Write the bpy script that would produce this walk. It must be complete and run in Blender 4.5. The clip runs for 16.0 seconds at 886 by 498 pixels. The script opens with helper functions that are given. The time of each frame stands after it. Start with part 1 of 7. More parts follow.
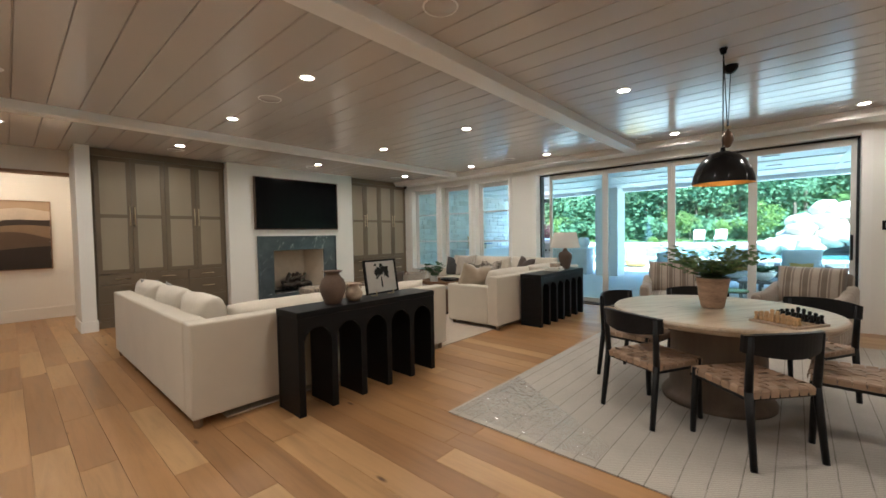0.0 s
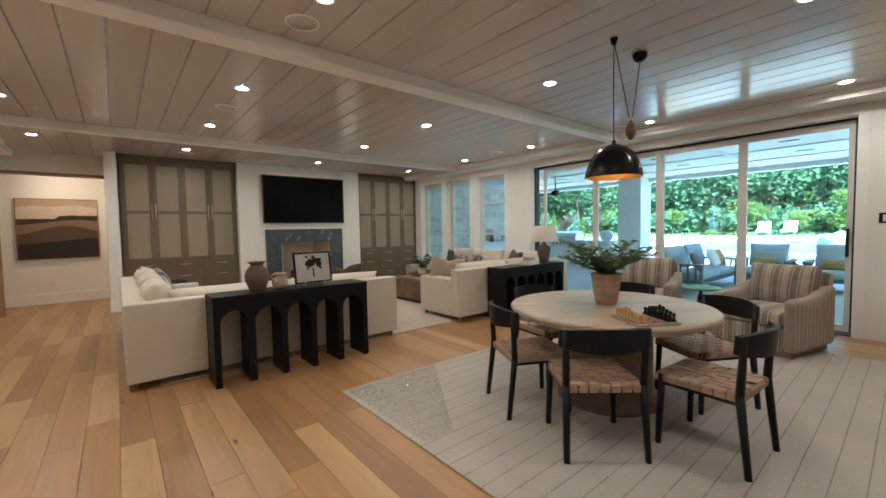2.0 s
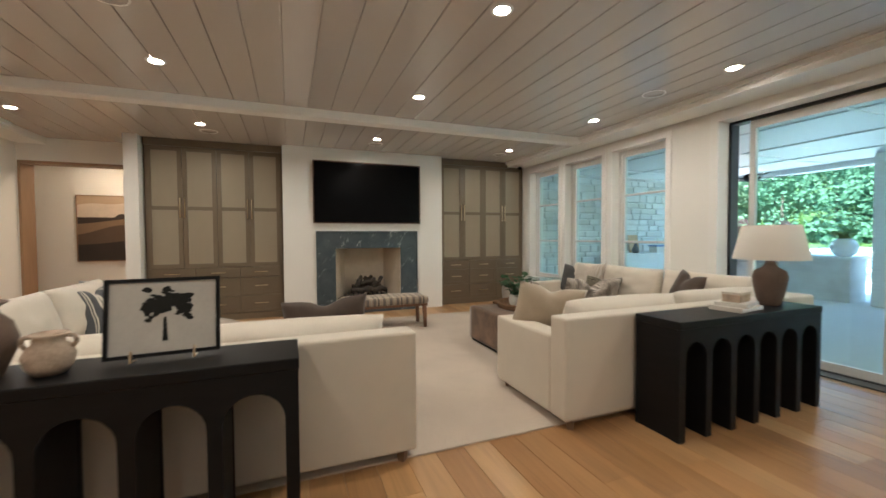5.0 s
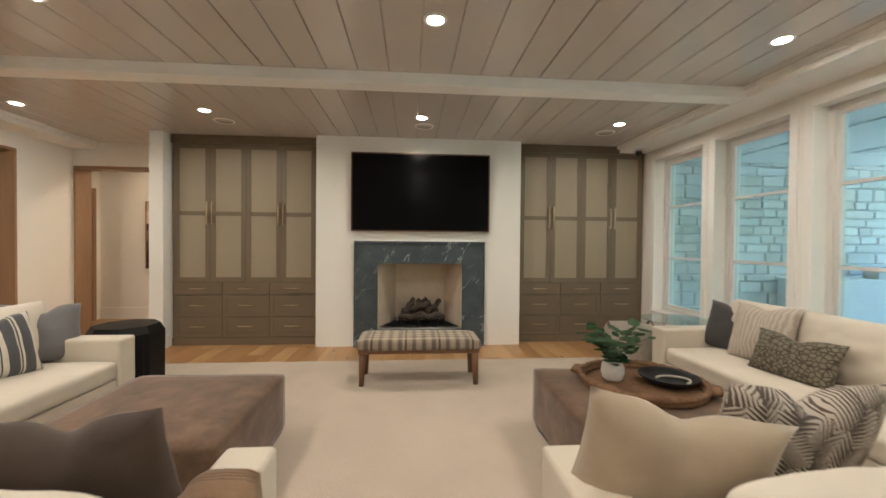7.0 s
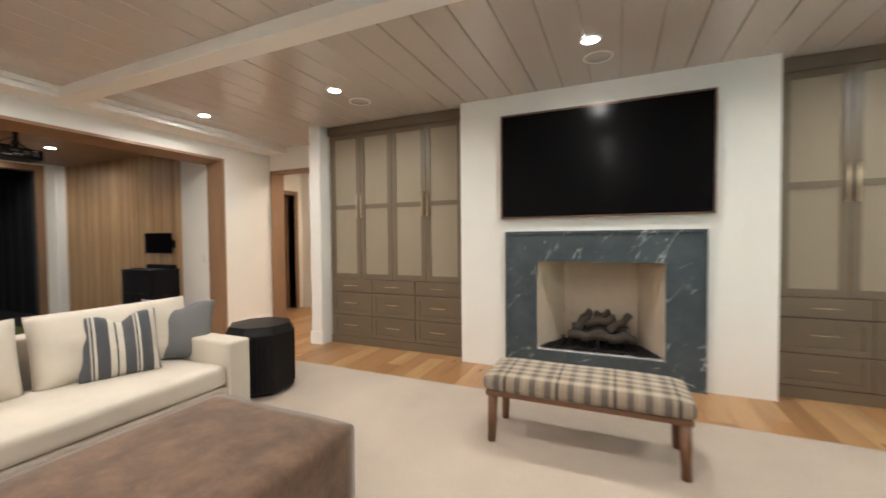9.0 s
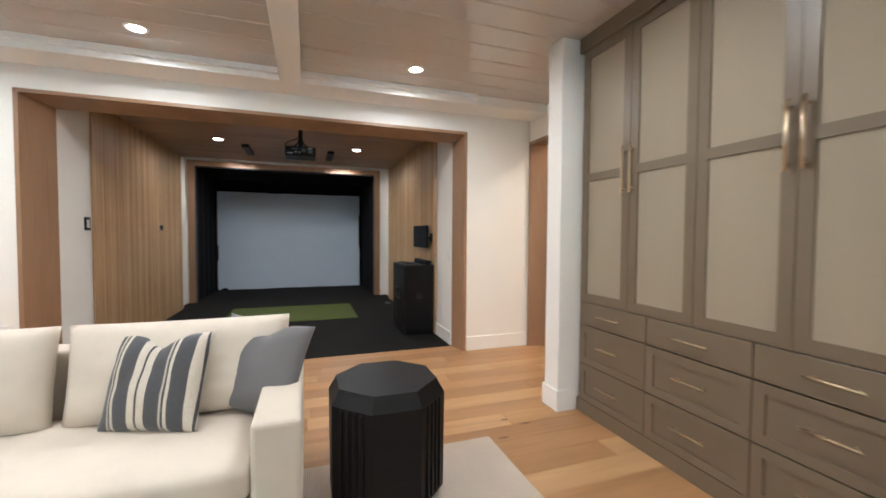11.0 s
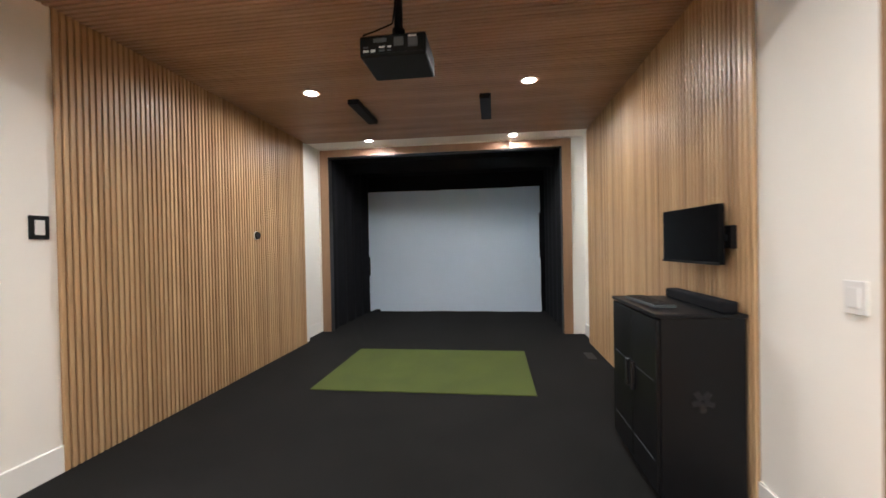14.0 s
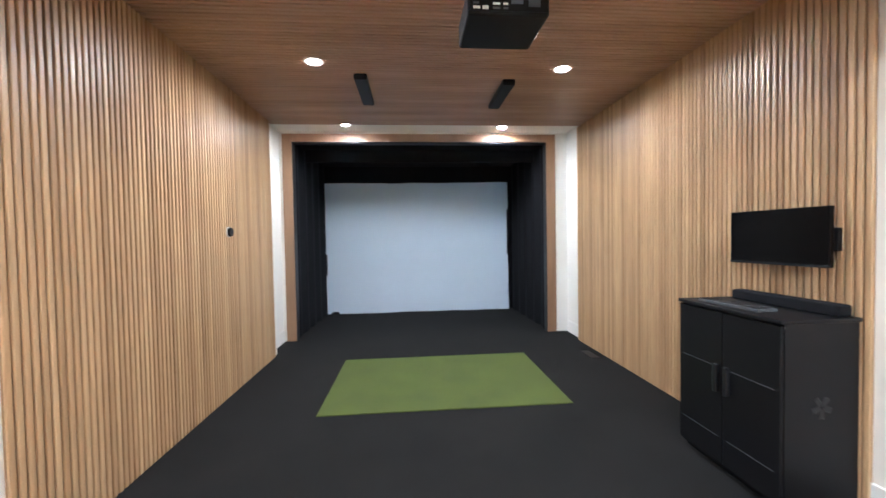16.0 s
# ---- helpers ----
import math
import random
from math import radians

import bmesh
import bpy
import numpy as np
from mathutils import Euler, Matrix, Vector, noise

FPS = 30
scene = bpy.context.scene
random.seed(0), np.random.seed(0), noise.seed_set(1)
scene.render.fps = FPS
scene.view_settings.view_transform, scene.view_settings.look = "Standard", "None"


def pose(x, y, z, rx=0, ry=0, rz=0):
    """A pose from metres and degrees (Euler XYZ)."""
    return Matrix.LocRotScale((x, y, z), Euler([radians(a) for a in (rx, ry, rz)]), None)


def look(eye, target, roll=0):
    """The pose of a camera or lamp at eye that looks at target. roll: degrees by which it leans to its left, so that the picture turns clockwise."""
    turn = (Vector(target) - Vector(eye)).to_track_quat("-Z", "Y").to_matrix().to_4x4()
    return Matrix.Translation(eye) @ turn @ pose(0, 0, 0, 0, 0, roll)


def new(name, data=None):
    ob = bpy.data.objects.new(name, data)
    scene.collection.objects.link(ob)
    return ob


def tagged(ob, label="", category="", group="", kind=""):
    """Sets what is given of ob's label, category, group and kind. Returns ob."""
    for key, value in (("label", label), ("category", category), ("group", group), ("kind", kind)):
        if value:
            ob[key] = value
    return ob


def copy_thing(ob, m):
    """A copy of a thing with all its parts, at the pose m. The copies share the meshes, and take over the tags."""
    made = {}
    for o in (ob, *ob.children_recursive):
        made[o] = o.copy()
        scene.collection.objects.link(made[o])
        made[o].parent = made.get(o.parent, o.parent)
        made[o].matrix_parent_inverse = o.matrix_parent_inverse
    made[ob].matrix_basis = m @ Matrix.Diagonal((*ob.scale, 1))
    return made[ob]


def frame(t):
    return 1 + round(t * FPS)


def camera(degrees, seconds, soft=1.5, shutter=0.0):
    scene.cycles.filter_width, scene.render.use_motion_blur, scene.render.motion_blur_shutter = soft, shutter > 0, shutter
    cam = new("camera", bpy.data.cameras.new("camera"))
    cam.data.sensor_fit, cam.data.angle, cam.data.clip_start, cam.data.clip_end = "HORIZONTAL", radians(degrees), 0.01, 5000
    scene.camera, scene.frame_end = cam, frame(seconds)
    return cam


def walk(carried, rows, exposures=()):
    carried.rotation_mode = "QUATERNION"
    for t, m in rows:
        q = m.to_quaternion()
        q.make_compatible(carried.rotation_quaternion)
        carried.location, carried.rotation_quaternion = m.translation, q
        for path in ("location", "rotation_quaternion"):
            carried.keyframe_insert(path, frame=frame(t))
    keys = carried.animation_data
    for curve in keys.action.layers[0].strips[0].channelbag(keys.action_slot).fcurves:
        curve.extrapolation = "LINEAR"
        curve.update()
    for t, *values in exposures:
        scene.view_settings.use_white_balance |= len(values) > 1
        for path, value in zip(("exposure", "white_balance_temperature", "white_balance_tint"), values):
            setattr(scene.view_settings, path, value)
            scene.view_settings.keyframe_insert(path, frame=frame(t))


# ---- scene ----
cam = camera(96.8, 16.0, soft=1.6, shutter=0.4)
PATH = [
    (0, (0.901, 0.707, 1.382), (2.387, 2.044, 1.315), -1.0),
    (0.5, (1.095, 0.401, 1.394), (2.515, 1.808, 1.327), -1.2),
    (1, (1.285, 0.093, 1.372), (2.652, 1.552, 1.305), -1.3),
    (1.5, (1.518, -0.146, 1.372), (2.841, 1.352, 1.292), -1.2),
    (2, (1.74, -0.386, 1.382), (3.016, 1.15, 1.28), -1.0),
    (2.5, (1.907, -0.491, 1.363), (3.132, 1.086, 1.248), -0.8),
    (3, (2.227, -0.373, 1.365), (3.384, 1.253, 1.232), -0.6),
    (3.5, (2.691, -0.101, 1.364), (3.753, 1.588, 1.213), -0.4),
    (4, (3.117, 0.433, 1.346), (4.074, 2.185, 1.218), -0.2),
    (4.2, (3.285, 0.722, 1.324), (4.195, 2.5, 1.215), -0.3),
    (6.3, (4.666, 2.844, 1.398), (5.048, 4.806, 1.362), 0.4),
    (6.5, (4.812, 2.968, 1.412), (5.127, 4.943, 1.378), 0.5),
    (7, (5.041, 3.314, 1.412), (5.198, 5.308, 1.384), 0.5),
    (7.5, (5.216, 3.608, 1.414), (5.238, 5.607, 1.383), 0.2),
    (8, (5.338, 3.886, 1.431), (5.203, 5.881, 1.379), -0.1),
    (8.5, (5.336, 4.219, 1.39), (4.954, 6.182, 1.345), -0.4),
    (9, (5.322, 4.667, 1.375), (4.515, 6.497, 1.321), -0.5),
    (9.5, (5.179, 5.201, 1.362), (4.005, 6.819, 1.311), -0.5),
    (10, (4.987, 5.751, 1.37), (3.52, 7.109, 1.321), -0.1),
    (10.2, (4.9, 6.009, 1.368), (3.316, 7.229, 1.318), 0.1),
    (12.3, (3.018, 7.612, 1.336), (1.019, 7.599, 1.27), -0.2),
    (12.5, (2.794, 7.648, 1.334), (0.796, 7.575, 1.277), -0.2),
    (13, (2.24, 7.71, 1.323), (0.251, 7.505, 1.282), -0.4),
    (13.5, (1.727, 7.552, 1.329), (-0.257, 7.303, 1.299), -0.7),
    (14, (1.281, 7.322, 1.313), (-0.703, 7.068, 1.292), -1.1),
    (14.5, (0.914, 7.021, 1.336), (-1.074, 6.799, 1.325), -1.4),
    (15, (0.783, 6.742, 1.357), (-1.21, 6.58, 1.363), -1.4),
    (15.5, (0.861, 6.536, 1.366), (-1.138, 6.481, 1.363), -1.0),
    (16, (0.933, 6.38, 1.367), (-1.06, 6.544, 1.311), -1.0),
]
EXPOSURES = [(0, 2.76, 5650, 7), (3, 2.78, 5600, 7), (4, 2.88, 5650, 7), (6.5, 3.08, 5950, 7), (8.5, 3.44, 5950, 7), (9.5, 3.64, 5100, 7), (10.2, 3.7, 5100, 7), (12.5, 3.64, 5250, 8), (13.4, 4.0, 5250, 8), (14.5, 4.54, 5200, 7), (16, 4.94, 4750, 7)]
walk(cam, [(t, look(eye, target, roll)) for t, eye, target, roll in PATH], EXPOSURES)
SKY, SUN, LAMP = 0.15, 5.0, 1.35

# ---- world and light ----
world = bpy.data.worlds.new("world")
scene.world = world
world.use_nodes = True
wn = world.node_tree.nodes
sky = wn.new("ShaderNodeTexSky")
sky.sky_type, sky.sun_disc = "NISHITA", False
SUN_EL, SUN_AZ = 54.0, -125.0
sky.sun_elevation, sky.sun_rotation = radians(SUN_EL), radians(90 - SUN_AZ)
world.node_tree.links.new(sky.outputs[0], wn["Background"].inputs[0])
wn["Background"].inputs[1].default_value = SKY

sun = new("sun", bpy.data.lights.new("sun", "SUN"))
sun.data.energy, sun.data.angle, sun.data.color = SUN, radians(0.5), (1.0, 0.95, 0.88)
sd = Vector((math.cos(radians(SUN_EL)) * math.cos(radians(SUN_AZ)), math.cos(radians(SUN_EL)) * math.sin(radians(SUN_AZ)), math.sin(radians(SUN_EL))))
sun.matrix_world = look(sd * 60, (0, 0, 0))

WARM = (1.0, 0.87, 0.71)


def lamp_disc(x, y, z, watts, size=0.12, spread=165, color=WARM):
    li = bpy.data.lights.new("downlight_lamp", "AREA")
    li.shape, li.size, li.energy, li.color, li.spread = "DISK", size, watts, color, radians(spread)
    ob = new("downlight_lamp", li)
    ob.matrix_world = pose(x, y, z)
    return ob


# ---- materials ----
def nodes(name):
    m = bpy.data.materials.new(name)
    m.use_nodes = True
    nt = m.node_tree
    return m, nt, nt.nodes["Principled BSDF"]


def ramp(nt, stops):
    r = nt.nodes.new("ShaderNodeValToRGB")
    el = r.color_ramp.elements
    while len(el) < len(stops):
        el.new(0.5)
    for e, (p, c) in zip(el, stops):
        e.position, e.color = p, (*c, 1)
    return r


def coords(nt, scale=(1, 1, 1), rot=(0, 0, 0), shift_random=0.0):
    tc = nt.nodes.new("ShaderNodeTexCoord")
    mp = nt.nodes.new("ShaderNodeMapping")
    mp.inputs["Scale"].default_value, mp.inputs["Rotation"].default_value = scale, [radians(a) for a in rot]
    if shift_random:
        oi = nt.nodes.new("ShaderNodeObjectInfo")
        mu = nt.nodes.new("ShaderNodeVectorMath")
        mu.operation = "SCALE"
        mu.inputs[0].default_value = (shift_random, shift_random * 0.7, shift_random * 0.4)
        nt.links.new(oi.outputs["Random"], mu.inputs["Scale"])
        nt.links.new(mu.outputs[0], mp.inputs["Location"])
    nt.links.new(tc.outputs["Object"], mp.inputs[0])
    return mp.outputs[0]


def noise_tex(nt, vec, scale, detail=4, rough=0.6, dist=0.0):
    n = nt.nodes.new("ShaderNodeTexNoise")
    n.inputs["Scale"].default_value, n.inputs["Detail"].default_value = scale, detail
    n.inputs["Roughness"].default_value, n.inputs["Distortion"].default_value = rough, dist
    nt.links.new(vec, n.inputs["Vector"])
    return n.outputs["Fac"]


def mixc(nt, fac, a, b, kind="MIX"):
    m = nt.nodes.new("ShaderNodeMix")
    m.data_type, m.blend_type = "RGBA", kind
    for k, v in ((0, fac), (6, a), (7, b)):
        if isinstance(v, (int, float)):
            m.inputs[k].default_value = v
        elif isinstance(v, tuple):
            m.inputs[k].default_value = (*v, 1)
        else:
            nt.links.new(v, m.inputs[k])
    return m.outputs[2]


def math_node(nt, op, a, b=0.0, c=0.0):
    m = nt.nodes.new("ShaderNodeMath")
    m.operation = op
    for i, v in enumerate((a, b, c)):
        if isinstance(v, (int, float)):
            m.inputs[i].default_value = v
        else:
            nt.links.new(v, m.inputs[i])
    return m.outputs[0]


def bump(nt, p, height, strength=0.2, dist=0.005):
    b = nt.nodes.new("ShaderNodeBump")
    b.inputs["Strength"].default_value, b.inputs["Distance"].default_value = strength, dist
    nt.links.new(height, b.inputs["Height"])
    nt.links.new(b.outputs[0], p.inputs["Normal"])


def surface(name, color, rough=0.5, metal=0.0, var=0.12, big=1.5, fine=60.0, bmp=0.15, dist=0.002, sheen=0.0, spec=0.5, stretch=(1, 1, 1)):
    """A surface of one paint or cloth, varied at two scales."""
    m, nt, p = nodes(name)
    v = coords(nt, stretch, shift_random=3.0)
    a, b = noise_tex(nt, v, big, 3), noise_tex(nt, v, fine, 3)
    if max(color) < 0.02 and metal == 0.0:
        spec = min(spec, 0.18)
    dark = tuple(c * (1 - var) for c in color)
    lite = tuple(min(1, c * (1 + var * 0.6)) for c in color)
    r = ramp(nt, [(0.3, dark), (0.7, lite)])
    mixed = math_node(nt, "ADD", math_node(nt, "MULTIPLY", a, 0.65), math_node(nt, "MULTIPLY", b, 0.35))
    nt.links.new(mixed, r.inputs[0])
    nt.links.new(r.outputs[0], p.inputs["Base Color"])
    nt.links.new(math_node(nt, "MULTIPLY_ADD", a, 0.08, rough - 0.04), p.inputs["Roughness"])
    p.inputs["Metallic"].default_value = metal
    p.inputs["Specular IOR Level"].default_value = spec
    if sheen:
        p.inputs["Sheen Weight"].default_value, p.inputs["Sheen Roughness"].default_value = sheen, 0.4
    if bmp:
        bump(nt, p, b, bmp, dist)
    return m


def wood(name, tones, along=1, rough=0.4, scale=1.0, contrast=0.5, knots=False, island=False):
    """Wood with grain along one axis, whose tone changes from piece to piece."""
    m, nt, p = nodes(name)
    st = [14 * scale] * 3
    st[along] = 0.9 * scale
    v = coords(nt, st, shift_random=40.0)
    g = noise_tex(nt, v, 1.0, 6, 0.65, 0.6)
    st2 = [3 * scale] * 3
    st2[along] = 0.5 * scale
    big = noise_tex(nt, coords(nt, st2, shift_random=23.0), 1.0, 3)
    if island:
        src = nt.nodes.new("ShaderNodeNewGeometry").outputs["Random Per Island"]
    else:
        src = nt.nodes.new("ShaderNodeObjectInfo").outputs["Random"]
    base = ramp(nt, [(i / max(1, len(tones) - 1), c) for i, c in enumerate(tones)])
    nt.links.new(src, base.inputs[0])
    grain = ramp(nt, [(0.25, (1 - contrast * 0.55,) * 3), (0.5, (1, 1, 1)), (0.8, (1 - contrast * 0.3,) * 3)])
    nt.links.new(g, grain.inputs[0])
    col = mixc(nt, 1.0, base.outputs[0], grain.outputs[0], "MULTIPLY")
    blot = ramp(nt, [(0.35, (0.84, 0.82, 0.8)), (0.65, (1.06, 1.06, 1.06))])
    nt.links.new(big, blot.inputs[0])
    col = mixc(nt, 1.0, col, blot.outputs[0], "MULTIPLY")
    if knots:
        vo = nt.nodes.new("ShaderNodeTexVoronoi")
        vo.inputs["Scale"].default_value = 1.0
        st3 = [5.5, 5.5, 5.5]
        st3[along] = 1.7
        nt.links.new(coords(nt, st3, shift_random=61.0), vo.inputs["Vector"])
        k = ramp(nt, [(0.035, (0.22, 0.14, 0.09)), (0.1, (1, 1, 1))])
        nt.links.new(vo.outputs["Distance"], k.inputs[0])
        col = mixc(nt, 1.0, col, k.outputs[0], "MULTIPLY")
    nt.links.new(col, p.inputs["Base Color"])
    nt.links.new(math_node(nt, "MULTIPLY_ADD", g, 0.2, rough - 0.1), p.inputs["Roughness"])
    bump(nt, p, g, 0.12, 0.002)
    return m


def limed(name):
    """Pale limed oak with short dark open pores along x, and broad soft bands."""
    m, nt, p = nodes(name)
    base = ramp(nt, [(0.3, (0.36, 0.275, 0.195)), (0.5, (0.45, 0.36, 0.265)), (0.7, (0.52, 0.43, 0.33))])
    nt.links.new(noise_tex(nt, coords(nt, (1.2, 7, 7)), 1.0, 5, 0.6, 0.8), base.inputs[0])
    pore = noise_tex(nt, coords(nt, (3.2, 60, 60)), 1.0, 4, 0.6, 0.25)
    dark = ramp(nt, [(0.56, (1, 1, 1)), (0.64, (0.58, 0.54, 0.5)), (0.75, (0.4, 0.36, 0.32))])
    nt.links.new(pore, dark.inputs[0])
    fleck = ramp(nt, [(0.42, (0.12, 0.12, 0.12)), (0.6, (1, 1, 1))])
    nt.links.new(noise_tex(nt, coords(nt, (1.6, 6, 6)), 1.0, 3), fleck.inputs[0])
    col = mixc(nt, fleck.outputs[0], base.outputs[0], mixc(nt, 1.0, base.outputs[0], dark.outputs[0], "MULTIPLY"))
    nt.links.new(col, p.inputs["Base Color"])
    nt.links.new(math_node(nt, "MULTIPLY_ADD", pore, 0.25, 0.22), p.inputs["Roughness"])
    bump(nt, p, pore, 0.25, 0.002)
    return m


def striped(name, axis, period, stops, rough=0.85, fine=220.0, axis2=None, stops2=None, period2=None):
    """Woven cloth with stripes across one axis, or a plaid across two."""
    m, nt, p = nodes(name)
    tc = nt.nodes.new("ShaderNodeTexCoord")
    sx = nt.nodes.new("ShaderNodeSeparateXYZ")
    nt.links.new(tc.outputs["Object"], sx.inputs[0])

    def band(ax, per, st):
        f = math_node(nt, "FRACT", math_node(nt, "DIVIDE", math_node(nt, "ADD", sx.outputs[ax], 10.0), per))
        r = ramp(nt, st)
        r.color_ramp.interpolation = "CONSTANT"
        nt.links.new(f, r.inputs[0])
        return r.outputs[0]

    col = band(axis, period, stops)
    if axis2 is not None:
        col = mixc(nt, 0.5, col, band(axis2, period2, stops2))
    n = noise_tex(nt, tc.outputs["Object"], fine, 2)
    big = noise_tex(nt, tc.outputs["Object"], 5.0, 3)
    sh = ramp(nt, [(0.3, (0.8, 0.8, 0.8)), (0.7, (1.1, 1.1, 1.1))])
    nt.links.new(n, sh.inputs[0])
    col = mixc(nt, 1.0, col, sh.outputs[0], "MULTIPLY")
    sh2 = ramp(nt, [(0.3, (0.9, 0.9, 0.9)), (0.7, (1.05, 1.05, 1.05))])
    nt.links.new(big, sh2.inputs[0])
    col = mixc(nt, 1.0, col, sh2.outputs[0], "MULTIPLY")
    nt.links.new(col, p.inputs["Base Color"])
    p.inputs["Roughness"].default_value = rough
    p.inputs["Sheen Weight"].default_value = 0.2
    bump(nt, p, n, 0.3, 0.002)
    return m


def figured(name, ground, figure, scale, width=0.5, rough=0.85, chev=False):
    """Cushion cloth with a leafy, dotted or zigzag figure."""
    m, nt, p = nodes(name)
    v = coords(nt, (1, 1, 1), shift_random=2.0)
    if chev:
        w = nt.nodes.new("ShaderNodeTexWave")
        w.wave_type, w.wave_profile = "BANDS", "TRI"
        w.inputs["Scale"].default_value, w.inputs["Distortion"].default_value = scale, 6.0
        nt.links.new(v, w.inputs["Vector"])
        f = w.outputs["Fac"]
    else:
        vo = nt.nodes.new("ShaderNodeTexVoronoi")
        vo.feature = "DISTANCE_TO_EDGE"
        vo.inputs["Scale"].default_value = scale
        nt.links.new(v, vo.inputs["Vector"])
        f = math_node(nt, "MULTIPLY", vo.outputs["Distance"], 3.0)
    r = ramp(nt, [(max(0.0, width - 0.12), ground), (min(1.0, width + 0.12), figure)])
    nt.links.new(f, r.inputs[0])
    nt.links.new(r.outputs[0], p.inputs["Base Color"])
    p.inputs["Roughness"].default_value = rough
    bump(nt, p, noise_tex(nt, v, 260, 2), 0.3, 0.002)
    return m


def fern_print(name, ground, figure, scale=9.0, rough=0.85):
    """Cushion cloth printed with pale fern sprigs turned every way."""
    m, nt, p = nodes(name)
    tc, sx = nt.nodes.new("ShaderNodeTexCoord"), nt.nodes.new("ShaderNodeSeparateXYZ")
    nt.links.new(tc.outputs["Object"], sx.inputs[0])
    flat = nt.nodes.new("ShaderNodeCombineXYZ")
    nt.links.new(sx.outputs[0], flat.inputs[0])
    nt.links.new(sx.outputs[2], flat.inputs[1])
    vo = nt.nodes.new("ShaderNodeTexVoronoi")
    vo.voronoi_dimensions = "2D"
    vo.inputs["Scale"].default_value = scale
    nt.links.new(flat.outputs[0], vo.inputs["Vector"])
    rel, rot, xy = nt.nodes.new("ShaderNodeVectorMath"), nt.nodes.new("ShaderNodeVectorRotate"), nt.nodes.new("ShaderNodeSeparateXYZ")
    rel.operation, rot.rotation_type = "SUBTRACT", "Z_AXIS"
    nt.links.new(flat.outputs[0], rel.inputs[0])
    nt.links.new(vo.outputs["Position"], rel.inputs[1])
    hue = nt.nodes.new("ShaderNodeSeparateColor")
    nt.links.new(vo.outputs["Color"], hue.inputs[0])
    nt.links.new(rel.outputs[0], rot.inputs["Vector"])
    nt.links.new(math_node(nt, "MULTIPLY_ADD", hue.outputs[0], 2.4, 0.3), rot.inputs["Angle"])
    nt.links.new(rot.outputs[0], xy.inputs[0])
    across = math_node(nt, "ABSOLUTE", xy.outputs[1])
    run = math_node(nt, "SUBTRACT", xy.outputs[0], math_node(nt, "MULTIPLY", across, 0.9))
    leaf = math_node(nt, "PINGPONG", math_node(nt, "MULTIPLY", run, 52.0), 0.5)
    leaf = math_node(nt, "ADD", leaf, math_node(nt, "MULTIPLY", across, -5.0))
    r = ramp(nt, [(0.10, ground), (0.15, figure)])
    nt.links.new(leaf, r.inputs[0])
    nt.links.new(r.outputs[0], p.inputs["Base Color"])
    p.inputs["Roughness"].default_value = rough
    bump(nt, p, noise_tex(nt, flat.outputs[0], 260, 2), 0.3, 0.002)
    return m


def marble(name):
    m, nt, p = nodes(name)
    v = coords(nt, (1, 1, 1), (0, 38, 0))
    base = ramp(nt, [(0.3, (0.04, 0.055, 0.065)), (0.7, (0.075, 0.095, 0.108))])
    nt.links.new(noise_tex(nt, v, 5.0, 6), base.inputs[0])
    facs = []
    for turn, scale, thin, low, seed in ((52, 1.3, 0.009, 0.53, 0.0), (68, 2.6, 0.010, 0.57, 3.1), (25, 3.4, 0.009, 0.59, 7.7)):
        slant = nt.nodes.new("ShaderNodeMapping")
        slant.inputs["Scale"].default_value, slant.inputs["Location"].default_value = (0.55, 1.0, 2.4), (seed, seed, seed)
        nt.links.new(coords(nt, (1, 1, 1), (0, turn, 0)), slant.inputs["Vector"])
        ridge = math_node(nt, "ABSOLUTE", math_node(nt, "SUBTRACT", noise_tex(nt, slant.outputs[0], scale, 5, 0.6, 0.5), 0.5))
        vein = ramp(nt, [(0.0, (1, 1, 1)), (thin * 0.45, (0.5, 0.5, 0.5)), (thin, (0, 0, 0))])
        nt.links.new(ridge, vein.inputs[0])
        gate = ramp(nt, [(low, (0, 0, 0)), (low + 0.10, (1, 1, 1))])
        nt.links.new(noise_tex(nt, slant.outputs[0], scale * 1.6, 3), gate.inputs[0])
        facs.append(math_node(nt, "MULTIPLY", vein.outputs[0], gate.outputs[0]))
    fac = math_node(nt, "MAXIMUM", facs[0], math_node(nt, "MAXIMUM", facs[1], facs[2]))
    col = mixc(nt, fac, base.outputs[0], (0.62, 0.65, 0.66))
    nt.links.new(col, p.inputs["Base Color"])
    p.inputs["Roughness"].default_value = 0.34
    bump(nt, p, noise_tex(nt, v, 90, 3), 0.06, 0.001)
    return m


def suede(name, color):
    m, nt, p = nodes(name)
    v = coords(nt, (1, 1, 1))
    a = noise_tex(nt, v, 5.0, 6, 0.68, 0.2)
    r = ramp(nt, [(0.32, tuple(c * 0.6 for c in color)), (0.5, color), (0.68, tuple(c * 1.5 for c in color))])
    nt.links.new(a, r.inputs[0])
    nt.links.new(r.outputs[0], p.inputs["Base Color"])
    p.inputs["Roughness"].default_value = 0.8
    p.inputs["Sheen Weight"].default_value, p.inputs["Sheen Roughness"].default_value = 0.35, 0.35
    bump(nt, p, noise_tex(nt, v, 320, 2), 0.25, 0.001)
    return m


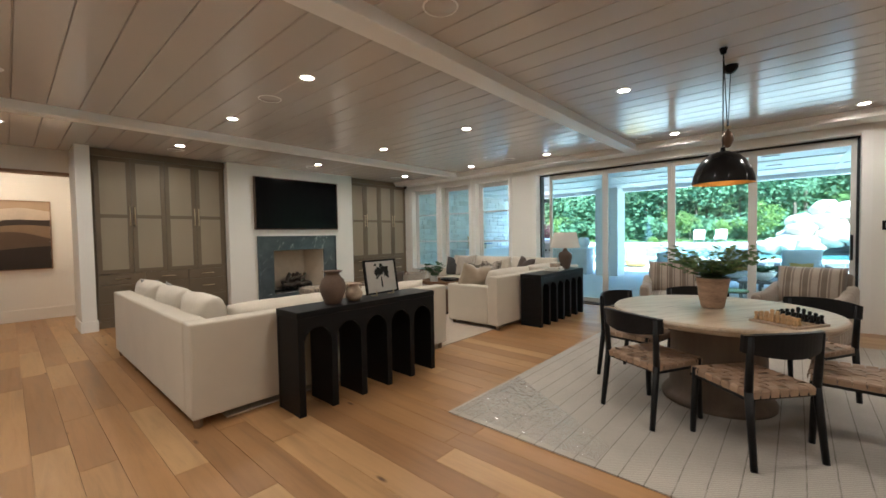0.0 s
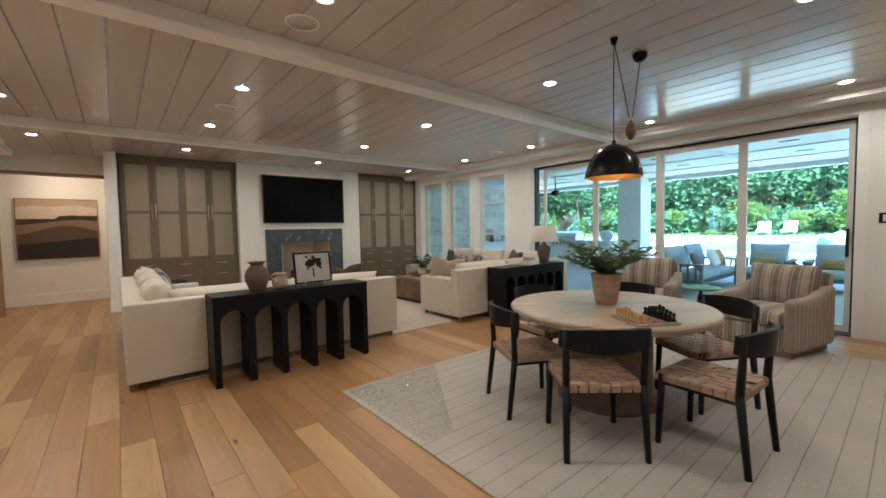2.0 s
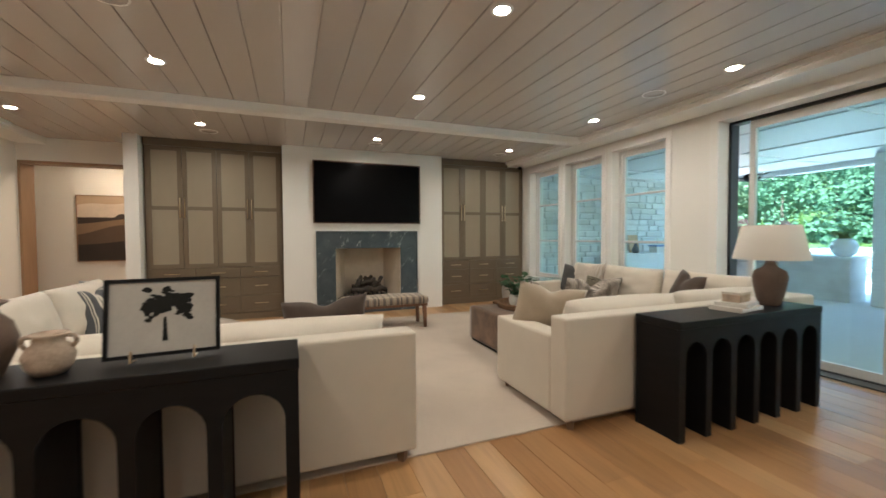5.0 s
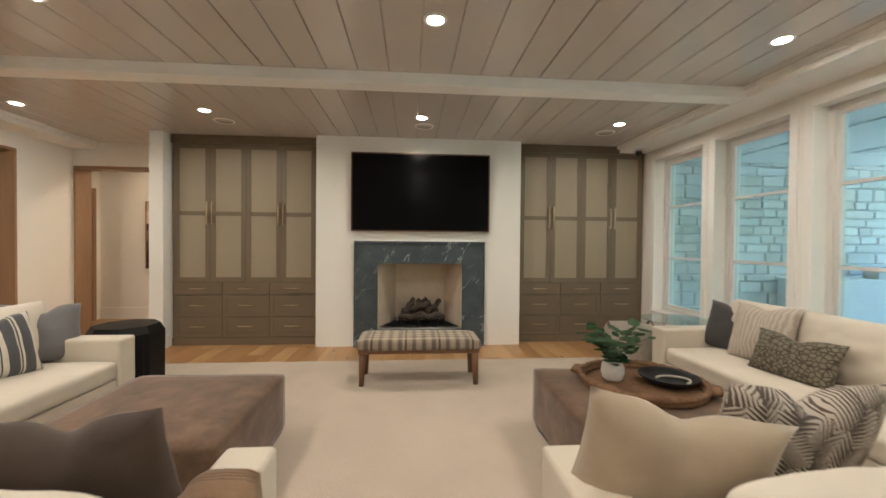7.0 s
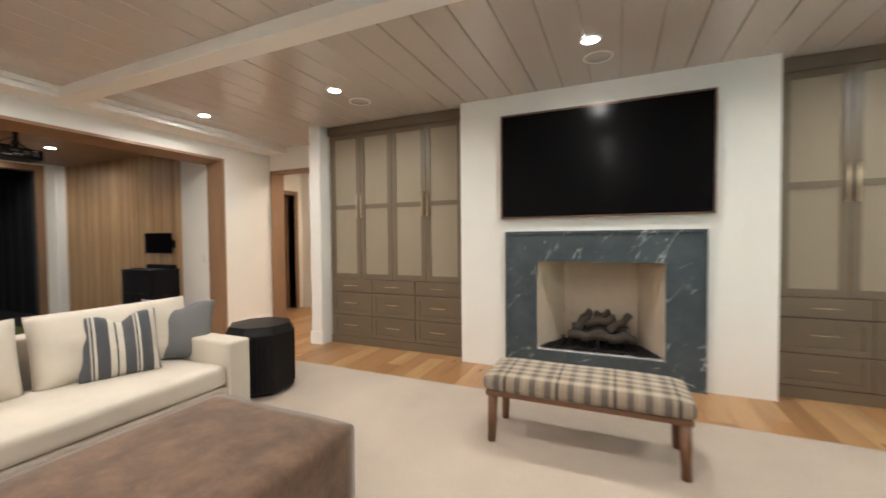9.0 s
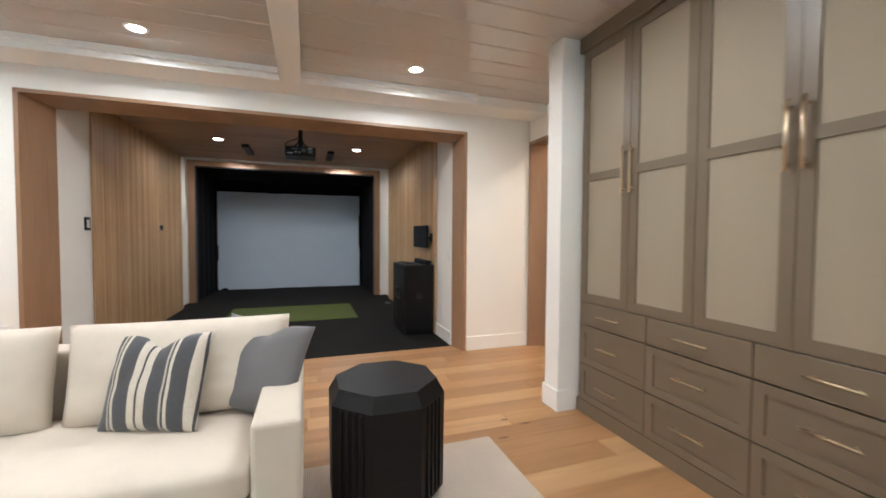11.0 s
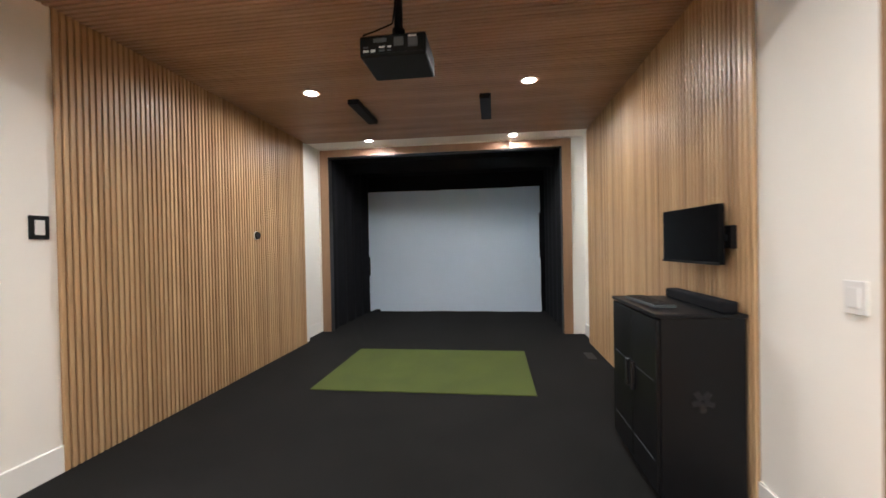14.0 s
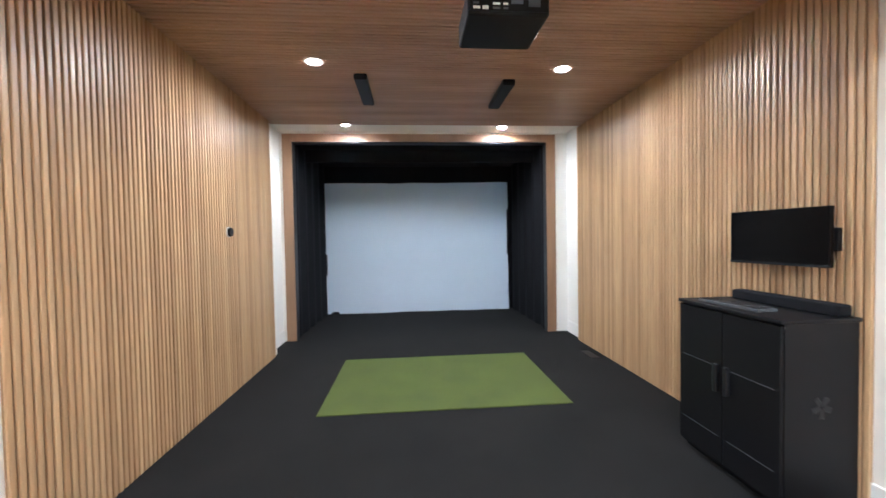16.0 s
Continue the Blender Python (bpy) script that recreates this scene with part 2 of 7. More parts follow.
def rug_cloth(name, color, dark, lines=0.0, rough=0.95):
    m, nt, p = nodes(name)
    v = coords(nt)
    a = noise_tex(nt, v, 2.2, 5, 0.6)
    r = ramp(nt, [(0.3, tuple(c * 0.88 for c in color)), (0.7, color)])
    nt.links.new(a, r.inputs[0])
    col = r.outputs[0]
    rib = nt.nodes.new("ShaderNodeTexWave")
    rib.wave_type, rib.bands_direction = "BANDS", "DIAGONAL" if lines else "Y"
    rib.inputs["Scale"].default_value, rib.inputs["Distortion"].default_value = 28.0, 1.5
    rib.inputs["Detail"].default_value = 2.0
    nt.links.new(v, rib.inputs["Vector"])
    if lines:
        sx = nt.nodes.new("ShaderNodeSeparateXYZ")
        nt.links.new(v, sx.inputs[0])
        f = math_node(nt, "FRACT", math_node(nt, "DIVIDE", math_node(nt, "ADD", sx.outputs[1], math_node(nt, "MULTIPLY", a, 0.012)), lines))
        ln = ramp(nt, [(0.0, (1, 1, 1)), (0.035, (0.5, 0.5, 0.5)), (0.06, (0, 0, 0))])
        nt.links.new(f, ln.inputs[0])
        gate = ramp(nt, [(0.35, (0.45, 0.45, 0.45)), (0.55, (1, 1, 1))])
        nt.links.new(noise_tex(nt, v, 9.0, 3), gate.inputs[0])
        col = mixc(nt, math_node(nt, "MULTIPLY", ln.outputs[0], gate.outputs[0]), col, dark)
    tuft = ramp(nt, [(0.3, (0.8, 0.79, 0.77)), (0.7, (1.08, 1.08, 1.08))])
    nt.links.new(noise_tex(nt, coords(nt, (1, 2.2, 1)), 85, 3, 0.7), tuft.inputs[0])
    col = mixc(nt, 1.0, col, tuft.outputs[0], "MULTIPLY")
    sh = ramp(nt, [(0.0, (0.86, 0.86, 0.86)), (1.0, (1.05, 1.05, 1.05))])
    nt.links.new(rib.outputs["Fac"], sh.inputs[0])
    col = mixc(nt, 1.0, col, sh.outputs[0], "MULTIPLY")
    nt.links.new(col, p.inputs["Base Color"])
    p.inputs["Roughness"].default_value = rough
    bump(nt, p, math_node(nt, "ADD", rib.outputs["Fac"], noise_tex(nt, v, 150, 2)), 0.35, 0.004)
    return m


def glow(name, color, strength):
    m, nt, p = nodes(name)
    p.inputs["Base Color"].default_value = (0.8, 0.8, 0.8, 1)
    p.inputs["Emission Color"].default_value = (*color, 1)
    p.inputs["Emission Strength"].default_value = strength
    return m


def glass(name, tint=(0.85, 0.98, 0.985), rough=0.0, base=0.04):
    m = bpy.data.materials.new(name)
    m.use_nodes = True
    nt = m.node_tree
    nt.nodes.clear()
    out = nt.nodes.new("ShaderNodeOutputMaterial")
    tr, gl, mx = nt.nodes.new("ShaderNodeBsdfTransparent"), nt.nodes.new("ShaderNodeBsdfGlossy"), nt.nodes.new("ShaderNodeMixShader")
    lw = nt.nodes.new("ShaderNodeLayerWeight")
    lw.inputs[0].default_value = 0.5
    fac = math_node(nt, "MULTIPLY_ADD", math_node(nt, "POWER", lw.outputs["Facing"], 4.0), 0.8, base)
    tr.inputs[0].default_value = (*tint, 1)
    gl.inputs["Roughness"].default_value = rough
    nt.links.new(fac, mx.inputs[0])
    nt.links.new(tr.outputs[0], mx.inputs[1])
    nt.links.new(gl.outputs[0], mx.inputs[2])
    nt.links.new(mx.outputs[0], out.inputs[0])
    return m


def leafy(name, a, b, rough=0.6, through_light=0.5):
    """Leaves whose green changes from clump to clump."""
    m, nt, p = nodes(name)
    g = nt.nodes.new("ShaderNodeNewGeometry")
    r = ramp(nt, [(0.0, a), (1.0, b)])
    nt.links.new(g.outputs["Random Per Island"], r.inputs[0])
    big = ramp(nt, [(0.3, (0.75, 0.75, 0.75)), (0.7, (1.2, 1.2, 1.2))])
    nt.links.new(noise_tex(nt, coords(nt), 0.22, 3), big.inputs[0])
    nt.links.new(mixc(nt, 1.0, r.outputs[0], big.outputs[0], "MULTIPLY"), p.inputs["Base Color"])
    p.inputs["Roughness"].default_value, p.inputs["Specular IOR Level"].default_value = rough, 0.15
    if through_light:
        tl, mx, out = nt.nodes.new("ShaderNodeBsdfTranslucent"), nt.nodes.new("ShaderNodeMixShader"), p.outputs[0].links[0].to_node
        nt.links.new(p.inputs["Base Color"].links[0].from_socket, tl.inputs[0])
        mx.inputs[0].default_value = through_light
        nt.links.new(p.outputs[0], mx.inputs[1])
        nt.links.new(tl.outputs[0], mx.inputs[2])
        nt.links.new(mx.outputs[0], out.inputs[0])
    return m


M = {}
OAK_TONES = [(0.30, 0.155, 0.064), (0.44, 0.24, 0.098), (0.38, 0.20, 0.08), (0.56, 0.35, 0.165), (0.34, 0.175, 0.07), (0.47, 0.265, 0.11), (0.41, 0.22, 0.09), (0.53, 0.32, 0.145), (0.36, 0.19, 0.078)]
M["wall"] = surface("wall_paint", (0.85, 0.82, 0.765), 0.7, var=0.04, big=0.8, fine=240, bmp=0.06)
M["ceil"] = surface("ceiling_gloss_paint", (0.60, 0.545, 0.49), 0.16, var=0.03, big=0.25, fine=90, bmp=0.02, spec=0.6)
M["trim"] = surface("trim_paint", (0.87, 0.845, 0.80), 0.45, var=0.04, big=1.2, fine=160, bmp=0.03)
M["oak"] = wood("oak_plank", OAK_TONES, 1, 0.36, 1.0, 0.55, knots=True)
M["oak_far"] = wood("oak_plank_joined", OAK_TONES, 1, 0.36, 1.0, 0.55, knots=True, island=True)
M["slat"] = wood("slat_oak", [(0.40, 0.245, 0.118), (0.50, 0.325, 0.165), (0.56, 0.38, 0.20), (0.45, 0.285, 0.14)], 2, 0.40, 1.6, 0.45)
M["slat_back"] = surface("slat_backing", (0.34, 0.215, 0.115), 0.8, var=0.2)
M["slat_ceil"] = wood("slat_ceiling_wood", [(0.36, 0.235, 0.155), (0.43, 0.285, 0.19), (0.39, 0.26, 0.17)], 1, 0.42, 1.6, 0.35, island=True)
M["casing"] = wood("casing_oak", [(0.30, 0.175, 0.095), (0.34, 0.205, 0.115)], 2, 0.45, 1.2, 0.3)
M["cabinet"] = surface("taupe_cabinet_paint", (0.16, 0.121, 0.078), 0.42, var=0.06, big=1.5, fine=160, bmp=0.04)
M["cab_cloth"] = surface("woven_panel_linen", (0.315, 0.262, 0.188), 0.8, var=0.08, big=2.5, fine=380, bmp=0.4, stretch=(1, 1, 0.25))
M["brass"] = surface("aged_brass", (0.62, 0.50, 0.33), 0.3, 1.0, var=0.1, fine=200, bmp=0.02)
M["bronze"] = surface("bronze_frame", (0.16, 0.10, 0.07), 0.4, 0.7, var=0.08, bmp=0.02)
M["marble"] = marble("dark_soapstone")
M["firebrick"] = surface("fire_panel", (0.56, 0.47, 0.36), 0.85, var=0.14, big=5, fine=60, bmp=0.4, dist=0.004)
M["ember"] = surface("ember_bed", (0.018, 0.016, 0.015), 0.9, var=0.5, big=14, fine=60, bmp=1.0, dist=0.02)
M["log"] = surface("ceramic_log", (0.065, 0.05, 0.038), 0.9, var=0.6, big=8, fine=40, bmp=0.8, dist=0.01)
M["screen_black"] = surface("tv_glass", (0.004, 0.004, 0.0045), 0.2, var=0.1, bmp=0.0, spec=0.07)
M["linen"] = surface("cream_linen", (0.60, 0.535, 0.44), 0.88, var=0.06, big=3, fine=420, bmp=0.35, dist=0.0015, sheen=0.15)
M["linen2"] = surface("cream_cushion_cloth", (0.63, 0.56, 0.465), 0.9, var=0.08, big=5, fine=380, bmp=0.4, dist=0.002, sheen=0.15)
M["foot"] = surface("sofa_foot_wood", (0.20, 0.13, 0.08), 0.5, var=0.2, big=8)
M["black_wood"] = surface("black_stained_wood", (0.008, 0.0075, 0.0075), 0.45, var=0.35, big=4, fine=120, bmp=0.12, stretch=(1, 1, 6), spec=0.25)
M["black_chair"] = surface("black_ash", (0.012, 0.012, 0.013), 0.38, var=0.3, big=8, fine=160, bmp=0.1)
M["leather"] = surface("tan_leather_strap", (0.40, 0.265, 0.175), 0.55, var=0.22, big=9, fine=200, bmp=0.2)
M["table_wood"] = limed("limed_oak_top")
M["table_dark"] = surface("pedestal_wood", (0.16, 0.115, 0.085), 0.6, var=0.25, big=4, fine=90, bmp=0.2, stretch=(4, 4, 0.6))
M["rug_d"] = rug_cloth("dining_rug_wool", (0.54, 0.49, 0.43), (0.13, 0.11, 0.09), lines=0.1315)
M["rug_l"] = rug_cloth("living_rug_wool", (0.60, 0.505, 0.41), (0.4, 0.36, 0.3))
M["suede"] = suede("brown_suede", (0.13, 0.075, 0.044))
M["clay"] = surface("terracotta", (0.42, 0.275, 0.185), 0.85, var=0.42, big=5, fine=40, bmp=0.4, dist=0.004, stretch=(1, 1, 5))
M["clay_brown"] = surface("brown_clay", (0.13, 0.085, 0.06), 0.8, var=0.25, big=9, fine=90, bmp=0.4, dist=0.004)
M["clay_light"] = surface("worn_pale_clay", (0.45, 0.34, 0.25), 0.85, var=0.4, big=14, fine=90, bmp=0.4, dist=0.004)
M["leaf"] = leafy("green_leaf", (0.035, 0.085, 0.04), (0.10, 0.17, 0.09))
M["stem"] = surface("stem", (0.10, 0.09, 0.04), 0.7, bmp=0.1)
M["shade"] = surface("lamp_shade_linen", (0.72, 0.66, 0.58), 0.9, var=0.05, fine=300, bmp=0.3)
M["pend"] = surface("black_enamel", (0.01, 0.01, 0.011), 0.22, var=0.3, bmp=0.03)
M["gold"] = surface("gilt_inside", (0.62, 0.36, 0.10), 0.35, 0.9, var=0.15, bmp=0.1)
M["carpet"] = surface("charcoal_carpet", (0.0105, 0.0097, 0.009), 0.95, var=0.5, big=2, fine=180, bmp=0.8, dist=0.005)
M["turf"] = surface("green_turf", (0.066, 0.085, 0.007), 0.9, var=0.25, big=2.5, fine=260, bmp=0.9, dist=0.006)
M["black_cloth"] = surface("black_fabric", (0.008, 0.008, 0.010), 0.92, var=0.3, big=3, fine=260, bmp=0.3)
M["screen"] = surface("impact_screen_cloth", (0.64, 0.72, 0.84), 0.85, var=0.03, big=2, fine=300, bmp=0.1)
M["black_plastic"] = surface("black_plastic", (0.007, 0.007, 0.008), 0.45, var=0.2, bmp=0.05)
M["grey_plastic"] = surface("grey_plastic", (0.08, 0.085, 0.09), 0.45, var=0.15, bmp=0.05)
M["white_plastic"] = surface("white_plastic", (0.75, 0.74, 0.72), 0.4, var=0.05, bmp=0.0)
M["led"] = glow("downlight_lens", (1.0, 0.86, 0.68), 18.0)
M["glass"] = glass("window_glass")
M["frame_white"] = surface("window_frame_paint", (0.72, 0.69, 0.65), 0.4, var=0.04, bmp=0.03)
M["frame_black"] = surface("black_window_metal", (0.015, 0.015, 0.017), 0.4, 0.3, var=0.1, bmp=0.02)


# ---- mesh helpers ----
def mesh_object(name, bm, material, parent=None, label="", smooth=False, kind=""):
    me = bpy.data.meshes.new(name)
    bm.to_mesh(me)
    bm.free()
    me.materials.append(material)
    if smooth:
        for f in me.polygons:
            f.use_smooth = True
    ob = new(name, me)
    ob.parent = parent
    tagged(ob, label=label, kind=kind)
    return ob


def part(name, bm, material, parent, label="", smooth=False):
    return mesh_object(name, bm, material, parent, label, smooth)


def structure(name, bm, material, label="", category="", smooth=False):
    return tagged(mesh_object(name, bm, material, None, label, smooth), category=category, kind="structure")


def thing(name, x, y, z, label, category, turn=0.0, group=""):
    ob = new(name)
    ob.empty_display_size = 0.1
    ob.matrix_world = pose(x, y, z, 0, 0, turn)
    return tagged(ob, label, category, group)


def rbox(x0, y0, z0, x1, y1, z1, r=0.0, seg=2, bm=None):
    """A box with rounded edges, added to bm or to a new bmesh."""
    t = bmesh.new()
    bmesh.ops.create_cube(t, size=1)
    bmesh.ops.scale(t, vec=(x1 - x0, y1 - y0, z1 - z0), verts=t.verts)
    bmesh.ops.translate(t, vec=((x0 + x1) / 2, (y0 + y1) / 2, (z0 + z1) / 2), verts=t.verts)
    if r > 0:
        bmesh.ops.bevel(t, geom=t.edges[:], offset=r, segments=seg, affect="EDGES", profile=0.5)
    if bm is None:
        return t
    join(bm, t)
    return bm


def join(bm, t, m=None):
    if m is not None:
        bmesh.ops.transform(t, matrix=m, verts=t.verts)
    me = bpy.data.meshes.new("tmp")
    t.to_mesh(me)
    t.free()
    bm.from_mesh(me)
    bpy.data.meshes.remove(me)
    return bm


def cyl(x, y, z0, z1, r0, r1=None, n=20, bm=None, r=0.0):
    t = bmesh.new()
    bmesh.ops.create_cone(t, cap_ends=True, segments=n, radius1=r0, radius2=r0 if r1 is None else r1, depth=z1 - z0)
    bmesh.ops.translate(t, vec=(x, y, (z0 + z1) / 2), verts=t.verts)
    if r:
        ed = [e for e in t.edges if abs(e.verts[0].co.z - e.verts[1].co.z) < 1e-6]
        bmesh.ops.bevel(t, geom=ed, offset=r, segments=2, affect="EDGES")
    if bm is None:
        return t
    return join(bm, t)


def rod(a, b, r0, r1=None, n=10, bm=None):
    a, b = Vector(a), Vector(b)
    t = bmesh.new()
    bmesh.ops.create_cone(t, cap_ends=True, segments=n, radius1=r0, radius2=r0 if r1 is None else r1, depth=(b - a).length)
    m = Matrix.Translation((a + b) / 2) @ (b - a).to_track_quat("Z", "Y").to_matrix().to_4x4()
    if bm is None:
        bmesh.ops.transform(t, matrix=m, verts=t.verts)
        return t
    return join(bm, t, m)


def lathe(profile, n=32, bm=None, x=0, y=0, wobble=0.0):
    """Turn a profile of (radius, height) round the z axis."""
    t = bm if bm is not None else bmesh.new()
    rings = []
    for k, (r, z) in enumerate(profile):
        ring = []
        for i in range(n):
            a = 2 * math.pi * i / n
            rr = max(r, 1e-4) * (1 + wobble * noise.noise((math.cos(a) * 1.3, math.sin(a) * 1.3, z * 6)))
            ring.append(t.verts.new((x + rr * math.cos(a), y + rr * math.sin(a), z)))
        rings.append(ring)
    for a, b in zip(rings, rings[1:]):
        for i in range(n):
            t.faces.new((a[i], a[(i + 1) % n], b[(i + 1) % n], b[i]))
    return t


def prism(outline, depth_axis, d0, d1, bm=None):
    """Push a closed outline of (u, v) through depth; depth_axis 'x' gives (d, u, v), 'y' gives (u, d, v), 'z' gives (u, v, d)."""
    t = bm if bm is not None else bmesh.new()

    def at(u, v, d):
        return {"x": (d, u, v), "y": (u, d, v), "z": (u, v, d)}[depth_axis]

    lo = [t.verts.new(at(u, v, d0)) for u, v in outline]
    hi = [t.verts.new(at(u, v, d1)) for u, v in outline]
    n = len(outline)
    t.faces.new(lo)
    t.faces.new(hi[::-1])
    for i in range(n):
        t.faces.new((lo[i], hi[i], hi[(i + 1) % n], lo[(i + 1) % n]))
    bmesh.ops.recalc_face_normals(t, faces=t.faces)
    return t


def cushion(w, h, d, pinch=0.5, n=14, sag=0.0, chop=0.0, seed=0, full=0.55):
    """A stuffed pillow, w wide along x, h high along z and d thick along y, with drawn-in edges and pointed corners."""
    t = bmesh.new()
    for side in (1, -1):
        grid = []
        for j in range(n + 1):
            row = []
            for i in range(n + 1):
                u, v = 2 * i / n - 1, 2 * j / n - 1
                puff = max(0.0, (1 - abs(u) ** 2.6) * (1 - abs(v) ** 2.6)) ** full
                inx = 1 - 0.07 * pinch * (1 - v * v) * 1.0
                inz = 1 - 0.07 * pinch * (1 - u * u) * 1.0
                x, z = u * w / 2 * (1 - (1 - inx) * abs(u) ** 3), v * h / 2 * (1 - (1 - inz) * abs(v) ** 3)
                y = side * (d / 2 * puff)
                nn = noise.noise((u * 2.1 + seed * 3.7, v * 2.1, side * 0.7 + seed))
                fold = noise.noise((u * 5.5 + seed, v * 4.0, side + seed * 2.3))
                y += side * d * (0.07 * nn + 0.035 * fold) * puff
                if chop and v > 0:
                    z -= chop * h * math.exp(-(u / 0.28) ** 2) * v ** 2
                    y *= 1 - 0.35 * math.exp(-(u / 0.2) ** 2) * v
                z -= sag * (1 - u * u) * max(0.0, v)
                row.append(t.verts.new((x, y, z)))
            grid.append(row)
        for j in range(n):
            for i in range(n):
                q = (grid[j][i], grid[j][i + 1], grid[j + 1][i + 1], grid[j + 1][i])
                t.faces.new(q if side < 0 else q[::-1])
    bmesh.ops.remove_doubles(t, verts=t.verts, dist=0.0004)
    return t


def soft_box(x0, y0, z0, x1, y1, z1, r=0.05, puff=0.0, n=10, seed=0, bm=None):
    """An upholstered block: rounded edges and a crowned top."""
    t = bmesh.new()
    bmesh.ops.create_cube(t, size=1)
    bmesh.ops.subdivide_edges(t, edges=t.edges[:], cuts=n, use_grid_fill=True)
    sx, sy, sz = x1 - x0, y1 - y0, z1 - z0
    for v in t.verts:
        p = Vector((v.co.x * sx, v.co.y * sy, v.co.z * sz))
        lim = Vector((sx / 2 - r, sy / 2 - r, sz / 2 - r))
        core = Vector((max(-lim.x, min(lim.x, p.x)), max(-lim.y, min(lim.y, p.y)), max(-lim.z, min(lim.z, p.z))))
        d = p - core
        if d.length > r:
            p = core + d.normalized() * r
        u, w = v.co.x * 2, v.co.y * 2
        if v.co.z > 0.3:
            p.z += puff * (1 - u * u) * (1 - w * w)
        wob = noise.noise((p.x * 2.2 + seed, p.y * 2.2, p.z * 2.2)) * 0.006
        p += Vector((wob, wob, wob)) * (1 if puff else 0.3)
        v.co = p + Vector(((x0 + x1) / 2, (y0 + y1) / 2, (z0 + z1) / 2))
    if bm is None:
        return t
    return join(bm, t)


def holed_wall(axis, at0, at1, a0, a1, z0, z1, holes, bm=None):
    """A wall across one axis from a0 to a1, with rectangular holes (a, b, low, high) right through it."""
    t = bm if bm is not None else bmesh.new()
    cuts = sorted({a0, a1, *[h[0] for h in holes], *[h[1] for h in holes]})
    for u, v in zip(cuts, cuts[1:]):
        mid = (u + v) / 2
        spans = sorted((h[2], h[3]) for h in holes if h[0] < mid < h[1])
        z = z0
        for lo, hi in spans + [(z1, z1)]:
            if lo > z + 1e-4:
                if axis == "x":
                    rbox(at0, u, z, at1, v, lo, bm=t)
                else:
                    rbox(u, at0, z, v, at1, lo, bm=t)
            z = max(z, hi)
    bmesh.ops.remove_doubles(t, verts=t.verts, dist=0.0005)
    return t

# ---- structure: main room ----
CEIL = 2.85
LW, WW, HW = 0.10, 8.45, 9.47          # faces of the left wall, the window wall and the hall wall
FLOOR_X, FLOOR_Y = (-0.15, 8.70), (-4.0, 9.5)

structure("subfloor", rbox(-0.9, -4.2, -0.20, 8.75, 11.0, -0.02), M["slat_back"], "plain base under the oak floor", "floor")

# ceiling boards with open joints, one mesh
bm = bmesh.new()
x = LW - 0.4
k = 0
while x < WW:
    rbox(x + 0.0035, -4.1, CEIL, x + 0.2535, 11.0, CEIL + 0.02, 0.005, 1, bm)
    x += 0.257
rbox(-0.9, -4.2, CEIL + 0.016, WW + 0.3, 11.0, CEIL + 0.12, bm=bm)
structure("ceiling", bm, M["ceil"], "taupe gloss-painted board ceiling with fine joints", "ceiling")
for y0, y1 in ((6.66, 6.84), (2.72, 2.92), (-1.1, -0.9)):
    structure("ceiling_beam", rbox(LW + 0.36, y0, CEIL - 0.10, WW - 0.40, y1, CEIL + 0.005, 0.006), M["trim"], "pale painted shallow ceiling beam", "beam")
bm = rbox(LW, -4.0, CEIL - 0.10, LW + 0.36, HW, CEIL + 0.004, 0.006)
rbox(LW + 0.36, -4.0, CEIL - 0.05, LW + 0.40, 8.6, CEIL + 0.003, 0.004, 1, bm)
structure("soffit_left", bm, M["trim"], "pale painted ceiling border along the wall", "soffit")
bm = rbox(WW - 0.40, -4.0, CEIL - 0.10, WW, 8.86, CEIL + 0.004, 0.006)
rbox(WW - 0.44, -4.0, CEIL - 0.05, WW - 0.40, 8.86, CEIL + 0.003, 0.004, 1, bm)
structure("soffit_right", bm, M["trim"], "pale painted ceiling border above the windows", "soffit")

# left wall with the wide opening to the golf room
OY0, OY1, OZ = 4.62, 8.63, 2.54
structure("wall_left", holed_wall("x", -0.15, LW, -4.1, 9.65, 0, CEIL + 0.05, [(OY0, OY1, -0.01, OZ)]), M["wall"], "cream painted wall with a wide cased opening", "wall")
bm = prism([(LW + 0.012, OY0 - 0.012), (-0.15, OY0 - 0.012), (-0.15, 4.765), (LW + 0.012, OY0 + 0.02)], "z", 0, OZ)
cas = structure("opening_casing", bm, M["casing"], "oak lining of the wide opening", "casing")
bm = prism([(LW + 0.012, OY1 + 0.012), (LW + 0.012, OY1 - 0.02), (-0.15, 8.558), (-0.15, OY1 + 0.012)], "z", 0, OZ)
part("casing_board", bm, M["casing"], cas)
bm = prism([(LW + 0.012, OZ + 0.012), (LW + 0.012, OZ - 0.02), (-0.15, 2.47), (-0.15, OZ + 0.012)], "y", OY0 - 0.012, OY1 + 0.012)
part("casing_head", bm, M["casing"], cas)

# hall wall, end wall beside the cabinets, hall
structure("wall_hall", holed_wall("y", HW, HW + 0.18, LW, 3.2, 0, CEIL + 0.05, [(0.13, 1.70, -0.01, 2.49)]), M["wall"], "cream painted wall with a cased hall opening", "wall")
hc = structure("hall_casing", prism([(0.118, HW - 0.012), (0.15, HW - 0.012), (0.22, HW + 0.18), (0.118, HW + 0.18)], "z", 0, 2.49), M["casing"], "oak lining of the hall opening", "casing")
part("casing_head", rbox(0.118, HW - 0.012, 2.455, 1.70, HW + 0.18, 2.50, 0.003), M["casing"], hc)
part("casing_board", rbox(1.655, HW - 0.012, 0, 1.70, HW + 0.18, 2.455, 0.003), M["casing"], hc)
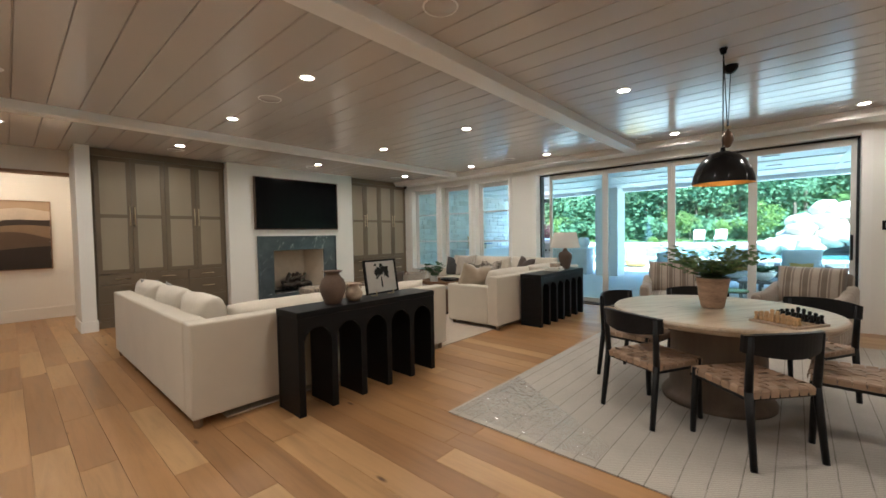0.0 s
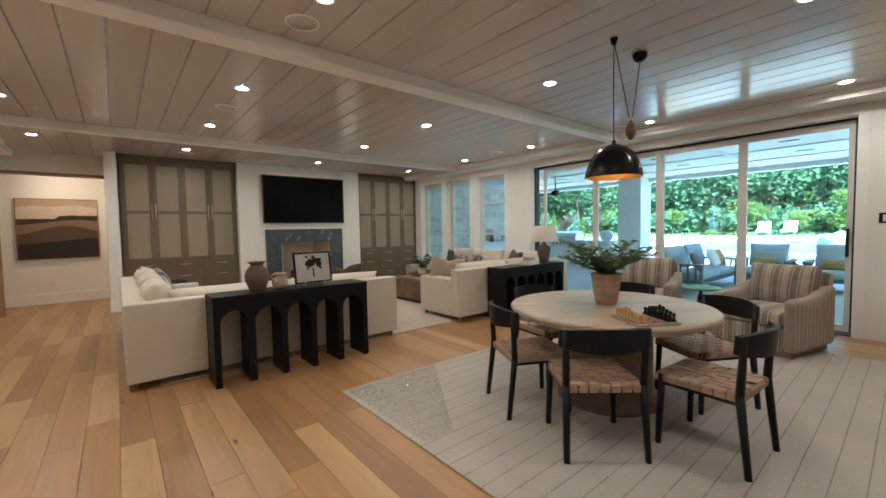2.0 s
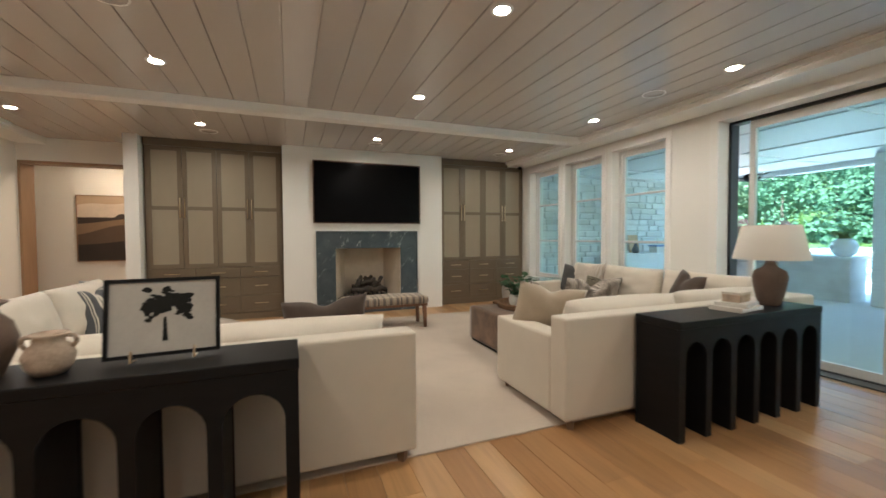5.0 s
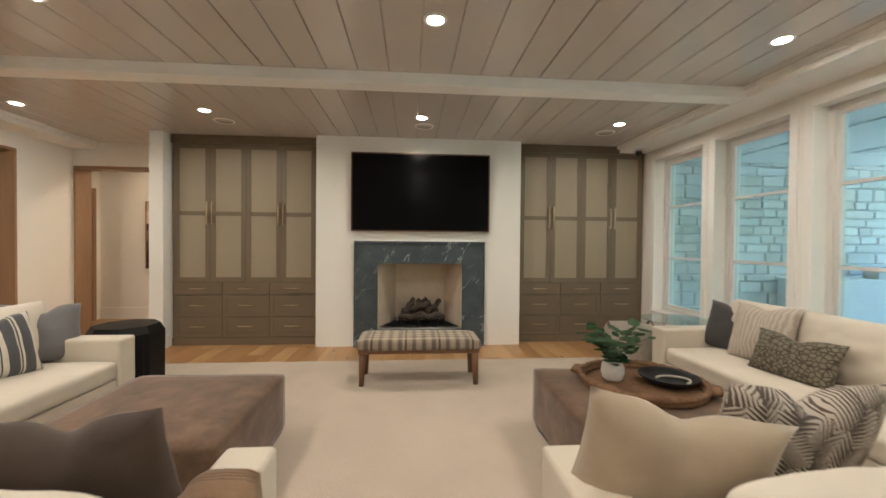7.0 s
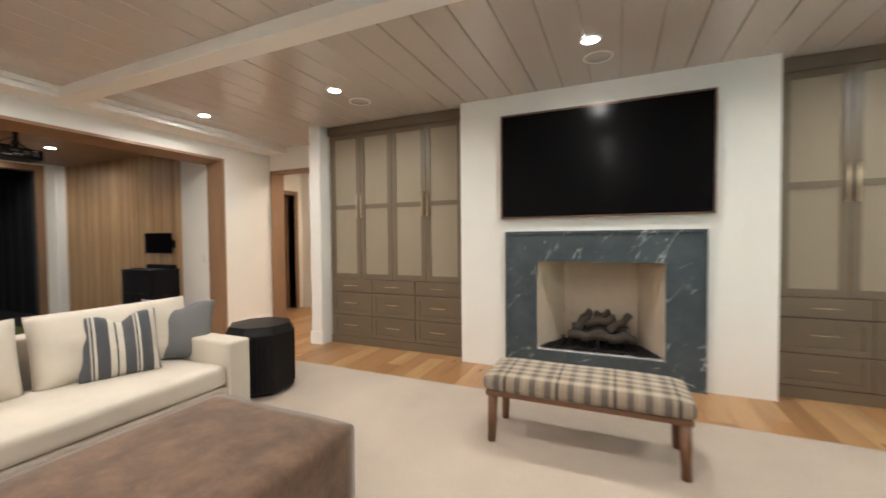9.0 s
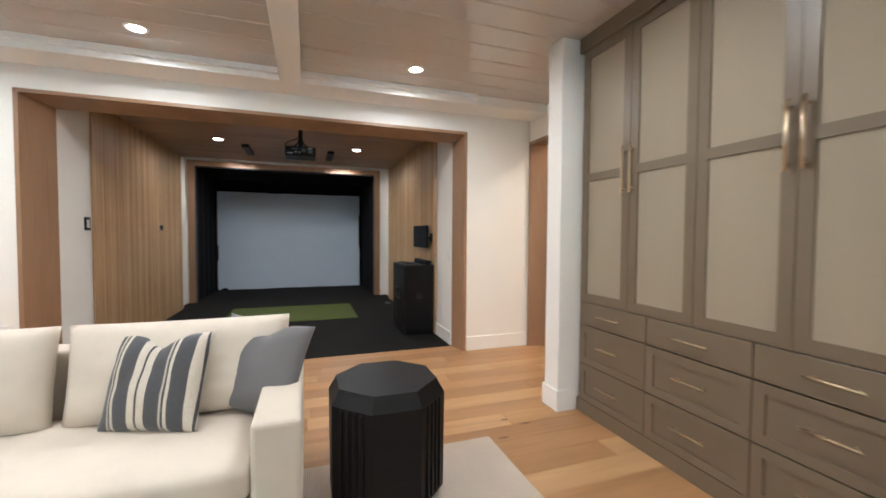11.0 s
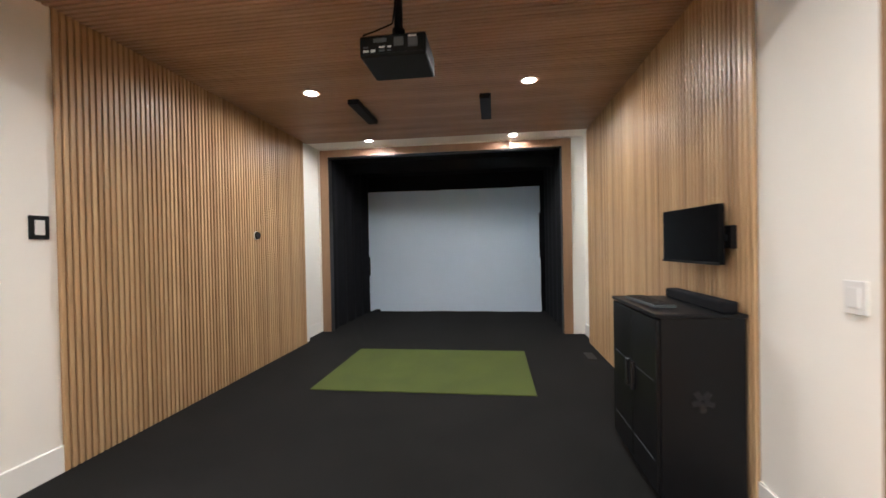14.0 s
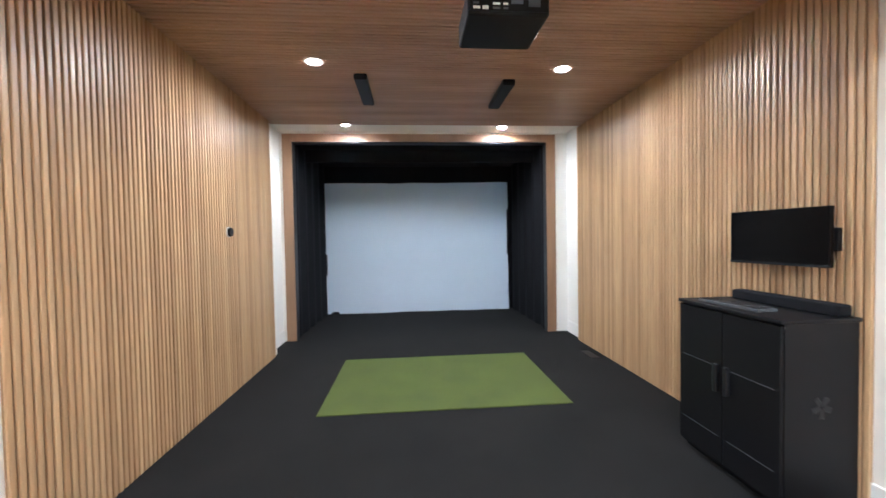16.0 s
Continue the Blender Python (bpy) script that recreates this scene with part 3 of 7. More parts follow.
structure("wall_end", rbox(1.63, 8.71, 0, 1.805, HW, CEIL, 0.004), M["wall"], "short cream wall end beside the cabinets", "wall")
structure("wall_hall_far", rbox(-0.8, 10.85, 0, 3.4, 11.0, CEIL + 0.05), M["wall"], "cream hall wall behind the painting", "wall")
structure("wall_hall_side", holed_wall("x", -0.72, -0.55, 9.60, 10.85, 0, CEIL + 0.05, [(9.98, 10.66, -0.01, 2.25)]), M["wall"], "cream hall wall with a doorway", "wall")
structure("wall_hall_back", rbox(-0.72, 9.60, 0, LW, 9.66, CEIL + 0.05), M["wall"], "plain hall wall return", "wall")
structure("wall_hall_right", rbox(3.2, HW, 0, 3.35, 10.85, CEIL + 0.05), M["wall"], "plain hall end wall", "wall")
dc = structure("door_casing", rbox(-0.74, 9.90, 0, -0.53, 9.98, 2.33, 0.004), M["casing"], "oak door frame in the hall", "casing")
part("casing_board", rbox(-0.74, 10.66, 0, -0.53, 10.74, 2.33, 0.004), M["casing"], dc)
part("casing_head", rbox(-0.74, 9.98, 2.25, -0.53, 10.66, 2.33, 0.004), M["casing"], dc)
# side room shell in black: the dark of the unlit room is put into its colour
bm = holed_wall("x", -2.6, -2.5, 9.0, 11.6, 0, CEIL, [])
rbox(-2.5, 9.0, 0, -0.72, 9.1, CEIL, bm=bm)
rbox(-2.5, 11.5, 0, -0.72, 11.6, CEIL, bm=bm)
rbox(-2.6, 9.0, CEIL, -0.72, 11.6, CEIL + 0.1, bm=bm)
structure("wall_side_room", bm, M["black_cloth"], "side room behind the hall door, its unlit dark put into black walls", "wall")
structure("floor_side_room", rbox(-2.6, 9.0, -0.1, -0.72, 11.6, 0.0), M["grey_plastic"], "grey tiled floor of the unlit side room", "floor")

# closing walls behind the camera
structure("wall_south", rbox(-0.15, -4.25, 0, 8.9, -4.1, CEIL + 0.05), M["wall"], "plain cream wall", "wall")
structure("wall_north", rbox(1.805, 9.45, 0, WW + 0.3, 9.60, CEIL + 0.05), M["wall"], "plain wall behind the fireplace", "wall")


def skirting(name, x0, y0, x1, y1, h=0.165):
    return structure(name, rbox(x0, y0, 0, x1, y1, h, 0.004), M["trim"], "pale painted baseboard", "baseboard")


skirting("baseboard", LW, 8.645, LW + 0.016, HW - 0.014)
skirting("baseboard", LW, -4.1, LW + 0.016, 4.60)
skirting("baseboard", -0.55, 10.834, 3.2, 10.85, 0.21)
skirting("baseboard", 1.614, 8.694, 1.821, 8.71, 0.165)
skirting("baseboard", 1.614, 8.711, 1.63, HW - 0.014, 0.165)
skirting("baseboard", 1.805, 8.711, 1.821, 8.866, 0.165)

# window wall
WIN = [(7.70, 8.61), (6.63, 7.51), (5.50, 6.42)]
WZ0, WZ1 = 0.50, 2.61
SY0, SY1, SZ1 = 0.08, 4.82, 2.63
holes = [(a, b, WZ0, WZ1) for a, b in WIN] + [(SY0, SY1, -0.05, SZ1)]
structure("wall_window", holed_wall("x", WW, WW + 0.30, -4.1, 9.60, -0.1, CEIL + 0.05, holes), M["wall"], "cream wall with three windows and a wide sliding door", "wall")
for i, (a, b) in enumerate(WIN):
    w = structure("window_%d" % (i + 1), holed_wall("x", WW + 0.13, WW + 0.22, a, b, WZ0, WZ1, [(a + 0.05, b - 0.05, WZ0 + 0.05, WZ1 - 0.05)]), M["frame_white"], "tall painted window in three panes", "window")
    part("window_sill", rbox(WW - 0.035, a - 0.02, WZ0 - 0.045, WW + 0.13, b + 0.02, WZ0 + 0.004, 0.004), M["frame_white"], w)
    part("sash", holed_wall("x", WW + 0.15, WW + 0.20, a + 0.05, b - 0.05, WZ0 + 0.05, WZ1 - 0.05, [(a + 0.092, b - 0.092, WZ0 + 0.095, WZ1 - 0.092)]), M["frame_white"], w)
    for z in (1.24, 1.94):
        part("glazing_bar", rbox(WW + 0.145, a + 0.092, z - 0.015, WW + 0.205, b - 0.092, z + 0.015, 0.004), M["frame_white"], w)
    zs = [WZ0 + 0.093, 1.227, 1.253, 1.927, 1.953, WZ1 - 0.09]
    for lo, hi in ((zs[0], zs[1]), (zs[2], zs[3]), (zs[4], zs[5])):
        g = part("pane", rbox(WW + 0.172, a + 0.09, lo, WW + 0.178, b - 0.09, hi), M["glass"], w)
        g.visible_shadow = False
    # flat architrave round the opening
    part("architrave", holed_wall("x", WW - 0.014, WW, a - 0.075, b + 0.075, WZ0 - 0.10, WZ1 + 0.075, [(a, b, WZ0, WZ1)]), M["trim"], w)

sl = structure("window_4", holed_wall("x", WW + 0.17, WW + 0.30, SY0, SY1, 0, SZ1, [(SY0 + 0.03, SY1 - 0.03, 0.02, SZ1 - 0.03)]), M["frame_black"], "wide four-panel sliding glass door to the patio", "sliding door")
STILES = [(SY0 + 0.03, 1.22), (1.22, 2.33), (2.33, 3.46), (3.46, 4.62)]
for k, (a, b) in enumerate(STILES):
    xo = WW + 0.19 + 0.02 * (k % 2)
    lf = part("leaf", holed_wall("x", xo, xo + 0.05, a, b, 0.02, SZ1 - 0.03, [(a + 0.055, b - 0.055, 0.10, SZ1 - 0.115)]), M["frame_white"], sl, "pale door leaf frame")
    g = part("pane", rbox(xo + 0.022, a + 0.05, 0.095, xo + 0.028, b - 0.05, SZ1 - 0.11), M["glass"], lf)
    g.visible_shadow = False
part("handle", rbox(WW + 0.13, SY0 + 0.055, 0.95, WW + 0.19, SY0 + 0.085, 1.30, 0.01), M["frame_black"], sl, "black pull handle")
part("track", rbox(WW + 0.02, SY0, 0.0, WW + 0.30, SY1, 0.014), M["grey_plastic"], sl)
bm = holed_wall("x", WW - 0.014, WW, SY0 - 0.10, SY1 + 0.10, 0, SZ1 + 0.10, [(SY0, SY1, -0.01, SZ1)])
part("architrave", bm, M["trim"], sl)

# fireplace breast with the fire opening, and the stone surround
FB = (4.58, 5.73, 0.235, 1.135)
structure("chimney_breast", holed_wall("y", 8.73, 9.45, 3.75, 6.55, 0, CEIL, [FB]), M["wall"], "cream plastered chimney breast", "wall")
sur = structure("fireplace", holed_wall("y", 8.69, 8.728, 4.27, 6.035, 0, 1.43, [FB]), M["marble"], "dark soapstone fireplace surround with pale veins", "fireplace")
for b in ((4.262, 8.672, 1.408, 6.043, 8.728, 1.438), (4.262, 8.672, 0, 4.284, 8.728, 1.408), (6.021, 8.672, 0, 6.043, 8.728, 1.408)):
    part("edge_moulding", rbox(*b, 0.003, 1), M["marble"], sur)
bm = bmesh.new()
fb = [(FB[0] + 0.004, 8.74), (4.80, 9.24), (5.53, 9.24), (FB[1] - 0.004, 8.74)]
for (xa, ya), (xb, yb) in zip(fb, fb[1:]):
    v = [bm.verts.new(p) for p in ((xa, ya, FB[2]), (xb, yb, FB[2]), (xb, yb, FB[3]), (xa, ya, FB[3]))]
    bm.faces.new(v)
    v = [bm.verts.new(p) for p in ((xa, ya + 0.02, FB[2]), (xa, ya + 0.02, FB[3]), (xb, yb + 0.02, FB[3]), (xb, yb + 0.02, FB[2]))]
    bm.faces.new(v)
v = [bm.verts.new((px, py, FB[3] - 0.004)) for px, py in fb]
bm.faces.new(v)
part("fire_panel", bm, M["firebrick"], sur, "cream refractory panels")
bm = bmesh.new()
bmesh.ops.create_grid(bm, x_segments=60, y_segments=26, size=0.5)
for v in bm.verts:
    y = 8.76 + (v.co.y + 0.5) * 0.46
    half = 0.565 - (y - 8.74) * 0.43
    v.co = Vector((5.155 + v.co.x * 2 * half, y, FB[2] + 0.022 + 0.016 * noise.noise((v.co.x * 40, v.co.y * 25, 0)) + 0.01 * noise.noise((v.co.x * 9, v.co.y * 9, 5))))
part("ember_bed", bm, M["ember"], sur, "dark cinder bed")

# ---- golf room shell ----
GY0, GY1, GC = 4.755, 8.56, 2.75
GX_S, GX_E, GX_G, GX_B = -0.74, -3.92, -4.50, -6.50
bm = rbox(GX_E, GY0 - 0.15, 0, -0.15, GY0, CEIL + 0.1)
rbox(GX_B - 0.1, GY0 - 0.25, 0, GX_E, GY0 - 0.10, CEIL + 0.1, bm=bm)
structure("wall_golf_left", bm, M["wall"], "cream painted golf room wall", "wall")
bm = rbox(GX_E, GY1, 0, -0.15, GY1 + 0.15, CEIL + 0.1)
rbox(GX_B - 0.1, GY1 + 0.05, 0, GX_E, GY1 + 0.20, CEIL + 0.1, bm=bm)
structure("wall_golf_right", bm, M["wall"], "cream painted golf room wall", "wall")
structure("wall_golf_back", rbox(GX_B - 0.2, GY0 - 0.15, 0, GX_B - 0.1, GY1 + 0.15, CEIL + 0.1), M["black_cloth"], "black back wall of the hitting bay", "wall")
structure("floor_golf", rbox(GX_B - 0.1, GY0 - 0.1, -0.1, -0.15, GY1 + 0.05, 0.006), M["carpet"], "charcoal carpet of the golf room", "floor")
structure("ceiling_golf_end", rbox(GX_G - 0.12, GY0 - 0.1, 2.82, GX_E - 0.02, GY1 + 0.05, 2.95), M["trim"], "cream ceiling strip before the hitting bay", "ceiling")
bm = rbox(GX_E - 0.02, GY0, GC + 0.02, -0.15, GY1, 2.95)
x = GX_E
while x < -0.16:
    rbox(x, GY0, GC, x + 0.026, GY1, GC + 0.022, bm=bm)
    x += 0.041
structure("ceiling_golf", bm, M["slat_ceil"], "dark oak slatted ceiling over the golf room", "ceiling")
for nm, y0, y1 in (("baseboard", GY0, GY0 + 0.016), ("baseboard", GY1 - 0.016, GY1)):
    skirting(nm, GX_S, y0, -0.15, y1, 0.165)
    dy = -0.10 if y0 < 6 else 0.05
    skirting(nm, GX_G, y0 + dy, GX_E - 0.001, y1 + dy, 0.165)
gate = structure("bay_frame", holed_wall("x", GX_G - 0.10, GX_G, 4.695, 8.437, 0, 2.795, [(4.82, 8.312, -0.01, 2.69)]), M["casing"], "oak frame round the hitting bay", "casing")
bm = holed_wall("x", GX_G - 0.13, GX_G - 0.02, 4.79, 8.35, 0.006, 2.72, [(4.828, 8.304, 0, 2.672)])
structure("wall_bay_end", holed_wall("x", GX_G - 0.11, GX_G - 0.02, GY0 - 0.10, GY1 + 0.05, 0, 2.82, [(4.695, 8.437, -0.01, 2.795)]), M["wall"], "cream painted wall round the bay frame", "wall")
part("inner_edge", bm, M["frame_black"], gate, "black padded inner edge")
bay = thing("hitting_bay", GX_G, 6.6, 0, "black fabric golf bay enclosure round the screen", "golf enclosure")
for y, s in ((4.83, 1), (8.31, -1)):
    bm = bmesh.new()
    n = 40
    lo, hi = [], []
    for i in range(n + 1):
        u = i / n
        xx = -0.13 - u * 1.86
        yy = y - 6.6 - s * 0.03 + s * (0.05 * u + 0.016 * math.sin(u * 31))
        lo.append(bm.verts.new((xx, yy, 0.008)))
        hi.append(bm.verts.new((xx, yy, 2.70)))
    for i in range(n):
        bm.faces.new((lo[i], lo[i + 1], hi[i + 1], hi[i]))
    part("side_curtain", bm, M["black_cloth"], bay, smooth=True)
part("roof_cloth", rbox(-1.99, -1.86, 2.70, -0.13, 1.86, 2.73), M["black_cloth"], bay)
part("front_baffle", rbox(-0.60, -1.74, 2.52, -0.57, 1.70, 2.70), M["black_cloth"], bay)
part("back_cloth", rbox(-1.99, -1.86, 0.008, -1.96, 1.86, 2.70), M["black_cloth"], bay)
scr = thing("impact_screen", -6.36, 6.53, 0, "white taut golf impact screen hanging in the bay", "screen")
bm = bmesh.new()
bmesh.ops.create_grid(bm, x_segments=50, y_segments=36, size=0.5)
for v in bm.verts:
    u, w = v.co.x, v.co.y
    edge = (0.5 - abs(u)) * (0.5 - abs(w)) * 4
    v.co = Vector((0.012 * noise.noise((u * 5, w * 4, 1)) * (1 - edge) + 0.02 * edge, u * 3.36 + 0.01 * noise.noise((w * 7, u, 3)), 1.20 + w * 2.38 + 0.012 * noise.noise((u * 6, w, 8)) * (1 if abs(w) > 0.45 else 0)))
part("screen_cloth", bm, M["screen"], scr, smooth=True)
part("screen_hem", holed_wall("x", -0.012, -0.002, -1.70, 1.70, 0.006, 2.42, [(-1.66, 1.66, 0.05, 2.38)]), M["black_cloth"], scr)
structure("putting_mat", rbox(-3.535, 5.63, 0.006, -2.13, 7.67, 0.014, 0.002), M["turf"], "green turf hitting mat inlaid in the carpet", "mat")

# downlights
def downlight(x, y, z=CEIL, watts=14.0, group="ceiling downlights", tone=WARM):
    d = thing("downlight", x, y, z, "round recessed downlight, lit, white trim", "downlight", group=group)
    part("trim_ring", lathe([(0.052, -0.001), (0.054, -0.006), (0.074, -0.005), (0.078, 0.0)], 28), M["white_plastic"], d, smooth=True)
    part("lens", cyl(0, 0, -0.003, 0.004, 0.052, n=28), M["led"], d, "glowing lens")
    lamp_disc(x, y, z - 0.012, watts, color=tone)


DL = [(0.87, 5.72), (0.87, 7.82), (0.87, 3.9), (2.82, 2.04), (2.80, 4.05), (2.80, 5.82), (2.76, 7.84), (5.28, 0.1), (5.22, 2.05), (5.20, 4.10), (5.18, 5.86), (5.14, 7.85),
      (7.70, 0.13), (7.65, 2.08), (7.63, 4.15), (7.60, 5.88), (7.49, 7.84), (2.82, 0.1), (0.87, 1.9), (5.28, -2.0), (2.8, -2.0)]
for x, y in DL:
    downlight(x, y, watts=LAMP)
for x, y in ((-2.22, 5.66), (-2.27, 7.66)):
    downlight(x, y, GC, LAMP * 0.85, "golf room downlights")
for x, y in ((-4.15, 5.59), (-4.26, 7.62)):
    downlight(x, y, 2.82, LAMP * 0.68, "golf bay downlights")
for x, y in ((0.9, 10.2), (2.3, 10.2)):
    downlight(x, y, CEIL, LAMP * 0.95, "hall downlights", (1.0, 0.72, 0.45))
# round ceiling speakers
for x, y in ((2.82, 2.42), (2.81, 4.83), (2.80, 8.21), (5.18, 8.17), (7.51, 4.89), (7.5, 8.2), (7.62, 2.5)):
    s = thing("ceiling_speaker", x, y, CEIL, "round flush ceiling speaker grille, painted", "speaker", group="ceiling speakers")
    part("grille", lathe([(0.0, -0.004), (0.10, -0.005), (0.106, 0.0)], 28), M["ceil"], s, smooth=True)
    part("rim", lathe([(0.103, -0.001), (0.106, -0.007), (0.113, -0.006), (0.116, 0.0)], 28), M["trim"], s, smooth=True)

# ---- built-in cabinets ----
def bar_pull(length, vertical, parent, x, z, y=-0.035):
    bm = bmesh.new()
    if vertical:
        rod((x, y, z - length / 2), (x, y, z + length / 2), 0.008, bm=bm)
        for s in (-0.4, 0.4):
            rod((x, y, z + s * length), (x, 0, z + s * length), 0.005, bm=bm)
    else:
        rod((x - length / 2, y, z), (x + length / 2, y, z), 0.006, bm=bm)
        for s in (-0.38, 0.38):
            rod((x + s * length, y, z), (x + s * length, 0, z), 0.0045, bm=bm)
    return part("handle", bm, M["brass"], parent, "brass bar handle", smooth=True)


def cabinet(x0, x1, ajar=False):
    w = x1 - x0
    c = thing("cabinet", x0, 8.87, 0, "tall taupe built-in cabinet with woven panel doors and drawers", "cabinet", group="built-in cabinets")
    part("body", rbox(0, 0.024, 0.0, w, 0.57, CEIL - 0.01, 0.002, 1), M["cabinet"], c)
    part("crown", rbox(-0.0, -0.02, 2.735, w, 0.024, CEIL - 0.004, 0.006), M["cabinet"], c)
    part("plinth", rbox(0.0, 0.004, 0.0, w, 0.024, 0.105, 0.002, 1), M["cabinet"], c)
    n = 4
    m = 0.03
    dw = (w - 2 * m) / n
    for i in range(n):
        a, b = m + i * dw + 0.002, m + (i + 1) * dw - 0.002
        z0, z1, fr = 0.865, 2.728, 0.062
        zm = 1.79
        d = part("door", holed_wall("y", 0.0, 0.022, a, b, z0, z1, [(a + fr, b - fr, z0 + fr, zm - 0.028), (a + fr, b - fr, zm + 0.028, z1 - fr)]), M["cabinet"], c)
        for lo, hi in ((z0 + fr, zm - 0.028), (zm + 0.028, z1 - fr)):
            part("woven_panel", rbox(a + fr - 0.002, 0.010, lo - 0.002, b - fr + 0.002, 0.018, hi + 0.002), M["cab_cloth"], d, "pale woven panel")
        bar_pull(0.31, True, d, b - 0.03 if i % 2 == 0 else a + 0.03, 1.795)
    dw = (w - 2 * m) / 3
    for i in range(3):
        for j, (z0, z1) in enumerate(((0.69, 0.858), (0.392, 0.682), (0.112, 0.384))):
            a, b = m + i * dw + 0.003, m + (i + 1) * dw - 0.003
            if j == 0:
                d = part("drawer", rbox(a, 0.0, z0, b, 0.022, z1, 0.003, 1), M["cabinet"], c)
            else:
                bm = holed_wall("y", 0.0, 0.022, a, b, z0, z1, [(a + 0.055, b - 0.055, z0 + 0.05, z1 - 0.05)])
                prismy = [(a + 0.055, z0 + 0.05), (b - 0.055, z0 + 0.05), (b - 0.055, z1 - 0.05), (a + 0.055, z1 - 0.05)]
                prism(prismy, "y", 0.010, 0.018, bm)
                d = part("drawer", bm, M["cabinet"], c)
            bar_pull(0.20, False, d, (a + b) / 2, (z0 + z1) / 2 + (0.012 if j else 0), -0.028)
    return c


cabinet(1.822, 3.745)
cabinet(6.555, 8.44)

# ---- television ----
tv = thing("television", 5.16, 8.727, 1.57, "large flat black television in a thin bronze frame", "television")
part("panel", rbox(-0.925, -0.052, 0.014, 0.925, -0.012, 1.046, 0.004), M["screen_black"], tv)
part("frame", holed_wall("y", -0.058, 0.0, -0.94, 0.94, 0.0, 1.06, [(-0.924, 0.924, 0.016, 1.044)]), M["bronze"], tv, "thin bronze frame")
part("back_box", rbox(-0.8, -0.012, 0.1, 0.8, 0.0, 0.95), M["black_plastic"], tv)

# ---- logs and grate ----
lg = thing("fire_log_set", 5.155, 8.98, FB[2] + 0.03, "ceramic logs on a black iron grate", "fire logs")
for i in range(9):
    x = -0.34 + i * 0.085
    bm = bmesh.new()
    rod((x, -0.14, 0.0), (x, -0.14, 0.11), 0.010, 0.007, 8, bm)
    rod((x, -0.14, 0.05), (x, 0.12, 0.05), 0.008, n=8, bm=bm)
    part("grate_bar", bm, M["black_wood"], lg)
LOGS = [(-0.30, -0.08, 0.10, 0.10, -0.10, 0.12, 0.05), (0.0, -0.07, 0.11, 0.36, -0.09, 0.11, 0.05), (-0.26, 0.06, 0.15, 0.28, 0.05, 0.17, 0.055),
        (-0.22, -0.05, 0.16, -0.08, 0.06, 0.34, 0.04), (-0.12, 0.0, 0.22, 0.16, -0.02, 0.28, 0.045), (0.10, -0.05, 0.17, 0.30, 0.05, 0.31, 0.04), (-0.05, 0.02, 0.30, 0.12, 0.03, 0.33, 0.032)]
for k, (a, b, c, d, e, f, r) in enumerate(LOGS):
    bm = bmesh.new()
    p0, p1 = Vector((a, b, c)), Vector((d, e, f))
    n = 9
    rings = []
    q = (p1 - p0).to_track_quat("Z", "Y")
    for i in range(n + 1):
        ce = p0.lerp(p1, i / n) + Vector((0, 0, 0.018 * math.sin(i * 1.1 + k)))
        ring = []
        for j in range(10):
            t = 2 * math.pi * j / 10
            rr = r * (1 + 0.28 * noise.noise((i * 0.6 + k * 5, math.cos(t), math.sin(t)))) * (0.75 if i in (0, n) else 1)
            ring.append(bm.verts.new(ce + q @ Vector((rr * math.cos(t), rr * math.sin(t), 0))))
        rings.append(ring)
    for ra, rb in zip(rings, rings[1:]):
        for j in range(10):
            bm.faces.new((ra[j], ra[(j + 1) % 10], rb[(j + 1) % 10], rb[j]))
    bm.faces.new(rings[0][::-1])
    bm.faces.new(rings[-1])
    part("log", bm, M["log"], lg, smooth=True)

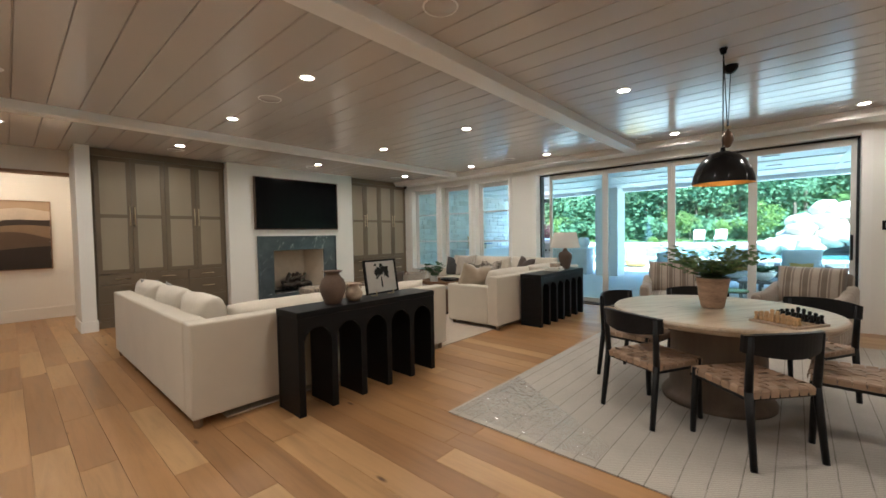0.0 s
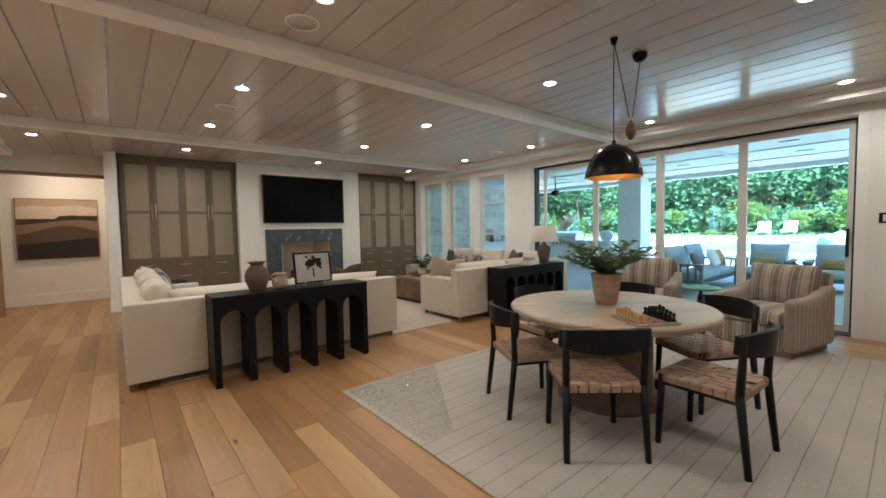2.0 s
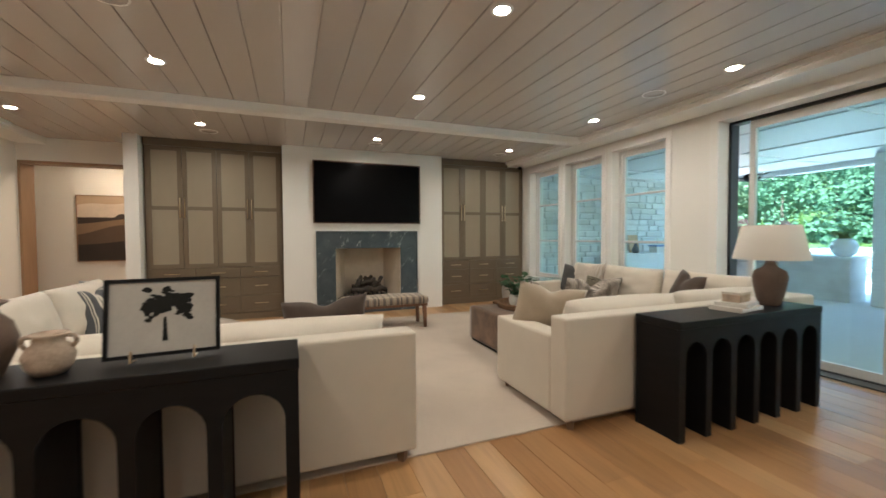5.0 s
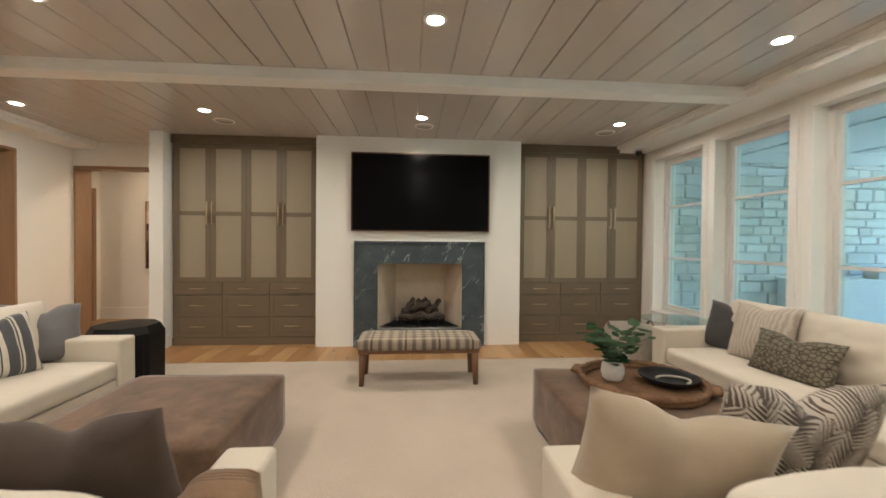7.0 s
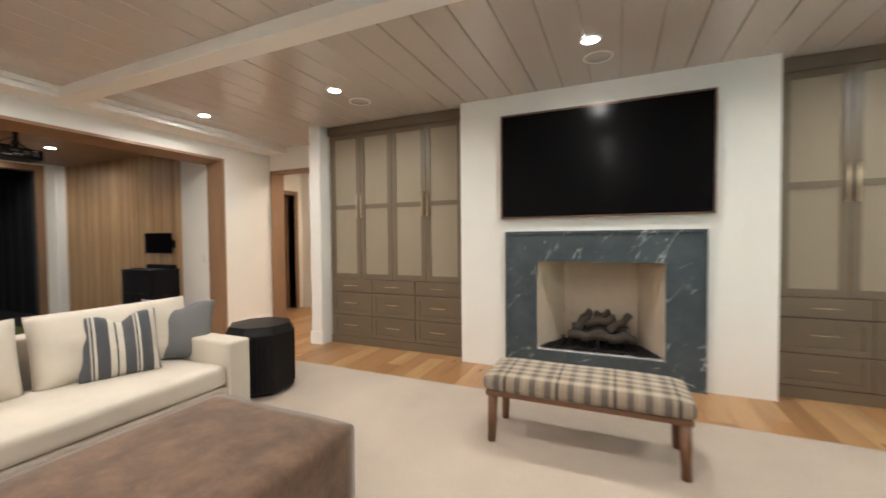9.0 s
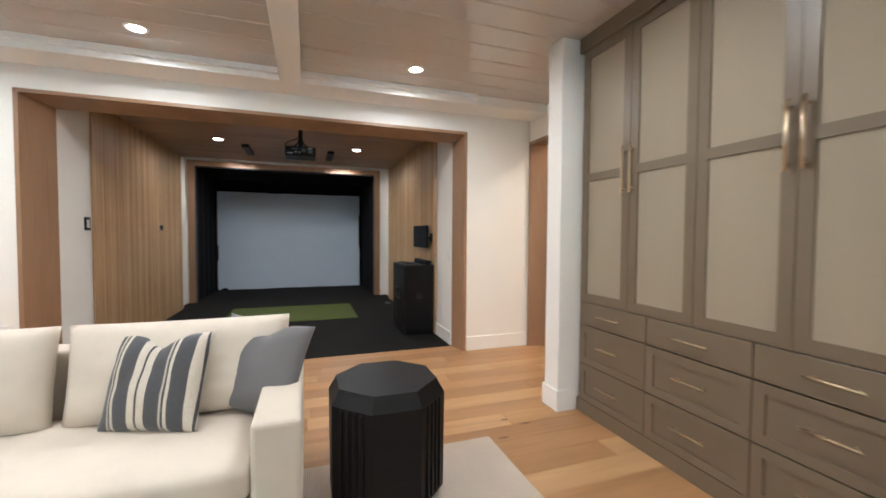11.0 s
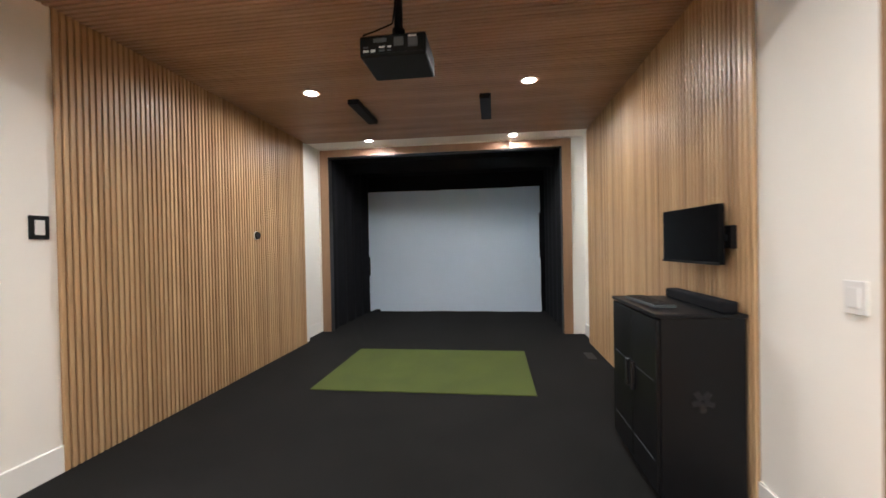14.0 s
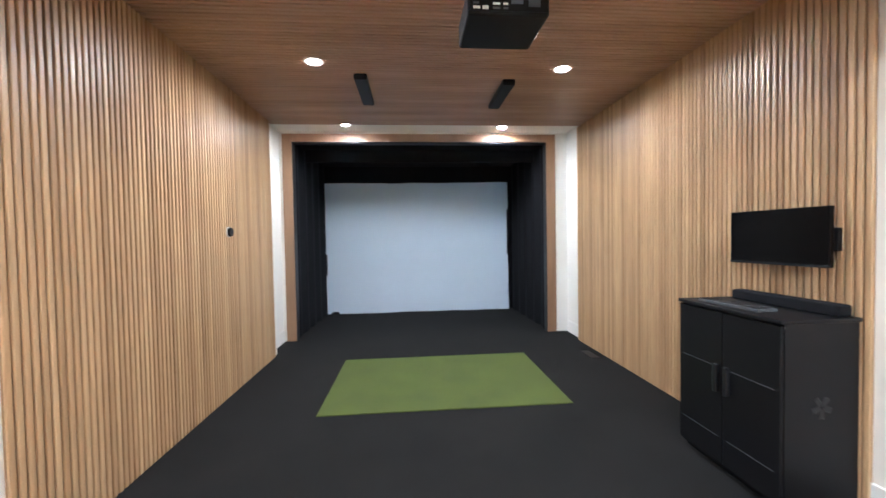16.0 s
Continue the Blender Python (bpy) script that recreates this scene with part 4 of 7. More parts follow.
# ---- sectional sofas ----
def sofa(x0, x1, y0, side, arm_y, name_label, back_cush):
    """An L-shaped sofa: one back along y0, one along the outer side (side -1: low x, 1: high x)."""
    s = thing("sectional_sofa", (x0 + x1) / 2, y0, 0, name_label, "sofa", group="cream sectional sofas")
    hx = (x1 - x0) / 2
    def X(v):
        return v * -side
    def bx(a, b):
        return (min(X(a), X(b)), max(X(a), X(b)))
    o = -hx                               # outer back at -hx in the mirrored frame
    L = arm_y - y0
    H, DB, D = 0.775, 0.17, 0.94
    a, b = bx(o, hx)
    part("back_frame", rbox(a, 0, 0.07, b, DB, H, 0.018, 3), M["linen"], s)
    a, b = bx(o, o + DB)
    part("back_frame", rbox(a, DB + 0.001, 0.07, b, L, H, 0.018, 3), M["linen"], s)
    a, b = bx(hx - 0.19, hx)
    part("arm", rbox(a, DB + 0.001, 0.07, b, D, 0.63, 0.022, 3), M["linen"], s)
    a, b = bx(o + DB + 0.001, o + D)
    part("arm", rbox(a, L - 0.19, 0.07, b, L, 0.615, 0.022, 3), M["linen"], s)
    a, b = bx(o + DB + 0.001, hx - 0.191)
    part("seat_base", rbox(a, DB + 0.001, 0.07, b, D - 0.02, 0.29, 0.012), M["linen"], s)
    a, b = bx(o + DB + 0.001, o + D - 0.02)
    part("seat_base", rbox(a, D - 0.019, 0.07, b, L - 0.191, 0.29, 0.012), M["linen"], s)
    a, b = bx(o + D + 0.004, hx - 0.195)
    part("seat_cushion", soft_box(a, DB + 0.03, 0.292, b, D, 0.455, 0.05, 0.022, 14), M["linen2"], s, smooth=True)
    a, b = bx(o + DB + 0.03, o + D)
    part("seat_cushion", soft_box(a, D + 0.004, 0.292, b, L - 0.195, 0.455, 0.05, 0.022, 14, seed=4), M["linen2"], s, smooth=True)
    part("seat_cushion", soft_box(a, DB + 0.03, 0.292, b, D, 0.455, 0.05, 0.015, 10, seed=9), M["linen2"], s, smooth=True)
    for i, (u0, u1) in enumerate(back_cush[0]):      # along y0
        a, b = bx(o + u0, o + u1)
        t = cushion(b - a, 0.46, 0.32, 0.3, seed=i + 2, n=22, full=0.36)
        bmesh.ops.transform(t, matrix=Matrix.Translation(((a + b) / 2, DB + 0.15, 0.615)) @ pose(0, 0, 0, 12, 0, 0), verts=t.verts)
        part("back_cushion", t, M["linen2"], s, smooth=True)
    for i, (v0, v1) in enumerate(back_cush[1]):      # along the side
        t = cushion(v1 - v0, 0.48, 0.28, 0.3, seed=i + 7, n=22, full=0.4)
        bmesh.ops.transform(t, matrix=Matrix.Translation((X(o + DB + 0.13), (v0 + v1) / 2, 0.68)) @ pose(0, 0, 0, 0, 0, 90 * side) @ pose(0, 0, 0, 12, 0, 0), verts=t.verts)
        part("back_cushion", t, M["linen2"], s, smooth=True)
    for (fx, fy) in ((o + 0.05, 0.05), (hx - 0.08, 0.05), (hx - 0.08, D - 0.07), (o + D - 0.07, L - 0.07), (o + 0.05, L - 0.07), (o + 1.4, 0.05)):
        part("foot", cyl(X(fx), fy, 0.0, 0.075, 0.028, 0.036, 4), M["foot"], s, "brown wooden foot")
    return s


sofa(1.755, 4.53, 3.93, -1, 6.86, "cream linen sectional sofa with loose cushions, before the console", [[(0.35, 1.36), (1.40, 2.64)], [(0.25, 0.98), (1.0, 1.85), (1.88, 2.86)]])
sofa(5.55, 8.37, 3.87, 1, 7.05, "cream linen sectional sofa with loose cushions, under the windows", [[(0.40, 1.45), (1.48, 2.60)], [(0.30, 1.35), (1.37, 2.30), (2.32, 2.95)]])


# ---- consoles with arches ----
def console(x0, y0, length, height, label, n=5, depth=0.34):
    c = thing("console_table", x0, y0, 0, label, "console", group="arched console tables")
    leg = 0.055
    bay = (length - leg) / n
    out = [(0, 0), (0, height - 0.05), (length, height - 0.05), (length, 0)]
    pts = [(length - leg, 0)]
    for k in range(n - 1, -1, -1):
        a, b = k * bay + leg, (k + 1) * bay
        r = (b - a) / 2
        top = height - 0.135
        if k != n - 1:
            pts.append((b, 0))
        for i in range(0, 13):
            t = math.pi * i / 12
            pts.append(((a + b) / 2 + r * math.cos(t), top - r + r * math.sin(t)))
        pts.append((a, 0))
    for d0, d1, nm in ((0.0, 0.028, "front_arcade"), (depth - 0.028, depth, "back_arcade")):
        part(nm, prism(out + pts, "y", d0, d1), M["black_wood"], c)
    part("top", rbox(-0.004, -0.004, height - 0.05, length + 0.004, depth + 0.004, height, 0.005), M["black_wood"], c)
    for k in range(n + 1):
        x = k * bay
        part("leg_panel", rbox(x + 0.004, 0.026, 0, x + leg - 0.004, depth - 0.026, height - 0.051), M["black_wood"], c)
    return c


console(2.36, 3.52, 1.51, 0.815, "black arched console table behind the cream sofa")
console(6.13, 3.49, 1.53, 0.78, "black arched console table with a lamp on it", 6)


# ---- ottomans, bench, drum table ----
def ottoman(x0, y0, x1, y1):
    o = thing("ottoman", (x0 + x1) / 2, (y0 + y1) / 2, 0.012, "large square brown suede ottoman on the pale rug", "ottoman", group="suede ottomans")
    hx, hy = (x1 - x0) / 2, (y1 - y0) / 2
    part("cover", soft_box(-hx, -hy, 0.03, hx, hy, 0.442, 0.03, 0.008, 12, seed=x0), M["suede"], o, smooth=True)
    part("base", rbox(-hx + 0.03, -hy + 0.03, 0.0, hx - 0.03, hy - 0.03, 0.05), M["black_wood"], o)


ottoman(3.10, 5.22, 4.125, 6.285)
ottoman(5.98, 5.22, 7.04, 6.31)

CREAM, GREY, DARK, WHITE = (0.46, 0.36, 0.25), (0.125, 0.10, 0.082), (0.02, 0.015, 0.013), (0.62, 0.56, 0.48)
M["plaid"] = striped("plaid_wool", 0, 0.33, [(0.0, CREAM), (0.09, GREY), (0.2, CREAM), (0.28, WHITE), (0.30, CREAM), (0.38, GREY), (0.5, CREAM), (0.58, WHITE), (0.60, CREAM), (0.67, GREY), (0.79, CREAM), (0.87, DARK), (0.93, CREAM)],
                     axis2=1, period2=0.165, stops2=[(0.0, CREAM), (0.14, GREY), (0.36, CREAM), (0.5, WHITE), (0.54, CREAM), (0.66, GREY), (0.84, DARK), (0.92, CREAM)])
be = thing("bench", 5.12, 7.375, 0.012, "plaid wool upholstered bench on walnut legs", "bench")
part("seat", soft_box(-0.615, -0.235, 0.345, 0.615, 0.235, 0.458, 0.045, 0.012, 12), M["plaid"], be, "plaid wool seat", smooth=True)
M["walnut"] = wood("walnut", [(0.15, 0.07, 0.035), (0.18, 0.085, 0.04)], 2, 0.4, 1.5, 0.4)
part("seat_rail", rbox(-0.595, -0.215, 0.315, 0.595, 0.215, 0.35, 0.005), M["walnut"], be)
for sx in (-1, 1):
    for sy in (-1, 1):
        part("leg", rod((sx * 0.555, sy * 0.175, 0.32), (sx * 0.565, sy * 0.185, 0.0), 0.034, 0.026, 14), M["walnut"], be, smooth=True)

dr = thing("drum_table", 2.34, 7.27, 0.0, "black faceted octagonal drum side table", "side table")
bm = bmesh.new()
prof = [(0.24, 0.012), (0.30, 0.06), (0.305, 0.55), (0.272, 0.605), (0.265, 0.62)]
rings = []
for r, z in prof:
    rings.append([bm.verts.new((r * math.cos(math.pi * (2 * i + 1) / 8), r * math.sin(math.pi * (2 * i + 1) / 8), z)) for i in range(8)])
for ra, rb in zip(rings, rings[1:]):
    for i in range(8):
        bm.faces.new((ra[i], ra[(i + 1) % 8], rb[(i + 1) % 8], rb[i]))
bm.faces.new(rings[0][::-1])
bm.faces.new(rings[-1])
part("body", bm, M["black_wood"], dr)
for i in range(8):
    if i % 2 == 0:
        a = math.pi * (2 * i + 2) / 8
        for s in (-0.06, -0.02, 0.02, 0.06):
            p = Vector((0.283 * math.cos(a), 0.283 * math.sin(a), 0)) + Vector((-math.sin(a), math.cos(a), 0)) * s
            t = rbox(-0.006, -0.008, 0.08, 0.006, 0.008, 0.54, 0.003, 1)
            bmesh.ops.transform(t, matrix=Matrix.Translation(p) @ pose(0, 0, 0, 0, 0, math.degrees(a)), verts=t.verts)
            part("fluting", t, M["black_wood"], dr)


# ---- rugs ----
structure("living_rug", rbox(2.0, 3.98, 0.0, 8.05, 8.03, 0.012, 0.004), M["rug_l"], "large plain beige wool rug under the sofas", "rug")
structure("dining_rug", rbox(3.165, -1.6, 0.0, 7.45, 2.72, 0.012, 0.004), M["rug_d"], "grey wool rug with thin dark lines under the table", "rug")
pl = thing("plastic_film", 3.2, 2.2, 0.013, "crinkled clear plastic film lying on the wool rug", "plastic film")
bm = bmesh.new()
n = 80
grid = [[None] * (n + 1) for _ in range(n + 1)]
for i in range(n + 1):
    for j in range(n + 1):
        u, v = i / n, j / n
        h = 0.003 + 0.012 * abs(noise.noise((u * 9, v * 9, 2))) + 0.010 * abs(noise.noise((u * 22, v * 22, 6)))
        grid[i][j] = bm.verts.new((0.02 + u * 0.95 * (0.25 + 0.75 * v) - 0.02, -0.62 + v * 1.10, h))
for i in range(n):
    for j in range(n):
        bm.faces.new((grid[i][j], grid[i + 1][j], grid[i + 1][j + 1], grid[i][j + 1]))
mf = glass("clear_film", (0.96, 0.96, 0.96), 0.06, 0.16)
f = part("film", bm, mf, pl)
f.visible_shadow = False


# ---- dining table ----
dt = thing("dining_table", 4.755, 1.185, 0.012, "round limed oak dining table on a drum pedestal", "table", turn=-33)
part("tabletop", lathe([(0.0, 0.672), (0.69, 0.672), (0.73, 0.678), (0.742, 0.688), (0.742, 0.700), (0.757, 0.704), (0.765, 0.714), (0.765, 0.726), (0.757, 0.736), (0.74, 0.740), (0.0, 0.740)], 72), M["table_wood"], dt, smooth=False)
part("pedestal", lathe([(0.0, 0.0), (0.39, 0.0), (0.395, 0.03), (0.375, 0.06), (0.335, 0.10), (0.325, 0.60), (0.36, 0.66), (0.36, 0.672), (0.0, 0.672)], 40), M["table_dark"], dt, "dark brown drum pedestal", smooth=True)


# ---- dining chairs ----
def straps(count, along, parent, w, d, z):
    step = (w if along == "y" else d) / count
    length = d if along == "y" else w
    for i in range(count):
        bm = bmesh.new()
        n = 24
        lo = []
        c = -((w if along == "y" else d) / 2) + step * (i + 0.5)
        hw = step * 0.43
        row = []
        prof = [(-length / 2 - 0.006, -0.045), (-length / 2 - 0.008, -0.01)] + [(-length / 2 + length * k / n, None) for k in range(n + 1)] + [(length / 2 + 0.008, -0.01), (length / 2 + 0.006, -0.045)]
        other = 7
        for t, dz in prof:
            if dz is None:
                ph = math.sin(math.pi * other * (t + length / 2) / length) * (1 if i % 2 == 0 else -1) * (1 if along == "y" else -1)
                dz = 0.006 * ph - 0.012 * (1 - (2 * t / length) ** 2)
            pts = [(c - hw, t), (c + hw, t)]
            vs = []
            for u, q in pts:
                xy = (u, q) if along == "y" else (q, u)
                vs.append((bm.verts.new((*xy, z + dz)), bm.verts.new((*xy, z + dz - 0.004))))
            row.append(vs)
        for a, b in zip(row, row[1:]):
            bm.faces.new((a[0][0], a[1][0], b[1][0], b[0][0]))
            bm.faces.new((a[0][1], b[0][1], b[1][1], a[1][1]))
            bm.faces.new((a[0][0], b[0][0], b[0][1], a[0][1]))
            bm.faces.new((a[1][0], a[1][1], b[1][1], b[1][0]))
        part("strap", bm, M["leather"], parent)


def dining_chair():
    """Faces +x; the origin lies on the floor midway between the back legs."""
    c = thing("dining_chair", 0, 0, 0.012, "black wooden dining chair with a woven tan leather seat", "chair", group="chairs round the dining table")
    s = part("seat_frame", holed_wall("x", 0.03, 0.47, -0.235, 0.235, 0.385, 0.403, []), M["black_chair"], c)
    for sy in (-1, 1):
        bm = rod((0.455, sy * 0.225, 0.0), (0.44, sy * 0.215, 0.445), 0.018, 0.023, 14)
        part("leg", bm, M["black_chair"], c, smooth=True)
        bm = rod((-0.02, sy * 0.235, 0.0), (0.03, sy * 0.225, 0.44), 0.018, 0.023, 14)
        rod((0.03, sy * 0.225, 0.44), (0.012, sy * 0.232, 0.765), 0.023, 0.017, 14, bm)
        part("leg", bm, M["black_chair"], c, smooth=True)
    # curved backrest
    bm = bmesh.new()
    n = 18
    cols = []
    for i in range(n + 1):
        t = -1 + 2 * i / n
        y = t * 0.265
        x = -0.045 + 0.085 * t * t
        top, bot = 0.792 - 0.018 * t * t, 0.64 + 0.03 * t * t
        cols.append([bm.verts.new((x + dx, y, zz)) for dx, zz in ((-0.012, bot), (0.012, bot + 0.004), (0.004, top), (-0.020, top - 0.004))])
    for a, b in zip(cols, cols[1:]):
        for k in range(4):
            bm.faces.new((a[k], a[(k + 1) % 4], b[(k + 1) % 4], b[k]))
    bm.faces.new(cols[0][::-1])
    bm.faces.new(cols[-1])
    part("backrest", bm, M["black_chair"], c, smooth=False)
    seat = part("seat", rbox(0.04, -0.225, 0.404, 0.465, 0.225, 0.414), M["leather"], c, "woven leather seat")
    holder = seat
    straps(7, "y", holder, 0.44, 0.45, 0.446)
    straps(7, "x", holder, 0.45, 0.44, 0.446)
    for o in list(holder.children):
        o.matrix_local = pose(0.25, 0, 0, 0, 0, 90)
    return c


first = dining_chair()
CHAIRS = [(3.97, 1.635, -28), (3.885, 0.735, 49), (4.51, 0.152, 86), (5.44, 0.54, 150), (5.72, 1.50, 203), (4.94, 2.06, 258)]
first.matrix_basis = pose(CHAIRS[0][0], CHAIRS[0][1], 0.012, 0, 0, CHAIRS[0][2])
for x, y, a in CHAIRS[1:]:
    copy_thing(first, pose(x, y, 0.012, 0, 0, a))


# ---- plants ----
def spray(stems, reach, height, leaf, per, spread=1.0, droop=0.3, seed=1, pointed=False):
    """Stems that arch outwards, with leaves in pairs; returns two bmeshes."""
    rnd = random.Random(seed)
    sb, lb = bmesh.new(), bmesh.new()
    for k in range(stems):
        a = 2 * math.pi * k / stems + rnd.uniform(-0.3, 0.3)
        out, up = reach * rnd.uniform(0.45, 1.0), height * rnd.uniform(0.35, 1.0)
        pts = []
        m = 9
        for i in range(m + 1):
            t = i / m
            pts.append(Vector((math.cos(a) * out * t ** 1.2 * spread, math.sin(a) * out * t ** 1.2 * spread, up * (t * 1.35 - droop * t * t) + rnd.uniform(-0.006, 0.006))))
        for p, q in zip(pts, pts[1:]):
            rod(p, q, 0.0025, 0.002, 5, sb)
        for i in range(per):
            t = 0.2 + 0.8 * i / max(1, per - 1)
            p = pts[min(m, int(t * m))]
            for s in (-1, 1):
                d = Vector((math.cos(a + s * 1.2 + rnd.uniform(-0.5, 0.5)), math.sin(a + s * 1.2 + rnd.uniform(-0.5, 0.5)), rnd.uniform(-0.3, 0.7))).normalized()
                sz = leaf * rnd.uniform(0.65, 1.2)
                u = d.cross(Vector((0, 0, 1))).normalized()
                nrm = u.cross(d)
                w = 0.36 if pointed else 0.44
                ring = [p, p + d * sz * 0.35 + u * sz * w - nrm * sz * 0.05, p + d * sz * 0.75 + u * sz * w * 0.8, p + d * sz, p + d * sz * 0.75 - u * sz * w * 0.8, p + d * sz * 0.35 - u * sz * w - nrm * sz * 0.05]
                mid = lb.verts.new(p + d * sz * 0.5 + nrm * sz * 0.07)
                vs = [lb.verts.new(v) for v in ring]
                for i2 in range(6):
                    lb.faces.new((mid, vs[i2], vs[(i2 + 1) % 6]))
    return sb, lb


pp = thing("potted_greenery", 4.80, 1.22, 0.752, "eucalyptus sprays in a terracotta pot on the table", "plant")
part("pot", lathe([(0.0, 0.0), (0.075, 0.0), (0.082, 0.012), (0.098, 0.09), (0.112, 0.20), (0.118, 0.225), (0.120, 0.245), (0.108, 0.247), (0.104, 0.22), (0.0, 0.20)], 36, wobble=0.03), M["clay"], pp, "worn terracotta pot", smooth=True)
sb, lb = spray(36, 0.42, 0.34, 0.05, 13, seed=5, droop=0.42)
for b in (sb, lb):
    bmesh.ops.translate(b, vec=(0, 0, 0.21), verts=b.verts)
part("stems", sb, M["stem"], pp)
part("leaves", lb, leafy("eucalyptus_leaf", (0.07, 0.125, 0.05), (0.17, 0.24, 0.10)), pp, "grey-green leaves")

# ---- chess set ----
M["sq"] = surface("dark_square", (0.20, 0.11, 0.06), 0.5, var=0.2)
ch = thing("chess_board", 4.40, 0.745, 0.752, "wooden chess board laid on the dining table", "chess board", turn=-33)
part("board", rbox(-0.15, -0.15, 0.0, 0.15, 0.15, 0.016, 0.004), M["clay_light"], ch, "pale wooden board")
for i in range(8):
    for j in range(8):
        if (i + j) % 2:
            part("square", rbox(-0.136 + i * 0.034, -0.136 + j * 0.034, 0.0165, -0.102 + i * 0.034, -0.102 + j * 0.034, 0.0180), M["sq"], ch)
M["chess_w"] = surface("boxwood", (0.60, 0.38, 0.19), 0.45, var=0.15)
M["chess_b"] = surface("ebony_piece", (0.012, 0.012, 0.012), 0.35, var=0.2)


def chess_piece(h, mat, label):
    p = thing("chess_piece", 0, 0, 0, label, "chess piece", group="chess pieces")
    part("body", lathe([(0.0, 0), (0.0135, 0.0), (0.014, 0.008), (0.0105, 0.014), (0.0075, h * 0.55), (0.0115, h * 0.62), (0.009, h * 0.66), (0.0125, h * 0.82), (0.009, h * 0.95), (0.0, h)], 12), mat, p, smooth=True)
    return p


mt = ch.matrix_world.copy()
for mat, label, sgn in ((M["chess_w"], "turned boxwood chess piece on the board", -1), (M["chess_b"], "turned black chess piece on the board", 1)):
    src = {}
    for row in (0, 1):
        for j in range(8):
            h = 0.05 if row else (0.055, 0.063, 0.068, 0.08, 0.086, 0.068, 0.063, 0.055)[j]
            m = mt @ pose(sgn * (0.119 - row * 0.034), -0.119 + j * 0.034, 0.018)
            if h not in src:
                src[h] = chess_piece(h, mat, label)
                src[h].matrix_basis = m
            else:
                copy_thing(src[h], m)

# ---- pendant ----
pe = thing("pendant_lamp", 4.78, 1.155, 1.762, "black dome pendant lamp with a gilt inside and brass counterweight", "pendant lamp")
dome = [(0.212, 0.0), (0.212, 0.012), (0.205, 0.06), (0.185, 0.12), (0.15, 0.185), (0.10, 0.232), (0.04, 0.256), (0.018, 0.262), (0.016, 0.29), (0.0, 0.292)]
part("shade", lathe(dome, 48), M["pend"], pe, smooth=True)
part("inner_shade", lathe([(0.210, 0.001), (0.202, 0.058), (0.181, 0.117), (0.146, 0.181), (0.097, 0.227), (0.03, 0.248), (0.0, 0.249)], 48), M["gold"], pe, "gilt inside", smooth=True)
part("bulb", lathe([(0.0, 0.08), (0.022, 0.088), (0.032, 0.115), (0.022, 0.15), (0.014, 0.18), (0.0, 0.2)], 16), glow("bulb_glow", (1.0, 0.72, 0.38), 14.0), pe, "lit bulb", smooth=True)
part("cord", rod((0, 0, 0.285), (0, 0, 1.07), 0.004, n=8), M["pend"], pe)
hk = rod((0, 0, 1.03), (0, 0, 1.074), 0.02, 0.03, 14)
part("hook_plate", hk, M["pend"], pe)
part("canopy", lathe([(0.0, 1.005), (0.03, 1.01), (0.055, 1.04), (0.06, 1.073), (0.0, 1.073)], 28), M["pend"], pe, smooth=True).location = (0.45, 0, 0)
part("cord", rod((0.01, 0, 1.035), (0.265, 0, 0.505), 0.0035, n=8), M["pend"], pe)
part("cord", rod((0.45, 0, 1.01), (0.315, 0, 0.505), 0.0035, n=8), M["pend"], pe)
part("pulley", lathe([(0.0, 0.49), (0.022, 0.495), (0.026, 0.505), (0.022, 0.515), (0.0, 0.52)], 16), M["brass"], pe, smooth=True).location = (0.29, 0, 0)
part("counterweight", lathe([(0.0, 0.33), (0.02, 0.34), (0.042, 0.385), (0.045, 0.42), (0.03, 0.46), (0.012, 0.478), (0.008, 0.495), (0.0, 0.497)], 24), M["bronze"], pe, "dark brass counterweight", smooth=True).location = (0.29, 0, 0)

# ---- things on the consoles ----
CZ = 0.815
v = thing("vase", 2.775, 3.68, CZ, "brown unglazed clay vase on the console", "vase")
part("body", lathe([(0.0, 0.0), (0.062, 0.0), (0.07, 0.01), (0.105, 0.10), (0.112, 0.145), (0.095, 0.205), (0.062, 0.24), (0.055, 0.258), (0.075, 0.274), (0.085, 0.278), (0.082, 0.284), (0.055, 0.276), (0.045, 0.25), (0.0, 0.2)], 40, wobble=0.02), M["clay_brown"], v, smooth=True)
v = thing("jug", 2.985, 3.67, CZ, "small worn pale clay jug with two handles", "jug")
part("body", lathe([(0.0, 0.0), (0.045, 0.0), (0.07, 0.03), (0.08, 0.07), (0.065, 0.105), (0.048, 0.118), (0.046, 0.14), (0.062, 0.152), (0.058, 0.157), (0.04, 0.145), (0.0, 0.12)], 32, wobble=0.04), M["clay_light"], v, smooth=True)
for s in (-1, 1):
    bm = bmesh.new()
    pts = [(s * 0.05, 0, 0.145), (s * 0.078, 0, 0.142), (s * 0.084, 0, 0.12), (s * 0.07, 0, 0.10)]
    for a, b in zip(pts, pts[1:]):
        rod(a, b, 0.008, n=8, bm=bm)
    part("handle", bm, M["clay_light"], v, smooth=True)
pf = thing("framed_picture", 3.345, 3.72, CZ, "black-framed print of a dark tree on a small easel", "picture")
pf.matrix_world = pose(3.345, 3.70, CZ + 0.022, -9, 0, 4)
part("frame", holed_wall("y", -0.012, 0.012, -0.205, 0.205, 0.0, 0.325, [(-0.19, 0.19, 0.015, 0.31)]), M["black_wood"], pf, "thin black frame")
